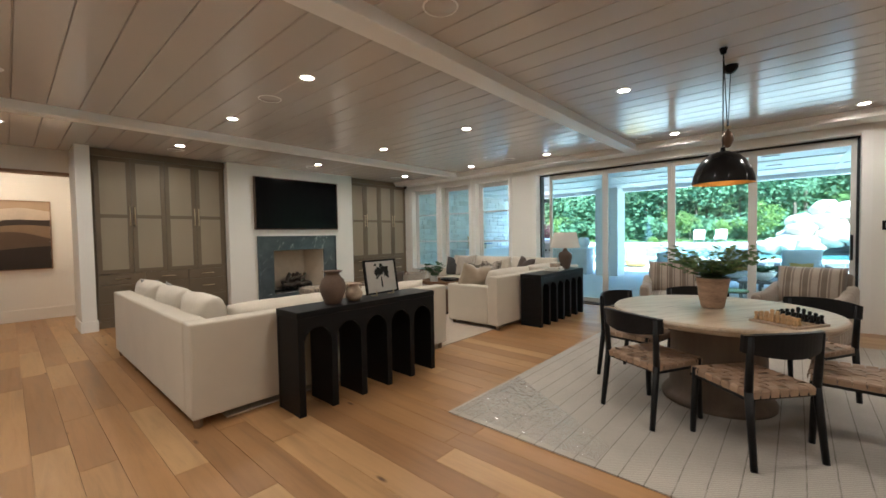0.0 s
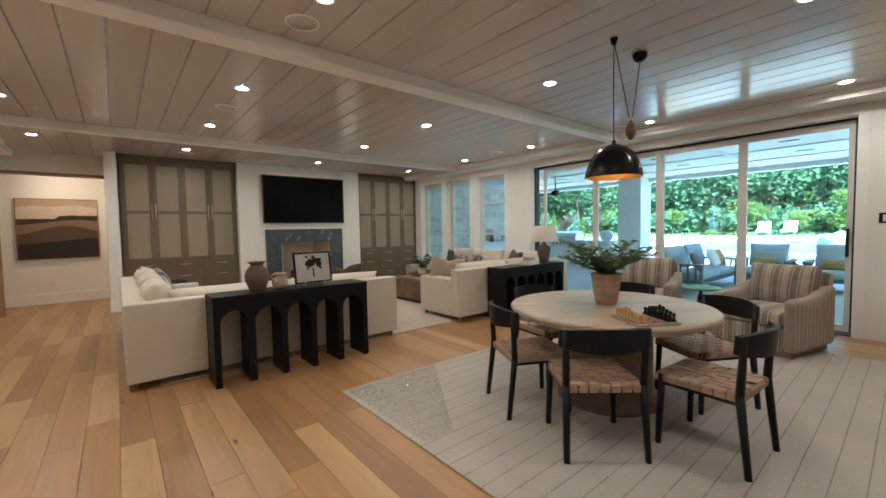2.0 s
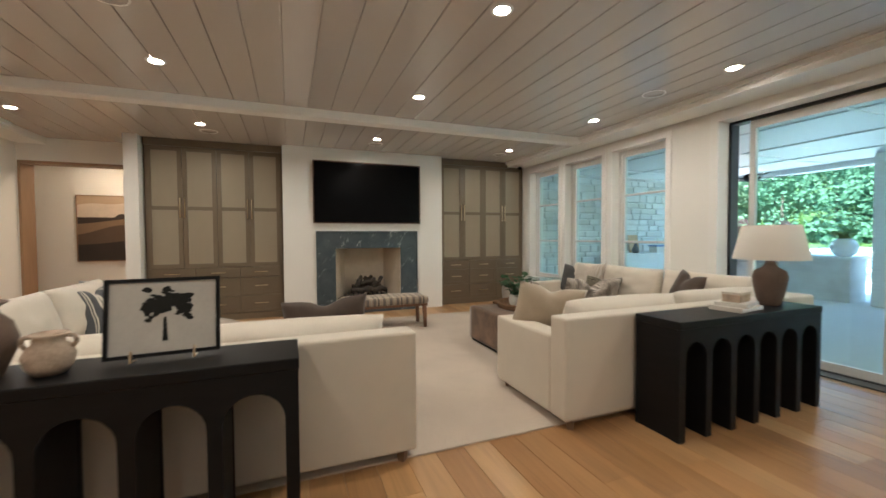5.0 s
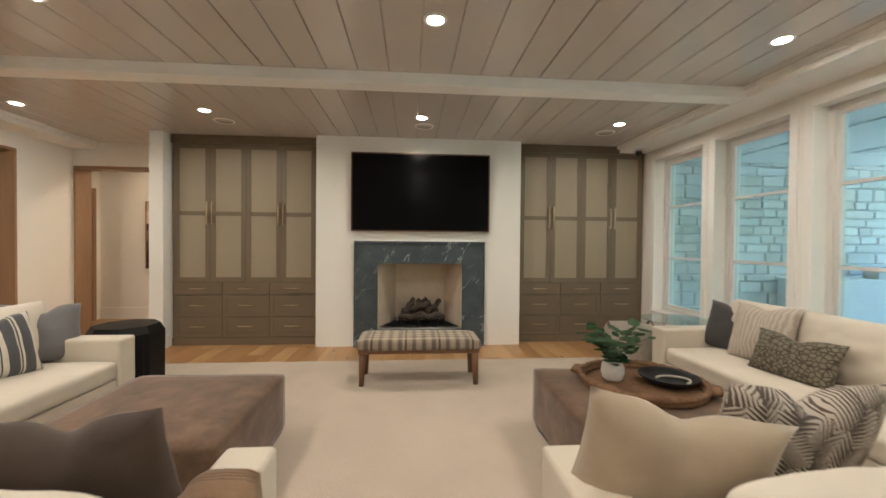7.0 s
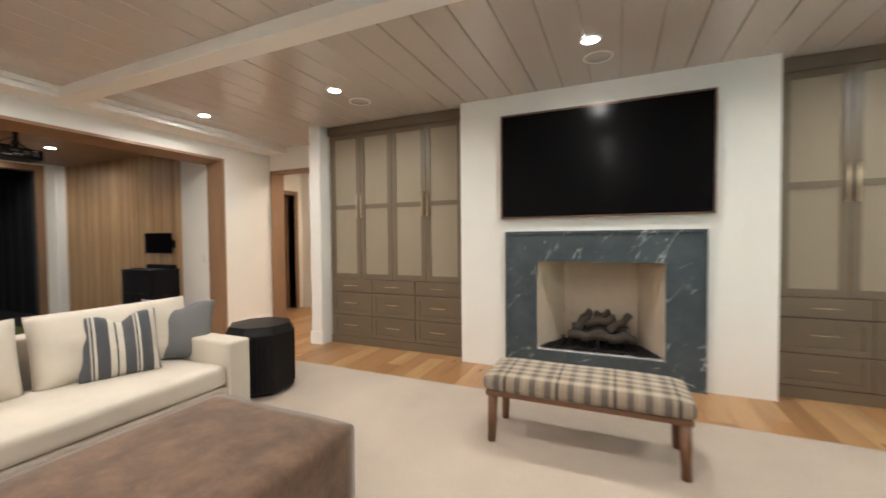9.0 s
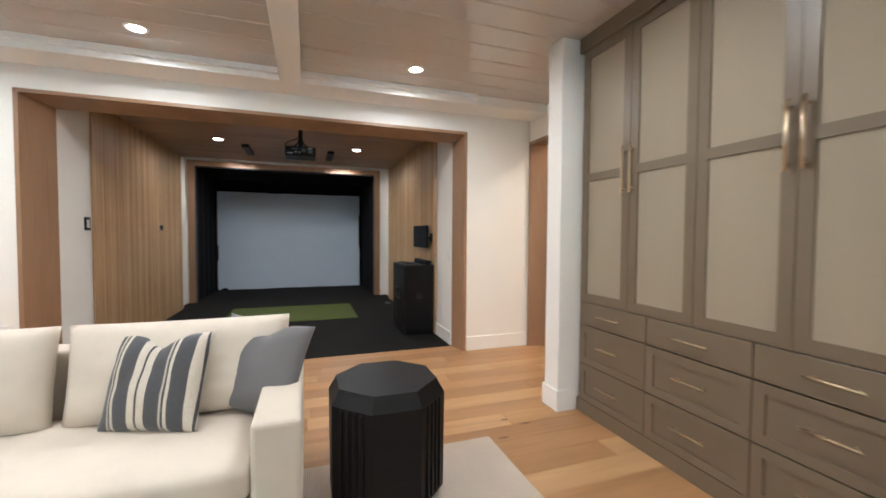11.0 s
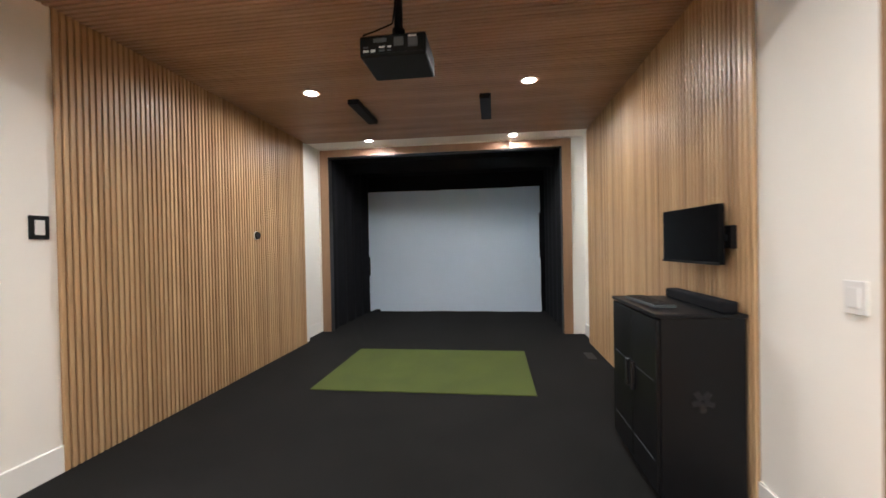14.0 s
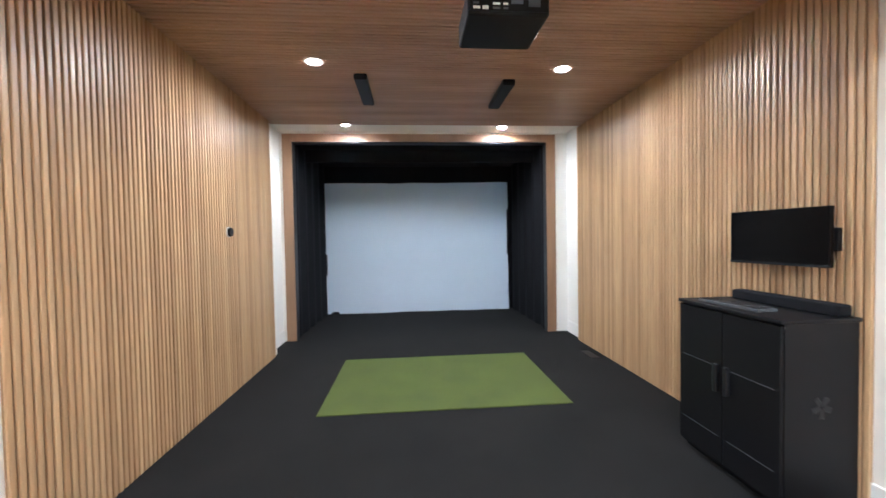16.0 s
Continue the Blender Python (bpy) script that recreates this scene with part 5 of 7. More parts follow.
part("print", rbox(-0.19, -0.002, 0.015, 0.19, 0.004, 0.31), surface("print_paper", (0.50, 0.47, 0.42), 0.6, var=0.12, big=6, bmp=0.02), pf, "pale paper")
ink = surface("print_ink", (0.018, 0.018, 0.016), 0.7, var=0.3, bmp=0.05)
rnd = random.Random(4)
bm = bmesh.new()
prism([(-0.008, 0.06), (0.012, 0.06), (0.006, 0.16), (-0.004, 0.16)], "y", -0.004, -0.0025, bm)
for i in range(150):
    u, w = rnd.uniform(-0.085, 0.085), rnd.gauss(0, 0.026)
    cx, cz, r = u + 0.012, 0.225 + w - 0.35 * abs(u), rnd.uniform(0.010, 0.02)
    prism([(cx + r * rnd.uniform(0.7, 1.2) * math.cos(a * 1.05), cz + r * 0.6 * rnd.uniform(0.7, 1.2) * math.sin(a * 1.05)) for a in range(6)], "y", -0.0042 - i * 1e-5, -0.0025, bm)
part("printed_tree", bm, ink, pf, "dark printed tree")
for s in (-0.11, 0.11):
    bm = rod((s, -0.03, -0.018), (s, -0.03, 0.03), 0.005, n=8)
    rod((s, -0.03, -0.012), (s, 0.05, -0.012), 0.004, n=8, bm=bm)
    part("easel_peg", bm, M["brass"], pf, "brass easel peg")

CZ2 = 0.78
la = thing("table_lamp", 7.36, 3.68, CZ2, "table lamp with a clay base and pale linen shade", "table lamp")
part("base", lathe([(0.0, 0.0), (0.07, 0.0), (0.075, 0.015), (0.10, 0.12), (0.115, 0.22), (0.10, 0.27), (0.05, 0.30), (0.035, 0.325), (0.03, 0.35), (0.0, 0.352)], 32, wobble=0.02), M["clay_brown"], la, "brown clay base", smooth=True)
part("shade", lathe([(0.245, 0.36), (0.185, 0.625), (0.181, 0.625), (0.241, 0.36)], 44), M["shade"], la, "tapered linen shade", smooth=True)
part("stem", rod((0, 0, 0.35), (0, 0, 0.60), 0.006), M["brass"], la)
bk = [(0.30, 0.22, 0.032, (0.55, 0.5, 0.44)), (0.27, 0.20, 0.028, (0.62, 0.58, 0.52))]
z = CZ2
for i, (w, d, h, c) in enumerate(bk):
    b = thing("book", 6.92 + 0.01 * i, 3.66, z, "pale cloth-bound book stacked on the console", "book", turn=8 + 9 * i, group="stacked books")
    part("cover", rbox(-w / 2, -d / 2, 0, w / 2, d / 2, h, 0.002, 1), surface("book_cloth", c, 0.8), b)
    part("pages", rbox(-w / 2 + 0.004, -d / 2 - 0.002, 0.004, w / 2 + 0.002, d / 2 - 0.006, h - 0.004), M["white_plastic"], b)
    z += h
bx_ = thing("box", 6.93, 3.66, z, "small pale lidded stone box on the books", "box", turn=12)
part("body", rbox(-0.09, -0.06, 0, 0.09, 0.06, 0.055, 0.004), M["clay_light"], bx_)
part("lid", rbox(-0.094, -0.064, 0.056, 0.094, 0.064, 0.075, 0.004), M["linen"], bx_)

# ---- striped armchairs and small round table ----
M["stripe"] = striped("striped_upholstery", 1, 0.17, [(0.0, (0.42, 0.35, 0.28)), (0.36, (0.205, 0.155, 0.118)), (0.46, (0.40, 0.335, 0.27)), (0.52, (0.21, 0.165, 0.13)), (0.82, (0.44, 0.37, 0.30)), (0.88, (0.26, 0.21, 0.165))])
M["arm_stripe"] = striped("striped_arm_cloth", 0, 0.075, [(0.0, (0.42, 0.35, 0.28)), (0.4, (0.235, 0.18, 0.14)), (0.6, (0.40, 0.335, 0.27)), (0.8, (0.27, 0.21, 0.165))])


def armchair():
    """Faces +x; origin on the floor under the middle."""
    c = thing("armchair", 0, 0, 0.012, "brown and cream striped upholstered armchair on the rug", "armchair", group="striped armchairs")
    part("seat_base", rbox(-0.36, -0.29, 0.05, 0.40, 0.29, 0.30, 0.02), M["stripe"], c)
    part("seat_cushion", soft_box(-0.22, -0.285, 0.302, 0.43, 0.285, 0.46, 0.05, 0.03, 10), M["stripe"], c, smooth=True)
    for s in (-1, 1):
        t = soft_box(-0.42, s * 0.35 - 0.065, 0.06, 0.42, s * 0.35 + 0.065, 0.60, 0.05, 0.0, 10)
        for v in t.verts:
            if v.co.z > 0.3:
                v.co.z += 0.10 * max(0, -v.co.x) / 0.42
        part("arm", t, M["arm_stripe"], c, smooth=True)
    t = soft_box(-0.10, -0.345, 0.0, 0.08, 0.345, 0.62, 0.06, 0.0, 10)
    bmesh.ops.transform(t, matrix=Matrix.Translation((-0.36, 0, 0.22)) @ pose(0, 0, 0, 0, -12, 0), verts=t.verts)
    part("backrest", t, M["stripe"], c, smooth=True)
    t = cushion(0.66, 0.48, 0.20, 0.4, seed=3)
    bmesh.ops.transform(t, matrix=Matrix.Translation((-0.24, 0, 0.67)) @ pose(0, 0, 0, 0, -14, 0) @ pose(0, 0, 0, 0, 0, 90), verts=t.verts)
    part("back_cushion", t, M["stripe"], c, smooth=True)
    part("plinth", rbox(-0.37, -0.36, 0.0, 0.39, 0.36, 0.072, 0.006), M["foot"], c, "dark recessed wooden plinth")
    return c


a1 = armchair()
a1.matrix_basis = pose(7.34, 0.635, 0.012, 0, 0, 166)
copy_thing(a1, pose(7.55, 2.08, 0.012, 0, 0, 191))

st = thing("round_side_table", 7.66, 1.42, 0.0, "small round side table with a green stone top", "side table")
part("top", lathe([(0.0, 0.535), (0.235, 0.535), (0.24, 0.545), (0.235, 0.557), (0.0, 0.557)], 36), surface("green_stone", (0.10, 0.17, 0.12), 0.25, var=0.35, big=8), st, "green stone top", smooth=False)
part("pole", cyl(0, 0, 0.02, 0.535, 0.018), M["black_wood"], st)
part("foot_plate", lathe([(0.0, 0.0), (0.15, 0.0), (0.15, 0.012), (0.03, 0.022), (0.0, 0.022)], 30), M["black_wood"], st)

# ---- loose pillows ----
M["p_char"] = surface("charcoal_linen", (0.055, 0.052, 0.052), 0.9, var=0.2, fine=300, bmp=0.4, sheen=0.2)
M["p_grey"] = surface("grey_linen", (0.17, 0.165, 0.165), 0.9, var=0.12, fine=300, bmp=0.4, sheen=0.2)
M["p_brown"] = surface("brown_velvet", (0.07, 0.046, 0.032), 0.75, var=0.4, big=5, fine=200, bmp=0.25, sheen=0.15)
M["p_sand"] = surface("sand_velvet", (0.40, 0.32, 0.23), 0.75, var=0.14, big=4, fine=200, bmp=0.25, sheen=0.4)
M["p_zig"] = figured("zigzag_cloth", (0.40, 0.34, 0.28), (0.52, 0.46, 0.39), 9.0, 0.5, chev=True)
M["p_leaf"] = fern_print("leaf_print_cloth", (0.085, 0.065, 0.052), (0.50, 0.43, 0.36))
M["p_dot"] = figured("dotted_cloth", (0.055, 0.046, 0.032), (0.19, 0.165, 0.115), 30.0, 0.3)
M["p_line"] = striped("cream_line_cloth", 0, 0.19, [(0.0, (0.50, 0.42, 0.34)), (0.88, (0.16, 0.12, 0.09)), (0.92, (0.5, 0.42, 0.34))])
M["p_stripe"] = striped("black_cream_stripe", 0, 0.235, [(0.0, (0.07, 0.072, 0.078)), (0.28, (0.62, 0.56, 0.47)), (0.42, (0.05, 0.05, 0.055)), (0.46, (0.62, 0.56, 0.47)), (0.60, (0.075, 0.077, 0.082)), (0.86, (0.5, 0.45, 0.38)), (0.9, (0.06, 0.06, 0.06)), (0.94, (0.6, 0.55, 0.46))])


def pillow(x, y, z, w, h, mat, label, turn, lean, tilt=0.0, d=0.17, chop=0.10, seed=0):
    """Faces its own -y turned by turn; z is the height of its lower edge; lean tips it backwards."""
    p = thing("pillow", x, y, z, label, "pillow", group="sofa pillows")
    p.matrix_world = Matrix.Translation((x, y, z)) @ pose(0, 0, 0, 0, 0, turn) @ pose(0, 0, 0, -lean, tilt, 0) @ Matrix.Translation((0, 0, h / 2 - 0.01))
    part("cover", cushion(w, h, d, 1.0, chop=chop, seed=seed, n=18), mat, p, smooth=True)
    return p


SEAT = 0.462
# on the sofa with its back to the golf room
pillow(2.28, 6.20, SEAT, 0.45, 0.46, M["p_stripe"], "black and cream striped pillow leaning on the sofa", 72, 20, 0, 0.17, 0.14, 1)
pillow(2.20, 6.59, SEAT, 0.50, 0.48, M["p_grey"], "plain grey pillow leaning on the sofa arm", 60, 20, 6, 0.17, 0.14, 2)
pillow(4.08, 4.62, SEAT, 0.56, 0.50, M["p_brown"], "brown velvet pillow on the sofa", 182, 18, 3, 0.18, 0.10, 4)
pillow(3.52, 4.60, SEAT, 0.54, 0.48, M["p_line"], "cream pillow with thin dark lines on the sofa", 188, 34, -8, 0.15, 0.1, 5)
pillow(3.05, 4.50, SEAT, 0.50, 0.44, M["p_line"], "cream pillow with thin dark lines on the sofa", 176, 44, 5, 0.15, 0.1, 6)
pillow(2.60, 4.55, SEAT, 0.50, 0.40, M["p_char"], "dark charcoal pillow lying on the sofa", 165, 60, 0, 0.15, 0.05, 7)
# on the sofa under the windows
pillow(5.86, 4.60, SEAT, 0.62, 0.49, M["p_sand"], "sand velvet pillow with a pinched top on the sofa", 170, 16, -9, 0.2, 0.10, 11)
pillow(6.36, 4.68, SEAT, 0.70, 0.53, M["p_leaf"], "cream pillow with a dark leaf print", 186, 18, -3, 0.18, 0.16, 12)
pillow(7.92, 6.70, SEAT, 0.46, 0.44, M["p_char"], "charcoal pillow against the sofa arm", -72, 16, 4, 0.17, 0.10, 13)
pillow(7.84, 6.30, SEAT, 0.54, 0.50, M["p_zig"], "beige pillow with a woven zigzag", -84, 18, -3, 0.17, 0.06, 14)
pillow(7.72, 5.92, SEAT, 0.60, 0.34, M["p_dot"], "olive lumbar pillow with a dotted print", -84, 22, 0, 0.15, 0.12, 15)
pillow(7.84, 4.86, SEAT, 0.54, 0.50, M["p_brown"], "brown velvet pillow in the sofa corner", -118, 20, 5, 0.17, 0.14, 16)
pillow(7.35, 4.40, SEAT, 0.46, 0.42, M["p_dot"], "dark patterned pillow in the sofa corner", 172, 24, 0, 0.15, 0.1, 17)

# plaid throw over the sofa arm
th = thing("throw_blanket", 4.435, 4.52, 0.0, "brown plaid throw folded over the sofa arm", "throw")
TAN, BROWN = (0.47, 0.30, 0.175), (0.055, 0.038, 0.028)
M["throw"] = striped("throw_plaid", 1, 0.15, [(0.0, TAN), (0.30, BROWN), (0.34, TAN), (0.40, BROWN), (0.46, TAN), (0.50, BROWN), (0.56, TAN), (0.62, BROWN), (0.66, TAN)], axis2=2, period2=0.16, stops2=[(0.0, TAN), (0.62, (0.2, 0.13, 0.08)), (0.70, TAN)])
bm = bmesh.new()
path = [(-0.112, 0.40), (-0.11, 0.55), (-0.102, 0.632), (-0.07, 0.648), (0.0, 0.652), (0.07, 0.648), (0.104, 0.632), (0.110, 0.52), (0.112, 0.36), (0.114, 0.22), (0.115, 0.12)]
rows_ = []
for i in range(15):
    y = -0.15 + i * 0.022
    rows_.append([bm.verts.new((px + 0.005 * math.sin(i * 1.3 + k), y + 0.02 * noise.noise((k * 0.4, 0, 3)), pz + 0.006 * noise.noise((i * 0.5, k * 0.5, 1)))) for k, (px, pz) in enumerate(path)])
for a, b in zip(rows_, rows_[1:]):
    for k in range(len(path) - 1):
        bm.faces.new((a[k], a[k + 1], b[k + 1], b[k]))
bmesh.ops.solidify(bm, geom=bm.faces[:], thickness=0.008)
part("cloth", bm, M["throw"], th, smooth=True)
for i in range(22):
    y = -0.15 + i * 0.0141
    part("fringe", rod((0.115, y, 0.125), (0.117 + 0.004 * math.sin(i * 2.1), y + 0.005 * math.sin(i), 0.055), 0.0022, n=5), M["throw"], th)

# ---- tray with its things on the ottoman ----
OT = 0.458
M["weave"] = surface("water_hyacinth", (0.22, 0.115, 0.055), 0.85, var=0.5, big=26, fine=90, bmp=1.0, dist=0.012)
tr = thing("woven_tray", 6.60, 5.86, OT, "round woven rattan tray on the ottoman", "tray")
part("base", lathe([(0.0, 0.002), (0.36, 0.002), (0.375, 0.012), (0.0, 0.014)], 48), M["weave"], tr)
for k, (r, z, rr) in enumerate(((0.375, 0.022, 0.022), (0.385, 0.05, 0.02))):
    bm = bmesh.new()
    n, m = 96, 8
    rings = []
    for i in range(n):
        a = 2 * math.pi * i / n
        bulge = rr * (1 + 0.18 * math.sin(a * 40 + k))
        rings.append([bm.verts.new(((r + bulge * math.cos(2 * math.pi * j / m)) * math.cos(a), (r + bulge * math.cos(2 * math.pi * j / m)) * math.sin(a), z + bulge * math.sin(2 * math.pi * j / m))) for j in range(m)])
    for i in range(n):
        for j in range(m):
            bm.faces.new((rings[i][j], rings[(i + 1) % n][j], rings[(i + 1) % n][(j + 1) % m], rings[i][(j + 1) % m]))
    part("braided_rim", bm, M["weave"], tr, smooth=True)
for s in (-1, 1):
    t = rbox(-0.03, -0.07, 0.03, 0.045, 0.07, 0.065, 0.015, 3)
    bmesh.ops.transform(t, matrix=pose(0, 0, 0, 0, 0, -35) @ Matrix.Translation((s * 0.41, 0, 0)) @ pose(0, 0, 0, 0, 0, 0 if s > 0 else 180), verts=t.verts)
    part("grip", t, M["weave"], tr, smooth=True)
vz = thing("ceramic_vase", 6.44, 5.94, OT + 0.014, "white hammered ceramic vase with green leaves", "vase")
bm = bmesh.new()
pr = [(0.0, 0.0), (0.05, 0.0), (0.068, 0.02), (0.078, 0.06), (0.075, 0.10), (0.058, 0.14), (0.046, 0.155), (0.042, 0.15), (0.0, 0.12)]
fine = []
for (r0, z0), (r1, z1) in zip(pr, pr[1:]):
    for q in range(4):
        fine.append((r0 + (r1 - r0) * q / 4, z0 + (z1 - z0) * q / 4))
n = 48
rings = []
for k, (r, z) in enumerate(fine):
    ring = []
    for i in range(n):
        a = 2 * math.pi * i / n
        rr = r - (0.003 * max(0, math.sin(a * 12 + (math.pi if int(z / 0.022) % 2 else 0))) * abs(math.sin(z / 0.022 * math.pi)) if r > 0.05 and z > 0.004 else 0)
        ring.append(bm.verts.new((rr * math.cos(a), rr * math.sin(a), z)))
    rings.append(ring)
for a, b in zip(rings, rings[1:]):
    for i in range(n):
        bm.faces.new((a[i], a[(i + 1) % n], b[(i + 1) % n], b[i]))
part("body", bm, surface("glazed_white", (0.66, 0.63, 0.58), 0.25, var=0.12, big=20, bmp=0.05), vz, smooth=True)
sb, lb = spray(13, 0.22, 0.27, 0.10, 4, seed=12, droop=0.45, pointed=True)
for b in (sb, lb):
    bmesh.ops.translate(b, vec=(0, 0, 0.12), verts=b.verts)
part("stems", sb, M["stem"], vz)
part("leaves", lb, M["leaf"], vz, "dark green leaves")
bo = thing("bowl", 6.78, 5.84, OT + 0.014, "wide black bowl in the tray", "bowl")
part("body", lathe([(0.0, 0.0), (0.09, 0.0), (0.12, 0.012), (0.175, 0.045), (0.19, 0.062), (0.184, 0.064), (0.165, 0.046), (0.11, 0.02), (0.0, 0.012)], 44), M["black_wood"], bo, smooth=True)
bd = thing("bead_string", 6.78, 5.84, OT + 0.014, "string of small wooden beads in the black bowl", "beads")
for i in range(26):
    t = i / 25
    a = 2.4 - t * 3.6
    x, y = 0.02 + 0.10 * math.cos(a), 0.10 * math.sin(a) - 0.02
    r = math.hypot(x, y)
    z = 0.022 + (0.0 if r < 0.1 else (r - 0.1) * 0.45) + 0.008
    bm = bmesh.new()
    bmesh.ops.create_icosphere(bm, subdivisions=1, radius=0.0085)
    bmesh.ops.translate(bm, vec=(x, y, z), verts=bm.verts)
    part("bead", bm, M["linen"], bd, smooth=True)

# ---- basket and glass table in the corner ----
bs = thing("basket", 7.52, 7.62, 0.012, "woven cream rope basket with brown leather handles", "basket")
rope = surface("cotton_rope", (0.42, 0.37, 0.31), 0.9, var=0.2, big=20, fine=160, bmp=0.7, dist=0.004)
prof = [(0.0, 0.0)]
for k in range(26):
    z = 0.01 + k * 0.018
    r = 0.22 + 0.04 * math.sin(k / 25 * 1.6)
    prof += [(r + 0.004, z), (r + 0.010, z + 0.009)]
prof += [(0.262, 0.485), (0.25, 0.485), (0.24, 0.40), (0.21, 0.02), (0.0, 0.015)]
part("body", lathe(prof, 40), rope, bs, smooth=True)
for s in (-1, 1):
    bm = bmesh.new()
    pts = [Vector((s * 0.258, 0.06 * math.cos(t), 0.46 + 0.075 * math.sin(t))) for t in [math.pi * i / 8 for i in range(9)]]
    for a, b in zip(pts, pts[1:]):
        rod(a, b, 0.012, n=8, bm=bm)
    part("handle", bm, surface("brown_leather", (0.13, 0.05, 0.03), 0.5), bs, "brown leather handle", smooth=True)
gt = thing("glass_table", 8.06, 7.58, 0.0, "small round glass-topped table in the window corner", "glass table")
part("glass_top", lathe([(0.0, 0.56), (0.36, 0.56), (0.365, 0.566), (0.36, 0.572), (0.0, 0.572)], 40), glass("table_glass", (0.82, 0.92, 0.9)), gt, "clear glass top")
for i in range(3):
    a = 2 * math.pi * i / 3 + 0.4
    part("leg", rod((0.10 * math.cos(a), 0.10 * math.sin(a), 0.56), (0.26 * math.cos(a), 0.26 * math.sin(a), 0.0), 0.012), M["brass"], gt)

# ---- painting in the hall ----
pa = thing("painting", 0.86, 10.848, 0.91, "square painting of brown hills under a pale sky", "painting")
part("canvas", rbox(-0.595, -0.035, 0.012, 0.595, -0.004, 1.20), surface("painted_sky", (0.50, 0.36, 0.24), 0.7, var=0.08, big=3, bmp=0.2), pa, "tan painted sky")
part("frame", holed_wall("y", -0.045, 0.0, -0.612, 0.612, 0.0, 1.215, [(-0.598, 0.598, 0.014, 1.20)]), M["casing"], pa, "thin wooden frame")


def hills(outline, color, depth, name):
    bm = prism([(-0.595, 0.014)] + outline + [(0.595, 0.014)], "y", -0.035 - depth, -0.034, None)
    part(name, bm, surface("painted_" + name, color, 0.7, var=0.15, big=4, bmp=0.2), pa)


def ridge(base, amp, seed, n=28):
    return [(-0.595 + 1.19 * i / n, base + amp * noise.noise((i * 0.22 + seed, seed, 0)) + amp * 0.25 * noise.noise((i * 0.9, seed, 4))) for i in range(n + 1)]


cl = ridge(0.80, 0.03, 21)
hills([(u, 1.06 + 0.06 * noise.noise((u * 2.2, 7, 1))) for u, v in cl], (0.64, 0.53, 0.43), 0.002, "cloud_band")
hills([(u, (0.81 + (0.07 if u > -0.05 else 0.0) * min(1, (u + 0.05) * 14) + 0.01 * noise.noise((u * 7, 3, 3)))) for u, v in cl], (0.05, 0.033, 0.025), 0.0035, "far_mesa")
hills([(u, 0.74 + 0.05 * math.sin(u * 3.4 + 0.6)) for u, v in cl], (0.25, 0.165, 0.10), 0.005, "sand_hill")
hills([(u, 0.58 + 0.09 * math.cos(u * 4.0 - 0.4)) for u, v in cl], (0.11, 0.07, 0.045), 0.0065, "brown_hill")
hills([(u, 0.36 + 0.05 * math.sin(u * 2.5)) for u, v in cl], (0.03, 0.02, 0.016), 0.008, "dark_ground")

# ---- small wall fittings ----
def plate(x, y, z, axis, label, mat, w=0.075, h=0.12, name="wall_switch"):
    p = thing(name, x, y, z, label, "switch")
    if axis == "x":
        part("plate", rbox(-0.004, -w / 2, -h / 2, 0.006, w / 2, h / 2, 0.002, 1), mat, p)
        part("button", rbox(-0.008, -w / 4, -h / 3.2, 0.010, w / 4, h / 3.2, 0.002, 1), M["white_plastic"], p)
    else:
        part("plate", rbox(-w / 2, -0.006, -h / 2, w / 2, 0.006, h / 2, 0.002, 1), mat, p)
        part("button", rbox(-w / 4, -0.010, -h / 3.2, w / 4, 0.010, h / 3.2, 0.002, 1), M["white_plastic"], p)
    return p


plate(-0.648, GY0 + 0.006, 1.455, "y", "black-framed wall control panel", M["black_plastic"], 0.10, 0.135)
plate(0.72, 10.844, 0.40, "y", "white wall socket under the painting", M["white_plastic"], name="wall_socket")
plate(-0.235, GY1 - 0.006, 1.105, "y", "white wall switch by the golf cabinet", M["white_plastic"], 0.085, 0.115)
plate(WW - 0.006, -0.17, 1.42, "x", "black wall switch beside the sliding door", M["black_plastic"], 0.12, 0.12)
ve = thing("wall_vent", LW, 4.32, 0.06, "white slatted return air grille low on the wall", "vent")
part("frame", holed_wall("x", 0, 0.018, -0.22, 0.22, 0.0, 0.52, [(-0.19, 0.19, 0.03, 0.49)]), M["white_plastic"], ve)
for i in range(15):
    t = rbox(-0.001, -0.19, -0.002, 0.018, 0.19, 0.003)
    bmesh.ops.transform(t, matrix=Matrix.Translation((0, 0, 0.045 + i * 0.030)) @ pose(0, 0, 0, 0, 28, 0), verts=t.verts)
    part("slat", t, M["white_plastic"], ve)
sc = thing("security_camera", 8.20, 8.62, CEIL - 0.10, "small white dome camera under the ceiling border", "camera")
part("base", lathe([(0.0, -0.03), (0.045, -0.03), (0.05, 0.0), (0.0, 0.0)], 24), M["white_plastic"], sc, smooth=True)
bm = bmesh.new()
bmesh.ops.create_uvsphere(bm, u_segments=20, v_segments=12, radius=0.042)
bmesh.ops.translate(bm, vec=(-0.005, -0.01, -0.045), verts=bm.verts)
part("eye", bm, M["black_plastic"], sc, "black lens ball", smooth=True)

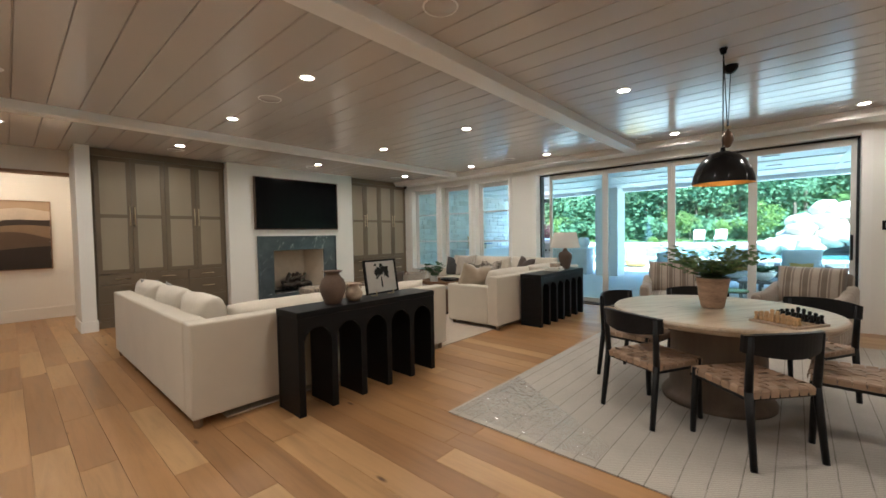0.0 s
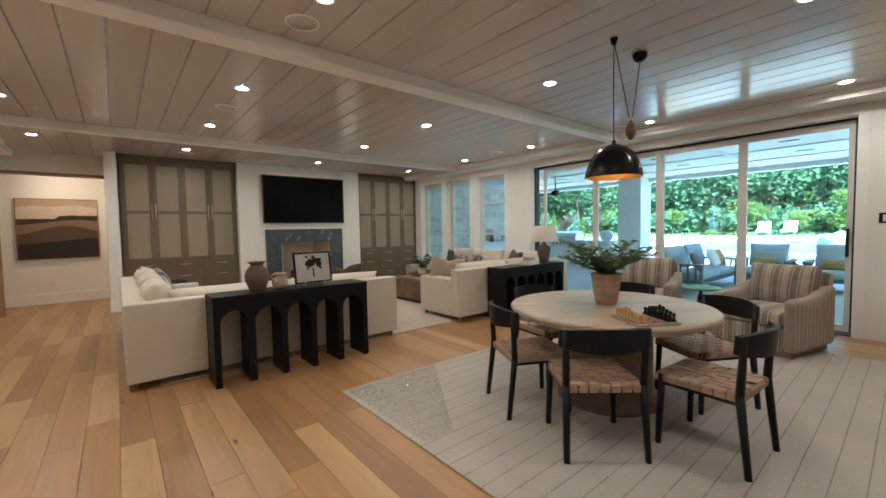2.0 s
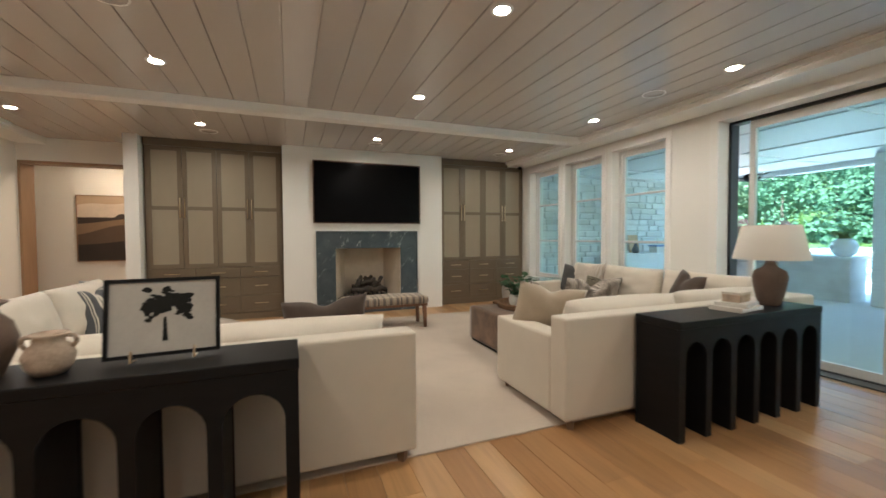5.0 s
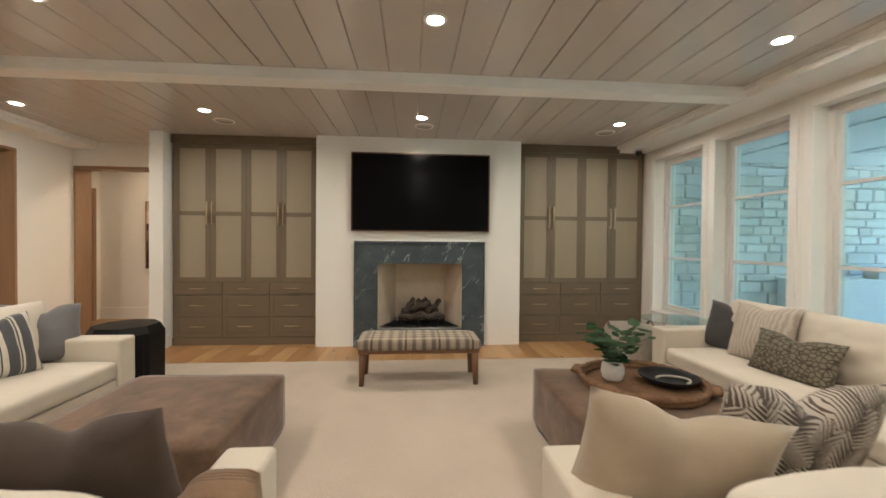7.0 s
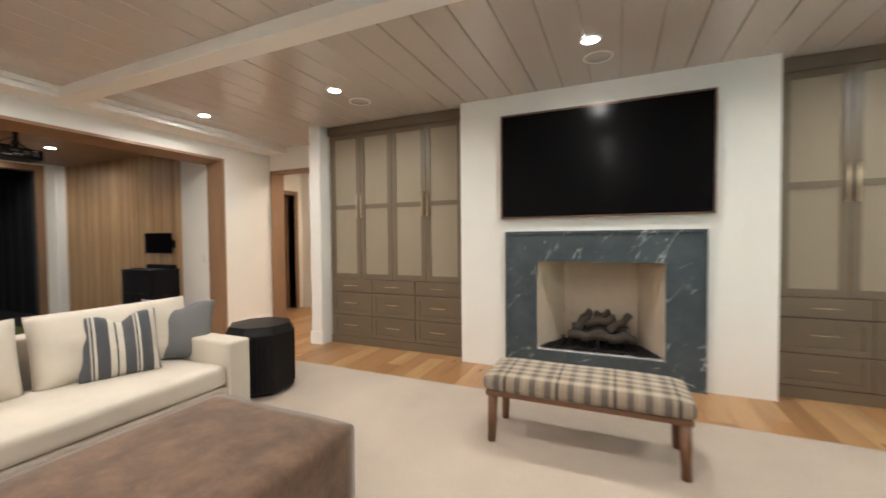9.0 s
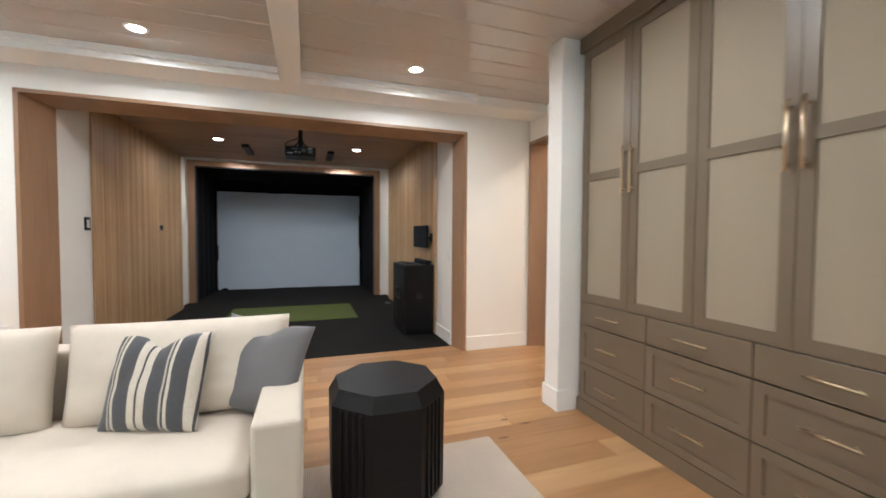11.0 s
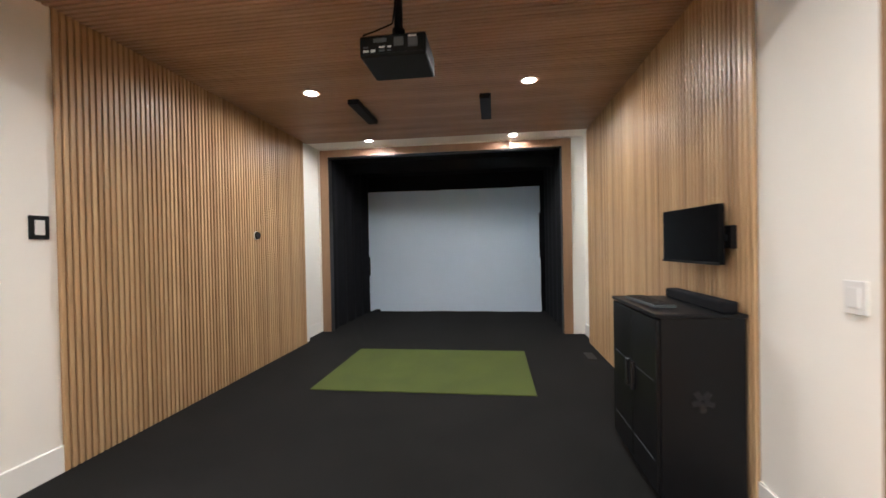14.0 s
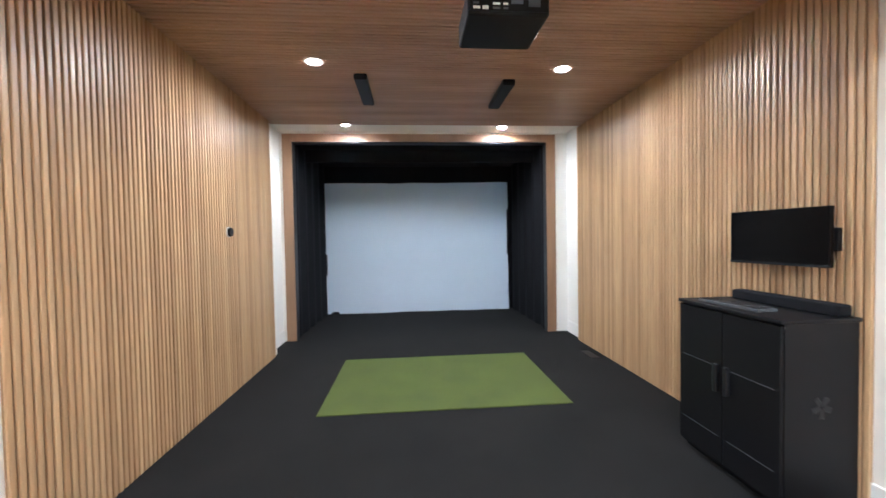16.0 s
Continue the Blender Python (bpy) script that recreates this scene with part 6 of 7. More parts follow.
# ---- golf room things ----
gc = thing("storage_cabinet", -1.47, 8.11, 0.006, "black two-door storage cabinet on the carpet", "cabinet")
part("body", rbox(0, 0.02, 0.03, 0.70, 0.41, 0.94, 0.004), M["black_plastic"], gc)
part("top", rbox(-0.008, -0.006, 0.925, 0.708, 0.415, 0.945, 0.004), M["black_plastic"], gc)
part("plinth", rbox(0.02, 0.04, 0.0, 0.68, 0.39, 0.03), M["black_plastic"], gc)
for a, b, hx in ((0.004, 0.348, 0.315), (0.352, 0.696, 0.392)):
    d = part("door", rbox(a, 0.0, 0.05, b, 0.018, 0.915, 0.003), M["black_plastic"], gc)
    part("handle", rbox(hx - 0.013, -0.026, 0.46, hx + 0.013, 0.001, 0.62, 0.006), M["frame_black"], d, "black pull handle")
    # thin paler grey strips: the glint along the door grooves put into colour
    for z in (0.20, 0.60):
        part("groove", rbox(a + 0.03, -0.002, z, b - 0.03, 0.002, z + 0.003), M["grey_plastic"], d)
em = bmesh.new()
for i in range(5):
    a = 2 * math.pi * i / 5
    t = rbox(0.008, -0.014, -0.002, 0.055, 0.014, 0.002, 0.002, 1)
    join(em, t, Matrix.Translation((0.702, 0.21, 0.52)) @ pose(0, 0, 0, 0, 90, 0) @ pose(0, 0, 0, 0, 0, math.degrees(a)))
part("vent_rosette", em, M["frame_black"], gc, "black moulded rosette")
mo = thing("monitor", -1.125, 8.44, 1.185, "black flat monitor on a wall arm", "monitor", turn=4)
part("panel", rbox(-0.28, -0.018, 0.0, 0.28, 0.012, 0.31, 0.004), M["screen_black"], mo)
part("lower_bezel", rbox(-0.282, -0.021, -0.002, 0.282, -0.017, 0.012, 0.001, 1), M["black_plastic"], mo)
part("wall_arm", rbox(0.14, 0.012, 0.12, 0.24, 0.06, 0.155, 0.004), M["black_plastic"], mo)
part("wall_plate", rbox(0.215, 0.05, 0.08, 0.265, 0.085, 0.20, 0.004), M["black_plastic"], mo)
kb = thing("keyboard", -1.16, 8.22, 0.951, "grey keyboard on the black cabinet", "keyboard", turn=3)
part("body", rbox(-0.20, -0.06, 0.0, 0.20, 0.06, 0.016, 0.004), M["grey_plastic"], kb)
for i in range(13):
    for j in range(4):
        part("key", rbox(-0.19 + i * 0.0293, -0.05 + j * 0.026, 0.016, -0.166 + i * 0.0293, -0.028 + j * 0.026, 0.021, 0.001, 1), M["black_plastic"], kb)
sb_ = thing("soundbar", -1.11, 8.455, 0.951, "long black soundbar on the black cabinet", "speaker")
part("body", rbox(-0.30, -0.04, 0.0, 0.33, 0.04, 0.06, 0.012, 3), M["black_cloth"], sb_)
pj = thing("projector", -0.89, 6.817, 2.309, "black ceiling-mounted projector on a pole", "projector")
part("body", rbox(-0.155, -0.178, 0.0, 0.155, 0.178, 0.112, 0.012, 3), M["black_plastic"], pj)
part("rear_panel", rbox(0.154, -0.168, 0.014, 0.158, 0.168, 0.10), M["black_plastic"], pj, "black connector panel")
for y0, y1, z0, z1, mt_ in ((-0.155, -0.125, 0.022, 0.032, "white_plastic"), (-0.155, -0.13, 0.042, 0.05, "grey_plastic"), (-0.115, -0.09, 0.020, 0.034, "white_plastic"), (-0.07, -0.04, 0.022, 0.03, "grey_plastic"), (-0.07, -0.04, 0.040, 0.048, "white_plastic"), (-0.025, -0.005, 0.022, 0.03, "grey_plastic"), (-0.025, -0.005, 0.040, 0.048, "white_plastic"), (-0.10, -0.03, 0.07, 0.09, "grey_plastic"), (0.01, 0.06, 0.045, 0.09, "grey_plastic")):
    part("socket", rbox(0.157, y0, z0, 0.161, y1, z1), M[mt_], pj)
part("label_plate", rbox(0.157, 0.085, 0.035, 0.161, 0.135, 0.085), M["grey_plastic"], pj, "grey maker's plate")
part("label_plate", rbox(0.157, 0.085, 0.088, 0.161, 0.13, 0.096), M["white_plastic"], pj, "white sticker")
part("mount_bracket", rbox(-0.09, -0.10, 0.112, 0.09, 0.10, 0.128, 0.004), M["black_plastic"], pj)
for sy in (-0.085, 0.085):
    part("bracket_arm", rod((0.06, sy, 0.12), (0.0, sy * 0.25, 0.19), 0.008, n=8), M["black_plastic"], pj)
part("pole", cyl(0, 0, 0.125, 0.43, 0.024), M["black_plastic"], pj, smooth=True)
part("collar", cyl(0, 0, 0.18, 0.215, 0.036, r=0.004), M["black_plastic"], pj)
part("ceiling_plate", rbox(-0.07, -0.07, 0.425, 0.07, 0.07, 0.4405, 0.004), M["black_plastic"], pj)
bm = bmesh.new()
pts = [Vector((0.10, -0.17, 0.10)), Vector((0.09, -0.175, 0.15)), Vector((0.05, -0.12, 0.19)), Vector((0.02, -0.03, 0.24)), Vector((0.02, 0.0, 0.43))]
for p, q in zip(pts, pts[1:]):
    rod(p, q, 0.005, n=6, bm=bm)
part("cable", bm, M["black_plastic"], pj)
cw = thing("ceiling_camera", -0.80, 6.70, GC, "small white camera beside the projector pole", "camera")
part("body", rod((0, 0, -0.02), (0.08, -0.05, -0.05), 0.032, n=16), M["white_plastic"], cw, smooth=True)
part("mount", cyl(0, 0, -0.03, 0.0, 0.04), M["white_plastic"], cw)
for k, (x, y, a) in enumerate(((-2.75, 5.99, 0), (-2.82, 7.27, 0))):
    s = thing("launch_monitor_bar", x, y, GC, "flat black sensor bar under the slatted ceiling", "sensor", turn=a, group="ceiling sensors")
    part("body", rbox(-0.33, -0.055, -0.05, 0.33, 0.055, 0.0, 0.01), M["black_plastic"], s)
tm = thing("thermostat", -2.68, GY0 + 0.035, 1.452, "small round black thermostat on the slats", "thermostat")
bm = rod((0, 0, 0), (0, 0.022, 0), 0.042, 0.038, 24)
part("body", bm, M["black_plastic"], tm)
part("backplate", rod((0, -0.006, 0), (0, 0.002, 0), 0.046, n=24), M["white_plastic"], tm)
fv = thing("floor_register", -3.38, 8.40, 0.006, "small black floor air register in the carpet", "vent")
part("plate", rbox(-0.14, -0.05, 0, 0.14, 0.05, 0.006, 0.002, 1), M["black_plastic"], fv)

# open hall door and tape
hd = structure("door_1", rbox(-1.38, 10.64, 0.01, -0.74, 10.68, 2.24, 0.003), M["casing"], "oak hall door standing open into the dark room", "door")
part("door_handle", rod((-1.30, 10.64, 1.0), (-1.30, 10.58, 1.0), 0.022, n=16), M["black_plastic"], hd, "black door knob")
structure("floor_tape", rbox(-0.74, 9.98, 0.001, -0.70, 10.66, 0.004), surface("blue_tape", (0.05, 0.17, 0.45), 0.6), "strip of blue masking tape at the doorway", "tape")

# ---- outside: ground, patio, planting ----
M["paver"] = surface("pale_concrete", (0.50, 0.49, 0.47), 0.8, var=0.12, big=0.7, fine=40, bmp=0.25, dist=0.004)
M["roof_white"] = surface("patio_ceiling_paint", (0.84, 0.84, 0.83), 0.5, var=0.03, big=0.6)
M["brick_white"] = surface("white_painted_brick", (0.82, 0.82, 0.81), 0.8, var=0.06, big=3, fine=60, bmp=0.4, dist=0.004)
M["grass"] = surface("lawn", (0.07, 0.13, 0.035), 0.95, var=0.3, big=0.3, fine=12, bmp=0.6, dist=0.02)
M["steel"] = surface("brushed_steel", (0.55, 0.55, 0.55), 0.3, 1.0, var=0.08)
M["water"] = surface("pool_water", (0.12, 0.32, 0.36), 0.08, var=0.15, big=1.2, fine=9, bmp=0.25, dist=0.01)
M["rock"] = surface("pale_boulder", (0.50, 0.44, 0.37), 0.9, var=0.25, big=1.4, fine=16, bmp=0.7, dist=0.03)
M["out_blue"] = surface("blue_grey_outdoor_cloth", (0.42, 0.48, 0.53), 0.9, var=0.08, fine=200, bmp=0.3)
M["out_frame"] = surface("dark_teak_grey", (0.16, 0.16, 0.16), 0.6, var=0.2)
M["out_gold"] = surface("ochre_cloth", (0.42, 0.28, 0.09), 0.9, var=0.1)
M["out_white"] = surface("white_outdoor_cloth", (0.72, 0.71, 0.68), 0.9, var=0.05)
M["bark"] = surface("bark", (0.12, 0.09, 0.065), 0.9, var=0.3, big=6, bmp=0.8, dist=0.02)
M["forest"] = leafy("woodland_leaves", (0.105, 0.195, 0.115), (0.15, 0.26, 0.155), 0.7, 0.5)
M["lime"] = leafy("light_leaves", (0.12, 0.20, 0.05), (0.19, 0.27, 0.09), 0.7)
M["blue_needle"] = leafy("blue_needles", (0.12, 0.20, 0.22), (0.22, 0.31, 0.33), 0.7)
M["purple"] = leafy("purple_leaves", (0.06, 0.03, 0.036), (0.095, 0.05, 0.055), 0.7)

bm = bmesh.new()
nx, ny = 70, 80
gr = []
for i in range(nx + 1):
    row = []
    for j in range(ny + 1):
        x = 8.75 + (i / nx) ** 2.0 * 900
        y = (j / ny - 0.5) * 2 * (140 + (i / nx) ** 2 * 700)
        h = -0.06
        if x > 46:
            h += 16 * (1 - math.exp(-((x - 46) / 34) ** 2)) * (1 + 0.25 * noise.noise((x * 0.03, y * 0.03, 0)))
        row.append(bm.verts.new((x, y, h)))
    gr.append(row)
for i in range(nx):
    for j in range(ny):
        bm.faces.new((gr[i][j], gr[i + 1][j], gr[i + 1][j + 1], gr[i][j + 1]))
structure("ground", bm, M["grass"], "mown lawn rising to a wooded hill", "lawn", smooth=True)
structure("patio", rbox(8.75, -9, -0.10, 19.6, 11, -0.02), M["paver"], "pale concrete patio and pool deck", "patio")
structure("pool_deck_far", rbox(26.2, -9, -0.05, 34.2, 14, 0.60, 0.01), M["paver"], "pale deck on the far side of the pool", "patio")
po = structure("pool", rbox(19.6, -9, -0.10, 26.2, 12, 0.22), M["water"], "raised swimming pool with clear water", "pool")
part("pool_wall", rbox(19.4, -9, -0.10, 19.62, 12, 0.26, 0.01), M["brick_white"], po, "pale pool wall")
rnd = random.Random(8)
tile = rbox(-0.02, -0.24, -0.06, 0.0, 0.24, 0.06, 0.008, 1)
tile_me = bpy.data.meshes.new("stone_tile")
tile.to_mesh(tile_me)
tile.free()
M["pool_stone"] = wood("pool_stone", [(0.20, 0.25, 0.27), (0.34, 0.38, 0.38), (0.27, 0.32, 0.33), (0.42, 0.44, 0.43)], 1, 0.6, 0.3, 0.2)
tile_me.materials.append(M["pool_stone"])
for k in range(2):
    for i in range(28):
        o = bpy.data.objects.new("stone_tile", tile_me)
        scene.collection.objects.link(o)
        o.parent = po
        o.location = (19.4, -5.5 + i * 0.5 + 0.25 * (k % 2), 0.03 + k * 0.13)
for k in range(2):
    for i in range(40):
        o = bpy.data.objects.new("stone_tile", tile_me)
        scene.collection.objects.link(o)
        o.parent = po
        o.location = (26.198, -6.5 + i * 0.5 + 0.25 * (k % 2), 0.34 + k * 0.13)
part("coping", rbox(19.30, -9, 0.26, 19.75, 12, 0.32, 0.012), M["roof_white"], po, "white stone coping")

# patio roof with battens
pr_ = structure("patio_roof", rbox(8.76, -9.0, 2.84, 14.75, 10.4, 3.05), M["roof_white"], "white boarded patio roof", "roof")
part("fascia", rbox(14.55, -9.0, 2.72, 14.80, 10.4, 3.10, 0.01), M["roof_white"], pr_)
for y in (-6.6, -4.4, -2.2, 0.0, 2.2, 4.4, 6.6, 8.8):
    part("batten", rbox(8.76, y - 0.03, 2.822, 14.55, y + 0.03, 2.842), M["roof_white"], pr_)
for x in (10.2, 11.7, 13.2):
    part("batten", rbox(x - 0.03, -9, 2.821, x + 0.03, 10.4, 2.841), M["roof_white"], pr_)
for x, y in ((11.0, 1.1), (11.0, 3.3), (12.5, -1.1), (12.5, 1.1), (12.5, 3.3), (11.0, -1.1)):
    part("soffit_vent", rbox(x - 0.05, y - 0.14, 2.832, x + 0.05, y + 0.14, 2.843), M["grey_plastic"], pr_, "dark slot vent")

def brick_column(x0, y0, x1, y1):
    c = thing("brick_column", (x0 + x1) / 2, (y0 + y1) / 2, -0.02, "white painted brick column carrying the patio roof", "column")
    hx, hy = (x1 - x0) / 2, (y1 - y0) / 2
    part("core", rbox(-hx + 0.012, -hy + 0.012, 0, hx - 0.012, hy - 0.012, 2.85), M["brick_white"], c)
    z = 0.0
    k = 0
    while z < 2.74:
        part("brick_course", rbox(-hx + 0.002 * (k % 2), -hy, z + 0.004, hx, hy, z + 0.066, 0.004, 1), M["brick_white"], c)
        z += 0.074
        k += 1


brick_column(14.0, 4.97, 14.7, 5.68)
brick_column(14.0, -4.6, 14.7, -3.9)

# stone wall closing the patio, piece by piece
M["stone"] = wood("pale_split_stone", [(0.68, 0.68, 0.66), (0.78, 0.77, 0.74), (0.72, 0.73, 0.73), (0.80, 0.78, 0.75), (0.64, 0.65, 0.65)], 0, 0.9, 0.35, 0.3)
sw = structure("stone_wall", rbox(8.76, 9.66, -0.1, 15.2, 9.9, 2.84), M["brick_white"], "pale split-stone wall closing the patio", "wall")
meshes = {}
rnd = random.Random(21)
z = -0.02
count = 0
while z < 2.80:
    h = rnd.choice((0.11, 0.15, 0.19, 0.23))
    h = min(h, 2.84 - z)
    x = 8.78
    while x < 15.1:
        L = rnd.choice((0.24, 0.32, 0.42, 0.55))
        L = min(L, 15.2 - x)
        key = (round(L, 3), round(h, 3), rnd.randrange(2))
        if key not in meshes:
            t = rbox(-L / 2 + 0.007, -0.05, 0.007, L / 2 - 0.007, 0.0, h - 0.007, min(0.018, h * 0.15), 1)
            for v in t.verts:
                v.co += Vector((rnd.uniform(-0.007, 0.007), rnd.uniform(-0.014, 0.0) if v.co.y < -0.02 else 0, rnd.uniform(-0.006, 0.006)))
            me = bpy.data.meshes.new("stone")
            t.to_mesh(me)
            t.free()
            me.materials.append(M["stone"])
            meshes[key] = me
        if count < 330:
            o = bpy.data.objects.new("stone", meshes[key])
            scene.collection.objects.link(o)
            o.parent = sw
            o.location = (x + L / 2, 9.665, z)
            count += 1
        x += L
    z += h

# outdoor kitchen
ok = thing("outdoor_kitchen", 14.35, 7.5, -0.02, "stone outdoor kitchen counter with a white top", "counter")
part("body", rbox(-0.30, -1.5, 0, 0.30, 1.5, 0.86), M["stone"], ok)
part("worktop", rbox(-0.34, -1.54, 0.86, 0.34, 1.54, 0.91, 0.006), M["roof_white"], ok)
gl = thing("grill", 14.28, 7.65, 0.89, "stainless steel built-in barbecue grill, lid closed", "grill")
bm = prism([(-0.28, 0.02), (-0.28, 0.16), (-0.20, 0.28), (0.0, 0.33), (0.22, 0.28), (0.27, 0.10), (0.27, 0.02)], "y", -0.48, 0.48)
part("lid", bm, M["steel"], gl)
part("front_panel", rbox(-0.33, -0.48, -0.20, -0.27, 0.48, 0.02, 0.006), M["steel"], gl)
part("lid_handle", rod((-0.31, -0.38, 0.15), (-0.31, 0.38, 0.15), 0.014), M["steel"], gl)
for i in range(6):
    part("knob", rod((-0.33, -0.36 + i * 0.145, -0.09), (-0.36, -0.36 + i * 0.145, -0.09), 0.028, n=14), M["black_plastic"], gl)
pt = thing("ball_planter", 14.3, 6.2, 0.89, "round white planter with a green shrub on the counter", "planter")
part("pot", lathe([(0.0, 0.0), (0.10, 0.0), (0.19, 0.08), (0.22, 0.19), (0.17, 0.31), (0.11, 0.36), (0.10, 0.34), (0.0, 0.3)], 32), M["roof_white"], pt, smooth=True)
sb, lb = spray(16, 0.26, 0.34, 0.09, 6, seed=31, droop=0.3, pointed=True)
for b in (sb, lb):
    bmesh.ops.translate(b, vec=(0, 0, 0.33), verts=b.verts)
part("stems", sb, M["stem"], pt)
part("leaves", lb, M["lime"], pt)
c2 = thing("side_counter", 12.6, 9.30, -0.02, "pale outdoor side counter along the stone wall", "counter")
part("body", rbox(-1.3, -0.28, 0, 1.3, 0.28, 0.86), M["roof_white"], c2)
part("worktop", rbox(-1.34, -0.32, 0.86, 1.34, 0.30, 0.91, 0.006), M["roof_white"], c2)
cb = thing("cutting_board", 12.2, 9.42, 0.89, "pale wooden board leaning on the stone wall", "board")
cb.matrix_world = pose(12.2, 9.46, 0.895, -10, 0, 0)
part("board", rbox(-0.17, -0.02, 0, 0.17, 0.0, 0.46, 0.01), M["chess_w"], cb)
gv = thing("grey_vase", 12.0, 9.24, 0.89, "small dark vase on the outdoor counter", "vase")
part("body", lathe([(0.0, 0.0), (0.06, 0.0), (0.09, 0.08), (0.05, 0.17), (0.03, 0.24), (0.035, 0.25), (0.0, 0.2)], 20), M["out_frame"], gv, smooth=True)
wb = thing("cooler_box", 12.75, 9.2, 0.89, "small white and blue box on the outdoor counter", "box")
part("body", rbox(-0.2, -0.12, 0, 0.2, 0.12, 0.16, 0.01), M["out_white"], wb)
part("lid", rbox(-0.205, -0.125, 0.161, 0.205, 0.125, 0.20, 0.01), surface("blue_lid", (0.12, 0.25, 0.5), 0.5), wb)

# patio fan
fan = thing("ceiling_fan", 11.54, 6.3, 2.28, "black ceiling fan at rest under the patio roof", "fan")
part("motor", lathe([(0.0, 0.0), (0.09, 0.01), (0.13, 0.06), (0.12, 0.12), (0.05, 0.15), (0.0, 0.15)], 24), M["black_plastic"], fan, smooth=True)
part("downrod", cyl(0, 0, 0.15, 0.56, 0.014), M["black_plastic"], fan)
for i in range(5):
    t = rbox(0.10, -0.06, 0.05, 0.68, 0.06, 0.058, 0.003, 1)
    bmesh.ops.transform(t, matrix=pose(0, 0, 0, 0, 0, 72 * i + 10) @ pose(0, 0, 0, 10, 0, 0), verts=t.verts)
    part("blade", t, M["black_plastic"], fan)


# outdoor seating
def outdoor_seat(x, y, turn, width, seats, label):
    s = thing("outdoor_sofa" if seats > 1 else "outdoor_chair", x, y, -0.02, label, "outdoor seating", turn=turn, group="patio seating")
    hw = width / 2
    part("seat_frame", rbox(-hw, -0.40, 0.20, hw, 0.40, 0.27, 0.01), M["out_frame"], s)
    for sx in (-1, 1):
        part("arm", rbox(sx * hw - 0.05, -0.42, 0.56, sx * hw + 0.05, 0.40, 0.60, 0.012), M["out_frame"], s)
        for yy in (-0.38, 0.36):
            part("leg", rbox(sx * hw - 0.03, yy - 0.03, 0, sx * hw + 0.03, yy + 0.03, 0.57, 0.006), M["out_frame"], s)
        for k in range(5):
            part("side_slat", rbox(sx * hw - 0.008, -0.28 + k * 0.14 - 0.02, 0.27, sx * hw + 0.008, -0.28 + k * 0.14 + 0.02, 0.56), M["out_frame"], s)
    w = (width - 0.12) / seats
    for i in range(seats):
        a = -hw + 0.06 + i * w
        part("seat_cushion", soft_box(a + 0.01, -0.40, 0.272, a + w - 0.01, 0.22, 0.43, 0.05, 0.02, 8, seed=i), M["out_blue"], s, smooth=True)
        t = cushion(w - 0.02, 0.52, 0.2, 0.3, seed=i)
        bmesh.ops.transform(t, matrix=Matrix.Translation((a + w / 2, 0.30, 0.68)) @ pose(0, 0, 0, -12, 0, 0), verts=t.verts)
        part("back_cushion", t, M["out_blue"], s, smooth=True)
    return s


outdoor_seat(11.82, 2.70, 0, 2.35, 2, "grey outdoor sofa with blue-grey cushions on the patio")
outdoor_seat(12.9, 1.75, 90 + 180, 0.85, 1, "grey outdoor chair with a blue-grey cushion")
outdoor_seat(12.9, 0.62, 270, 0.85, 1, "grey outdoor chair with a blue-grey cushion")
outdoor_seat(12.4, -1.3, 250, 0.85, 1, "grey outdoor chair with a blue-grey cushion")
pillow(12.3, 2.50, 0.42, 0.46, 0.44, M["out_white"], "pale striped outdoor pillow on the sofa", 0, 24, 0, 0.15, 0.05, 31)
pillow(12.65, 2.53, 0.42, 0.44, 0.42, M["out_gold"], "ochre outdoor pillow on the sofa", -15, 24, 0, 0.15, 0.05, 32)
pillow(11.2, 2.50, 0.42, 0.44, 0.42, M["p_grey"], "grey outdoor pillow on the sofa", 10, 24, 0, 0.15, 0.05, 33)
for y in (1.75, 0.62):
    pillow(12.72, y, 0.42, 0.42, 0.24, M["out_gold"], "ochre lumbar pillow on the patio chair", -90, 22, 0, 0.13, 0.05, 34)
ot = thing("outdoor_coffee_table", 11.3, 1.2, -0.02, "low grey outdoor coffee table", "table")
part("top", rbox(-0.5, -0.4, 0.34, 0.5, 0.4, 0.39, 0.01), M["out_frame"], ot)
for sx in (-0.44, 0.44):
    for sy in (-0.34, 0.34):
        part("leg", rbox(sx - 0.03, sy - 0.03, 0, sx + 0.03, sy + 0.03, 0.34), M["out_frame"], ot)
op = thing("bowl_planter", 11.15, 1.22, 0.37, "white bowl of green leaves on the patio table", "planter")
part("pot", lathe([(0.0, 0.0), (0.1, 0.0), (0.2, 0.08), (0.24, 0.17), (0.22, 0.17), (0.0, 0.14)], 28), M["roof_white"], op, smooth=True)
sb, lb = spray(16, 0.30, 0.16, 0.11, 5, seed=41, droop=0.5, pointed=True)
for b in (sb, lb):
    bmesh.ops.translate(b, vec=(0, 0, 0.14), verts=b.verts)
part("leaves", lb, M["forest"], op)
part("stems", sb, M["stem"], op)
od = thing("drum_stool", 10.36, 2.78, -0.02, "dark woven outdoor drum stool", "stool")
part("body", lathe([(0.0, 0.0), (0.17, 0.0), (0.21, 0.08), (0.19, 0.2), (0.22, 0.4), (0.23, 0.44), (0.0, 0.45)], 28), M["out_frame"], od, smooth=True)


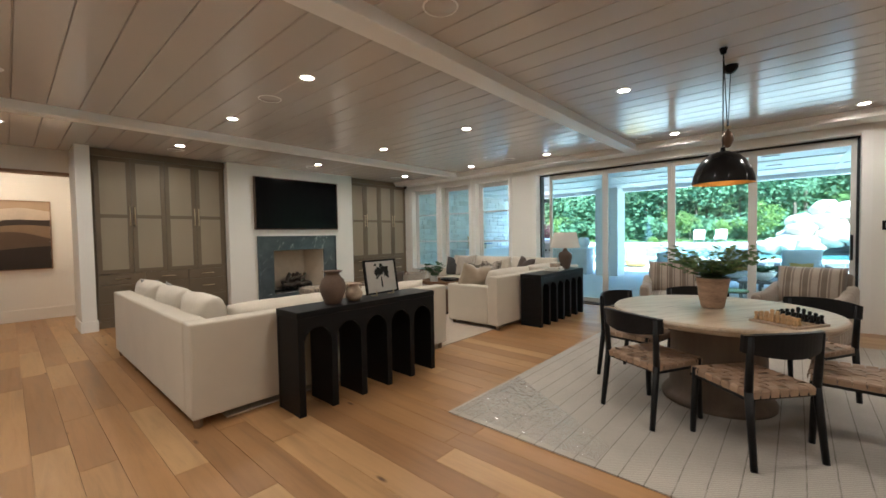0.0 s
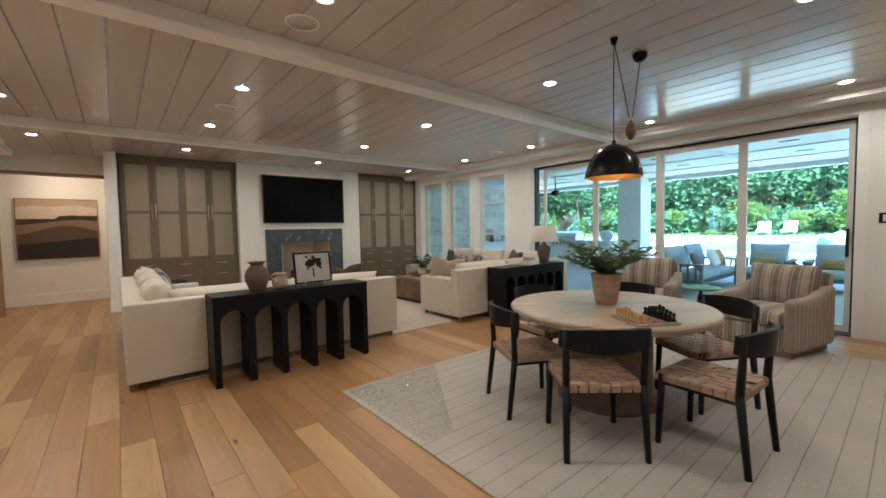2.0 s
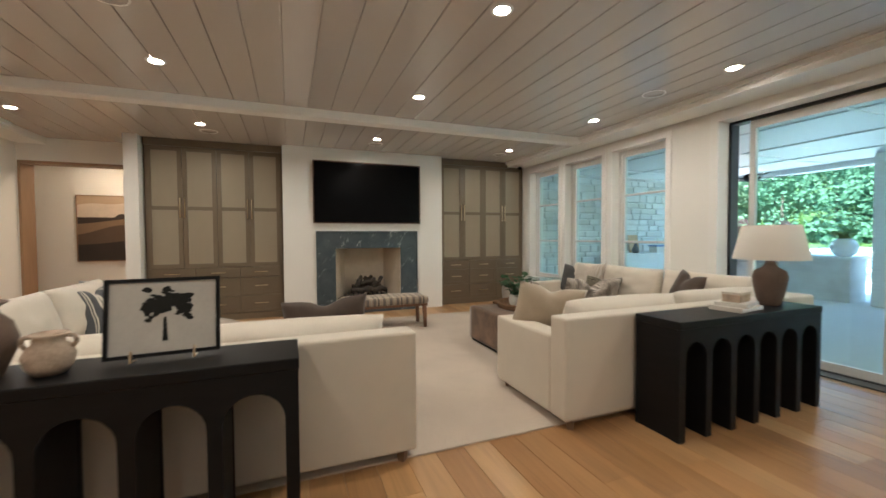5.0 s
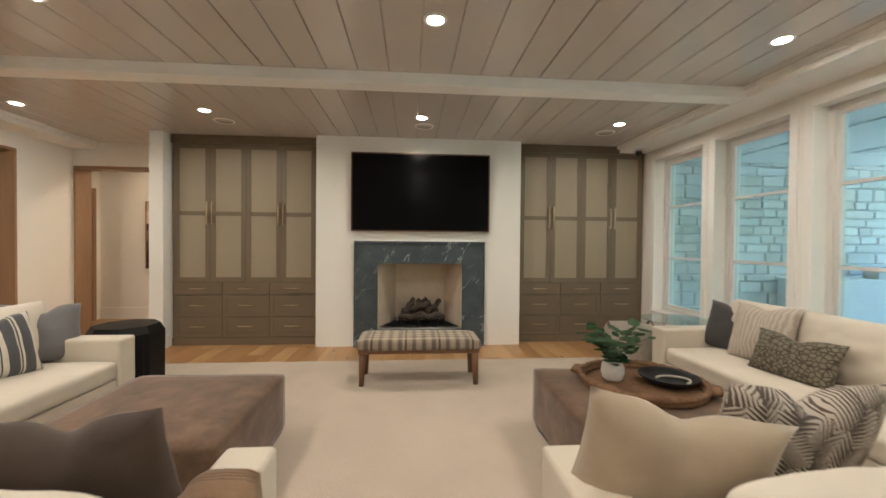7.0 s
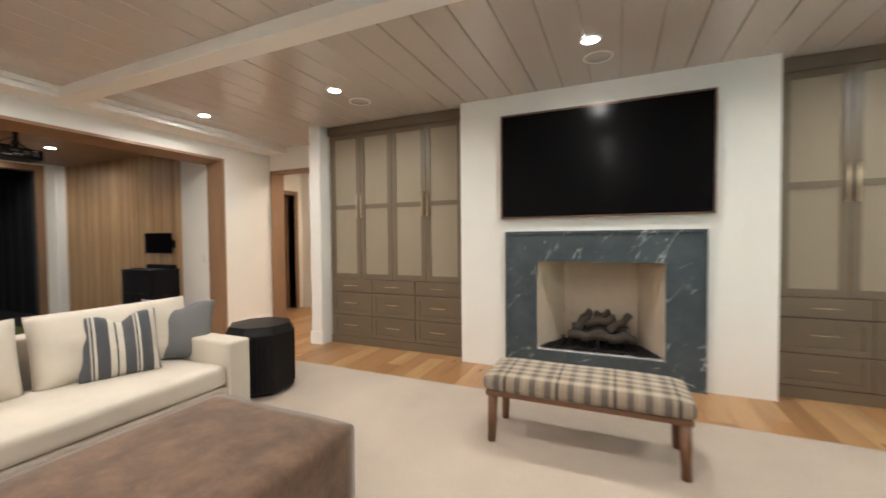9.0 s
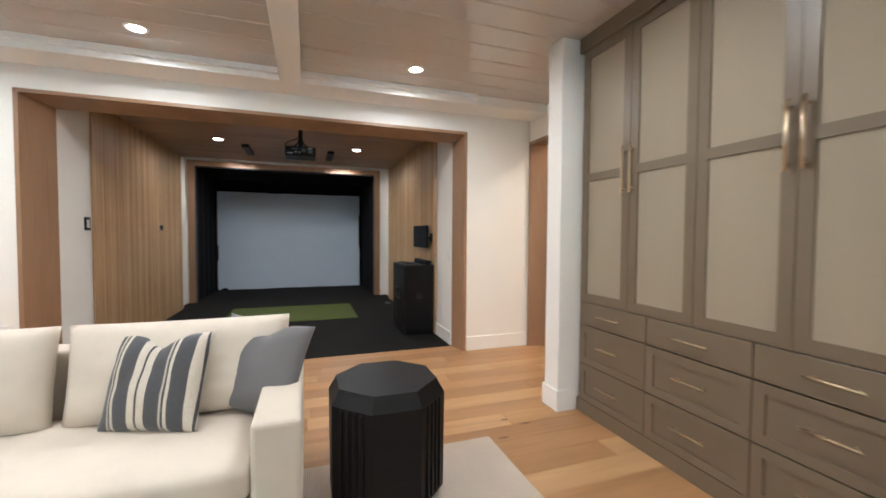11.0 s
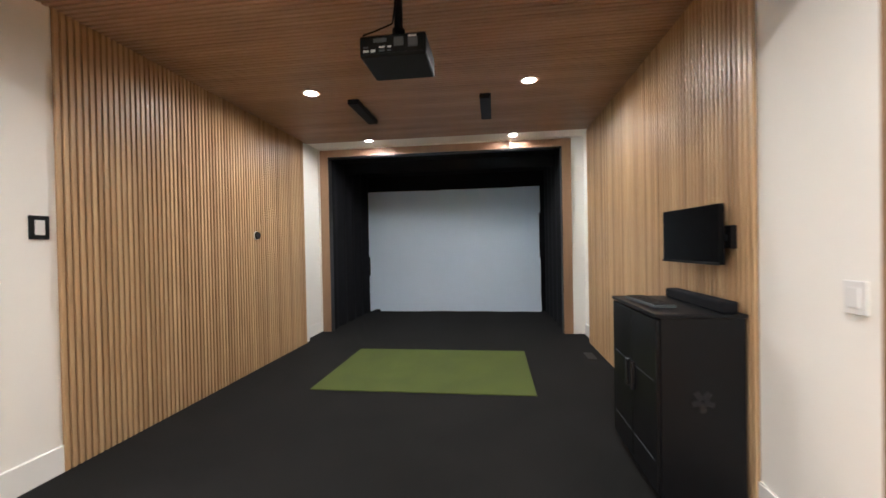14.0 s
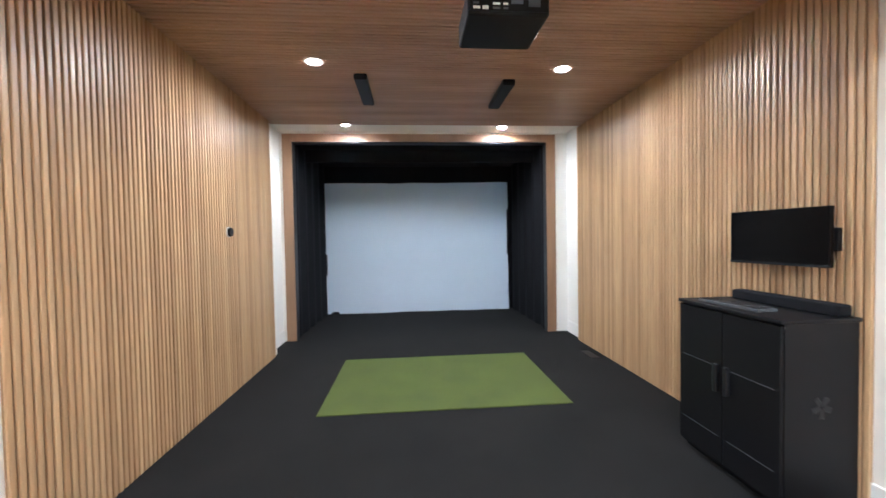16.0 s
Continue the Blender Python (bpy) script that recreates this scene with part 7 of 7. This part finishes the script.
def lounger(x, y, z, turn):
    l = thing("sun_lounger", x, y, z, "white cushioned sun lounger by the pool", "sun lounger", turn=turn, group="pool loungers")
    part("bed", rbox(-0.9, -0.32, 0.26, 0.5, 0.32, 0.40, 0.03, 3), M["out_white"], l)
    t = rbox(-0.02, -0.32, -0.06, 0.75, 0.32, 0.06, 0.03, 3)
    bmesh.ops.transform(t, matrix=Matrix.Translation((0.5, 0, 0.36)) @ pose(0, 0, 0, 0, -42, 0), verts=t.verts)
    part("backrest", t, M["out_white"], l)
    for sx in (-0.8, 0.6):
        for sy in (-0.28, 0.28):
            part("leg", rbox(sx - 0.03, sy - 0.03, 0, sx + 0.03, sy + 0.03, 0.27), M["out_frame"], l)


lounger(32.5, 5.65, 0.60, 8)
lounger(32.5, 4.45, 0.60, 4)
oc = thing("ochre_lounge_chair", 18.2, 5.6, -0.02, "low ochre lounge seat standing in the sun", "lounge chair", turn=200)
part("seat", soft_box(-0.5, -0.4, 0.05, 0.4, 0.4, 0.32, 0.08, 0.03, 8), M["out_gold"], oc, smooth=True)
t = soft_box(-0.08, -0.38, 0.0, 0.08, 0.38, 0.55, 0.07, 0, 8)
bmesh.ops.transform(t, matrix=Matrix.Translation((-0.42, 0, 0.25)) @ pose(0, 0, 0, 0, -20, 0), verts=t.verts)
part("backrest", t, M["out_gold"], oc, smooth=True)

# boulders of the waterfall
ROCKS = [(25.2, 1.7, 0.5, 0.55), (25.6, 1.0, 0.55, 0.7), (25.3, 0.3, 0.5, 0.65), (25.9, 0.5, 1.2, 0.65), (26.2, -0.2, 1.5, 0.75), (25.5, -0.4, 0.9, 0.6), (26.4, -0.9, 2.0, 0.7), (25.7, -1.1, 1.0, 0.8), (26.8, -0.3, 2.2, 0.6), (26.3, 0.9, 0.9, 0.6), (25.4, -1.7, 0.6, 0.75), (26.5, -1.7, 1.6, 0.9), (26.9, 0.4, 1.6, 0.7)]
rk = thing("rock_waterfall", 25.8, 0.0, 0.2, "heap of pale boulders forming a pool waterfall", "rocks")
for i, (x, y, z, r) in enumerate(ROCKS):
    bm = bmesh.new()
    bmesh.ops.create_icosphere(bm, subdivisions=3, radius=r)
    for v in bm.verts:
        d = v.co.normalized()
        v.co *= 0.95 + 0.38 * noise.noise(d * 1.5 + Vector((i * 7, 0, 0))) + 0.14 * noise.noise(d * 4 + Vector((0, i * 3, 0)))
        v.co.z *= 0.72
    bmesh.ops.translate(bm, vec=(x - 25.8, y, z - 0.1), verts=bm.verts)
    part("boulder", bm, M["rock"], rk, smooth=True)


# trees
def leaf_mesh(name, centres, sizes, mat, parent=None, squash=0.7):
    """Many small folded leaf clumps, one at each centre."""
    n = len(centres)
    rng = np.random.default_rng(n)
    face = rng.normal(size=(n, 3)) * 0.55 + np.array([-0.6, -0.3, 0.75])     # leaves turn towards the light
    face /= np.linalg.norm(face, axis=1)[:, None]
    u = rng.normal(size=(n, 3))
    u -= (u * face).sum(1)[:, None] * face
    u /= np.linalg.norm(u, axis=1)[:, None]
    w = np.cross(face, u)
    s = np.asarray(sizes)[:, None]
    c = np.asarray(centres)
    nrm = np.cross(u, w)
    V = np.stack([c - u * s, c + w * s * squash + nrm * s * 0.2, c + u * s, c - w * s * squash + nrm * s * 0.2], 1).reshape(-1, 3)
    F = np.arange(4 * n).reshape(n, 4)
    me = bpy.data.meshes.new(name)
    me.from_pydata(V.tolist(), [], F.tolist())
    me.materials.append(mat)
    ob = new(name, me)
    ob.parent = parent
    return ob


def crown_points(rng, n, cx, cy, cz, rx, rz, lobes=7):
    pts = []
    cent = rng.normal(size=(lobes, 3)) * np.array([0.45, 0.45, 0.4])
    for k in range(n):
        c = cent[k % lobes]
        d = rng.normal(size=3)
        d /= np.linalg.norm(d)
        r = 0.55 * rng.uniform(0.55, 1.0)
        p = c + d * r
        pts.append((cx + p[0] * rx, cy + p[1] * rx, cz + p[2] * rz))
    return pts


def tree(x, y, z, height, width, mat, label, seed, conical=False, name="tree", n=900):
    rng = np.random.default_rng(seed)
    t = thing(name, x, y, z, label, "tree", group="garden trees")
    bm = rod((0, 0, 0), (0, 0, height * 0.75), 0.03 * height * 0.5, 0.012 * height * 0.5, 8)
    if not conical:
        for k in range(6):
            a = k * 1.1
            rod((0, 0, height * (0.35 + 0.06 * k)), (math.cos(a) * width * 0.35, math.sin(a) * width * 0.35, height * (0.55 + 0.07 * k)), 0.018 * height * 0.4, 0.006, 6, bm)
    part("trunk", bm, M["bark"], t)
    if conical:
        pts = []
        for k in range(n):
            u = rng.uniform(0, 1) ** 0.7
            r = width / 2 * u * rng.uniform(0.45, 1.05) * (0.8 + 0.2 * math.sin(u * 40))
            a = rng.uniform(0, 2 * math.pi)
            pts.append((r * math.cos(a), r * math.sin(a), height * (1 - u) * 0.95 + 0.05 * height))
        leaf_mesh("crown", pts, rng.uniform(0.05, 0.11, n) * height * 0.35, mat, t, 0.4)
    else:
        leaf_mesh("crown", crown_points(rng, n, 0, 0, height * 0.66, width * 0.55, height * 0.36), rng.uniform(0.06, 0.13, n) * width * 0.55, mat, t)
    return t


LIGHT_TREE = "young light green garden tree with a thin trunk"
tree(49.0, 16.3, 0.0, 3.4, 1.9, M["lime"], LIGHT_TREE, 1, n=520)
tree(46.0, 9.5, 0.0, 3.6, 1.9, M["lime"], LIGHT_TREE, 2, n=520)
tree(46.5, 8.6, 0.0, 3.4, 1.7, M["lime"], LIGHT_TREE, 12, n=460)
tree(46.0, 6.0, 0.0, 3.0, 1.9, M["lime"], LIGHT_TREE, 3, n=460)
tree(44.0, 3.2, 0.0, 3.6, 2.4, M["lime"], "young green garden tree", 4, n=700)
tree(50.0, 13.3, 0.2, 2.6, 1.3, M["blue_needle"], "blue spruce standing on the lawn", 5, True)
tree(38.0, 24.5, 0.0, 3.0, 1.4, M["lime"], "slim yellow-green conifer in the garden bed", 6, True)
tree(39.0, 23.7, 0.0, 2.6, 1.5, M["purple"], "small purple-leaved ornamental garden tree", 9, n=500)
tree(38.5, 22.3, 0.0, 2.6, 1.2, M["blue_needle"], "blue-green conifer in the garden bed", 8, True)
tree(38.0, 21.2, 0.0, 2.6, 1.0, M["lime"], "slim yellow-green conifer in the garden bed", 7, True)
tree(39.0, 20.2, 0.0, 2.7, 1.6, M["purple"], "small purple-leaved ornamental garden tree", 10, n=500)
tree(38.0, 18.7, 0.0, 3.0, 1.3, M["lime"], "slim yellow-green conifer in the garden bed", 11, True)
for k in range(10):
    y = -3 + k * 1.7
    rng = np.random.default_rng(60 + k)
    s = thing("shrub", 35.4 + 0.4 * math.sin(k * 2), y + 3.5, -0.06, "low rounded green garden shrub", "shrub", group="garden shrubs")
    leaf_mesh("leaves", crown_points(rng, 260, 0, 0, 0.45, 0.75, 0.5, 4), rng.uniform(0.08, 0.14, 260), M["lime" if k % 3 else "forest"], s)

rng = np.random.default_rng(5)
pts, sz = [], []
trunk = bmesh.new()
for k in range(430):
    x = 54 + rng.uniform(0, 1) ** 1.1 * 60
    y = rng.uniform(-55, 85)
    gz = 16 * (1 - math.exp(-((x - 46) / 34) ** 2)) - 0.3
    h = rng.uniform(7, 12)
    r = rng.uniform(2.6, 4.2)
    n = 900
    pts += crown_points(rng, n, x, y, gz + h * 0.6, r * 1.1, h * 0.5, 8)
    sz += list(rng.uniform(0.15, 0.33, n))
    if x < 62:
        rod((x, y, gz - 0.5), (x, y, gz + h * 0.5), 0.22, 0.12, 6, trunk)
for k in range(240):
    y = -55 + 140 * k / 240 + rng.uniform(-0.4, 0.4)
    n = 90
    pts += crown_points(rng, n, 51.5 + rng.uniform(0, 3), y, 0.9 + rng.uniform(0, 0.8), 1.3, 1.7, 5)
    sz += list(rng.uniform(0.16, 0.34, n))
wd = leaf_mesh("woodland", pts, sz, M["forest"])
tagged(wd, "dense green deciduous wood on the hillside", "woodland", kind="stuff")
tk = mesh_object("woodland_trunks", trunk, M["bark"])
tk.parent = wd

# ---- slats of the golf room walls ----
def shared(name, mesh, parent, m):
    ob = bpy.data.objects.new(name, mesh)
    scene.collection.objects.link(ob)
    ob.parent = parent
    ob.matrix_local = m
    return ob


bm = rbox(-0.0135, 0.0, 0.0, 0.0135, 0.014, GC, 0.003, 1)
slat_mesh = bpy.data.meshes.new("slat")
bm.to_mesh(slat_mesh)
bm.free()
slat_mesh.materials.append(M["slat"])
for y, s, nm in ((GY0 + 0.003, 1, "slat_panel_left"), (GY1 - 0.003, -1, "slat_panel_right")):
    end = -3.80 if s > 0 else -4.02
    back = structure(nm, rbox(end, min(y, y + s * 0.006), 0.006, GX_S, max(y, y + s * 0.006), GC), M["slat_back"], "oak slat panel covering the golf room wall", "slat wall")
    x = GX_S - 0.0135
    while x > end:
        shared("slat", slat_mesh, back, pose(x, y + s * 0.006, 0.006, 0, 0, 0 if s > 0 else 180))
        x -= 0.041

# ---- oak floor boards ----
PW = 0.185
rnd = random.Random(11)
floor = structure("floor", rbox(-0.15, -4.1, -0.02, 8.6, 10.85, -0.012), M["oak_far"], "wide natural oak floor boards with knots", "floor")
plank_meshes = {}
joined = bmesh.new()


def plank_mesh(length):
    if length not in plank_meshes:
        bm = rbox(-PW / 2 + 0.0007, -length / 2 + 0.0007, -0.012, PW / 2 - 0.0007, length / 2 - 0.0007, 0.0, 0.0016, 1)
        me = bpy.data.meshes.new("plank")
        bm.to_mesh(me)
        bm.free()
        me.materials.append(M["oak"])
        plank_meshes[length] = me
    return plank_meshes[length]


def seen(x, y):
    """Stretches of the plan that lie open beside the walk."""
    return (0.1 < x < 3.2 and -1.2 < y < 3.9) or (0.1 < x < 1.8 and y > 3.5) or (1.7 < x < 8.4 and 7.9 < y < 9) or (3.0 < x < 8.4 and 2.7 < y < 4.1) or (-0.2 < x < 3.2 and 7.0 < y < 10.8)


count = 0
x = -0.15 + PW / 2
while x < 8.6:
    y = -4.1 - rnd.uniform(0, 1.2)
    while y < 10.85:
        L = rnd.choice((1.0, 1.3, 1.6, 1.9, 2.2))
        a, b = max(-4.1, y), min(10.85, y + L)
        y += L
        if b - a < 0.05:
            continue
        if seen(x, (a + b) / 2) and count < 300 and abs((b - a) - L) < 1e-6:
            shared("plank", plank_mesh(L), floor, pose(x, (a + b) / 2, 0))
            count += 1
        else:
            rbox(x - PW / 2 + 0.0007, a + 0.0007, -0.012, x + PW / 2 - 0.0007, b - 0.0007, 0.0, bm=joined)
    x += PW
j = part("planks_joined", joined, M["oak_far"], floor)
tagged(j, kind="stuff")
hf = rbox(-0.72, 9.6, -0.02, -0.152, 10.85, 0.0)
structure("floor_hall", hf, M["oak_far"], "oak floor boards in the hall", "floor")
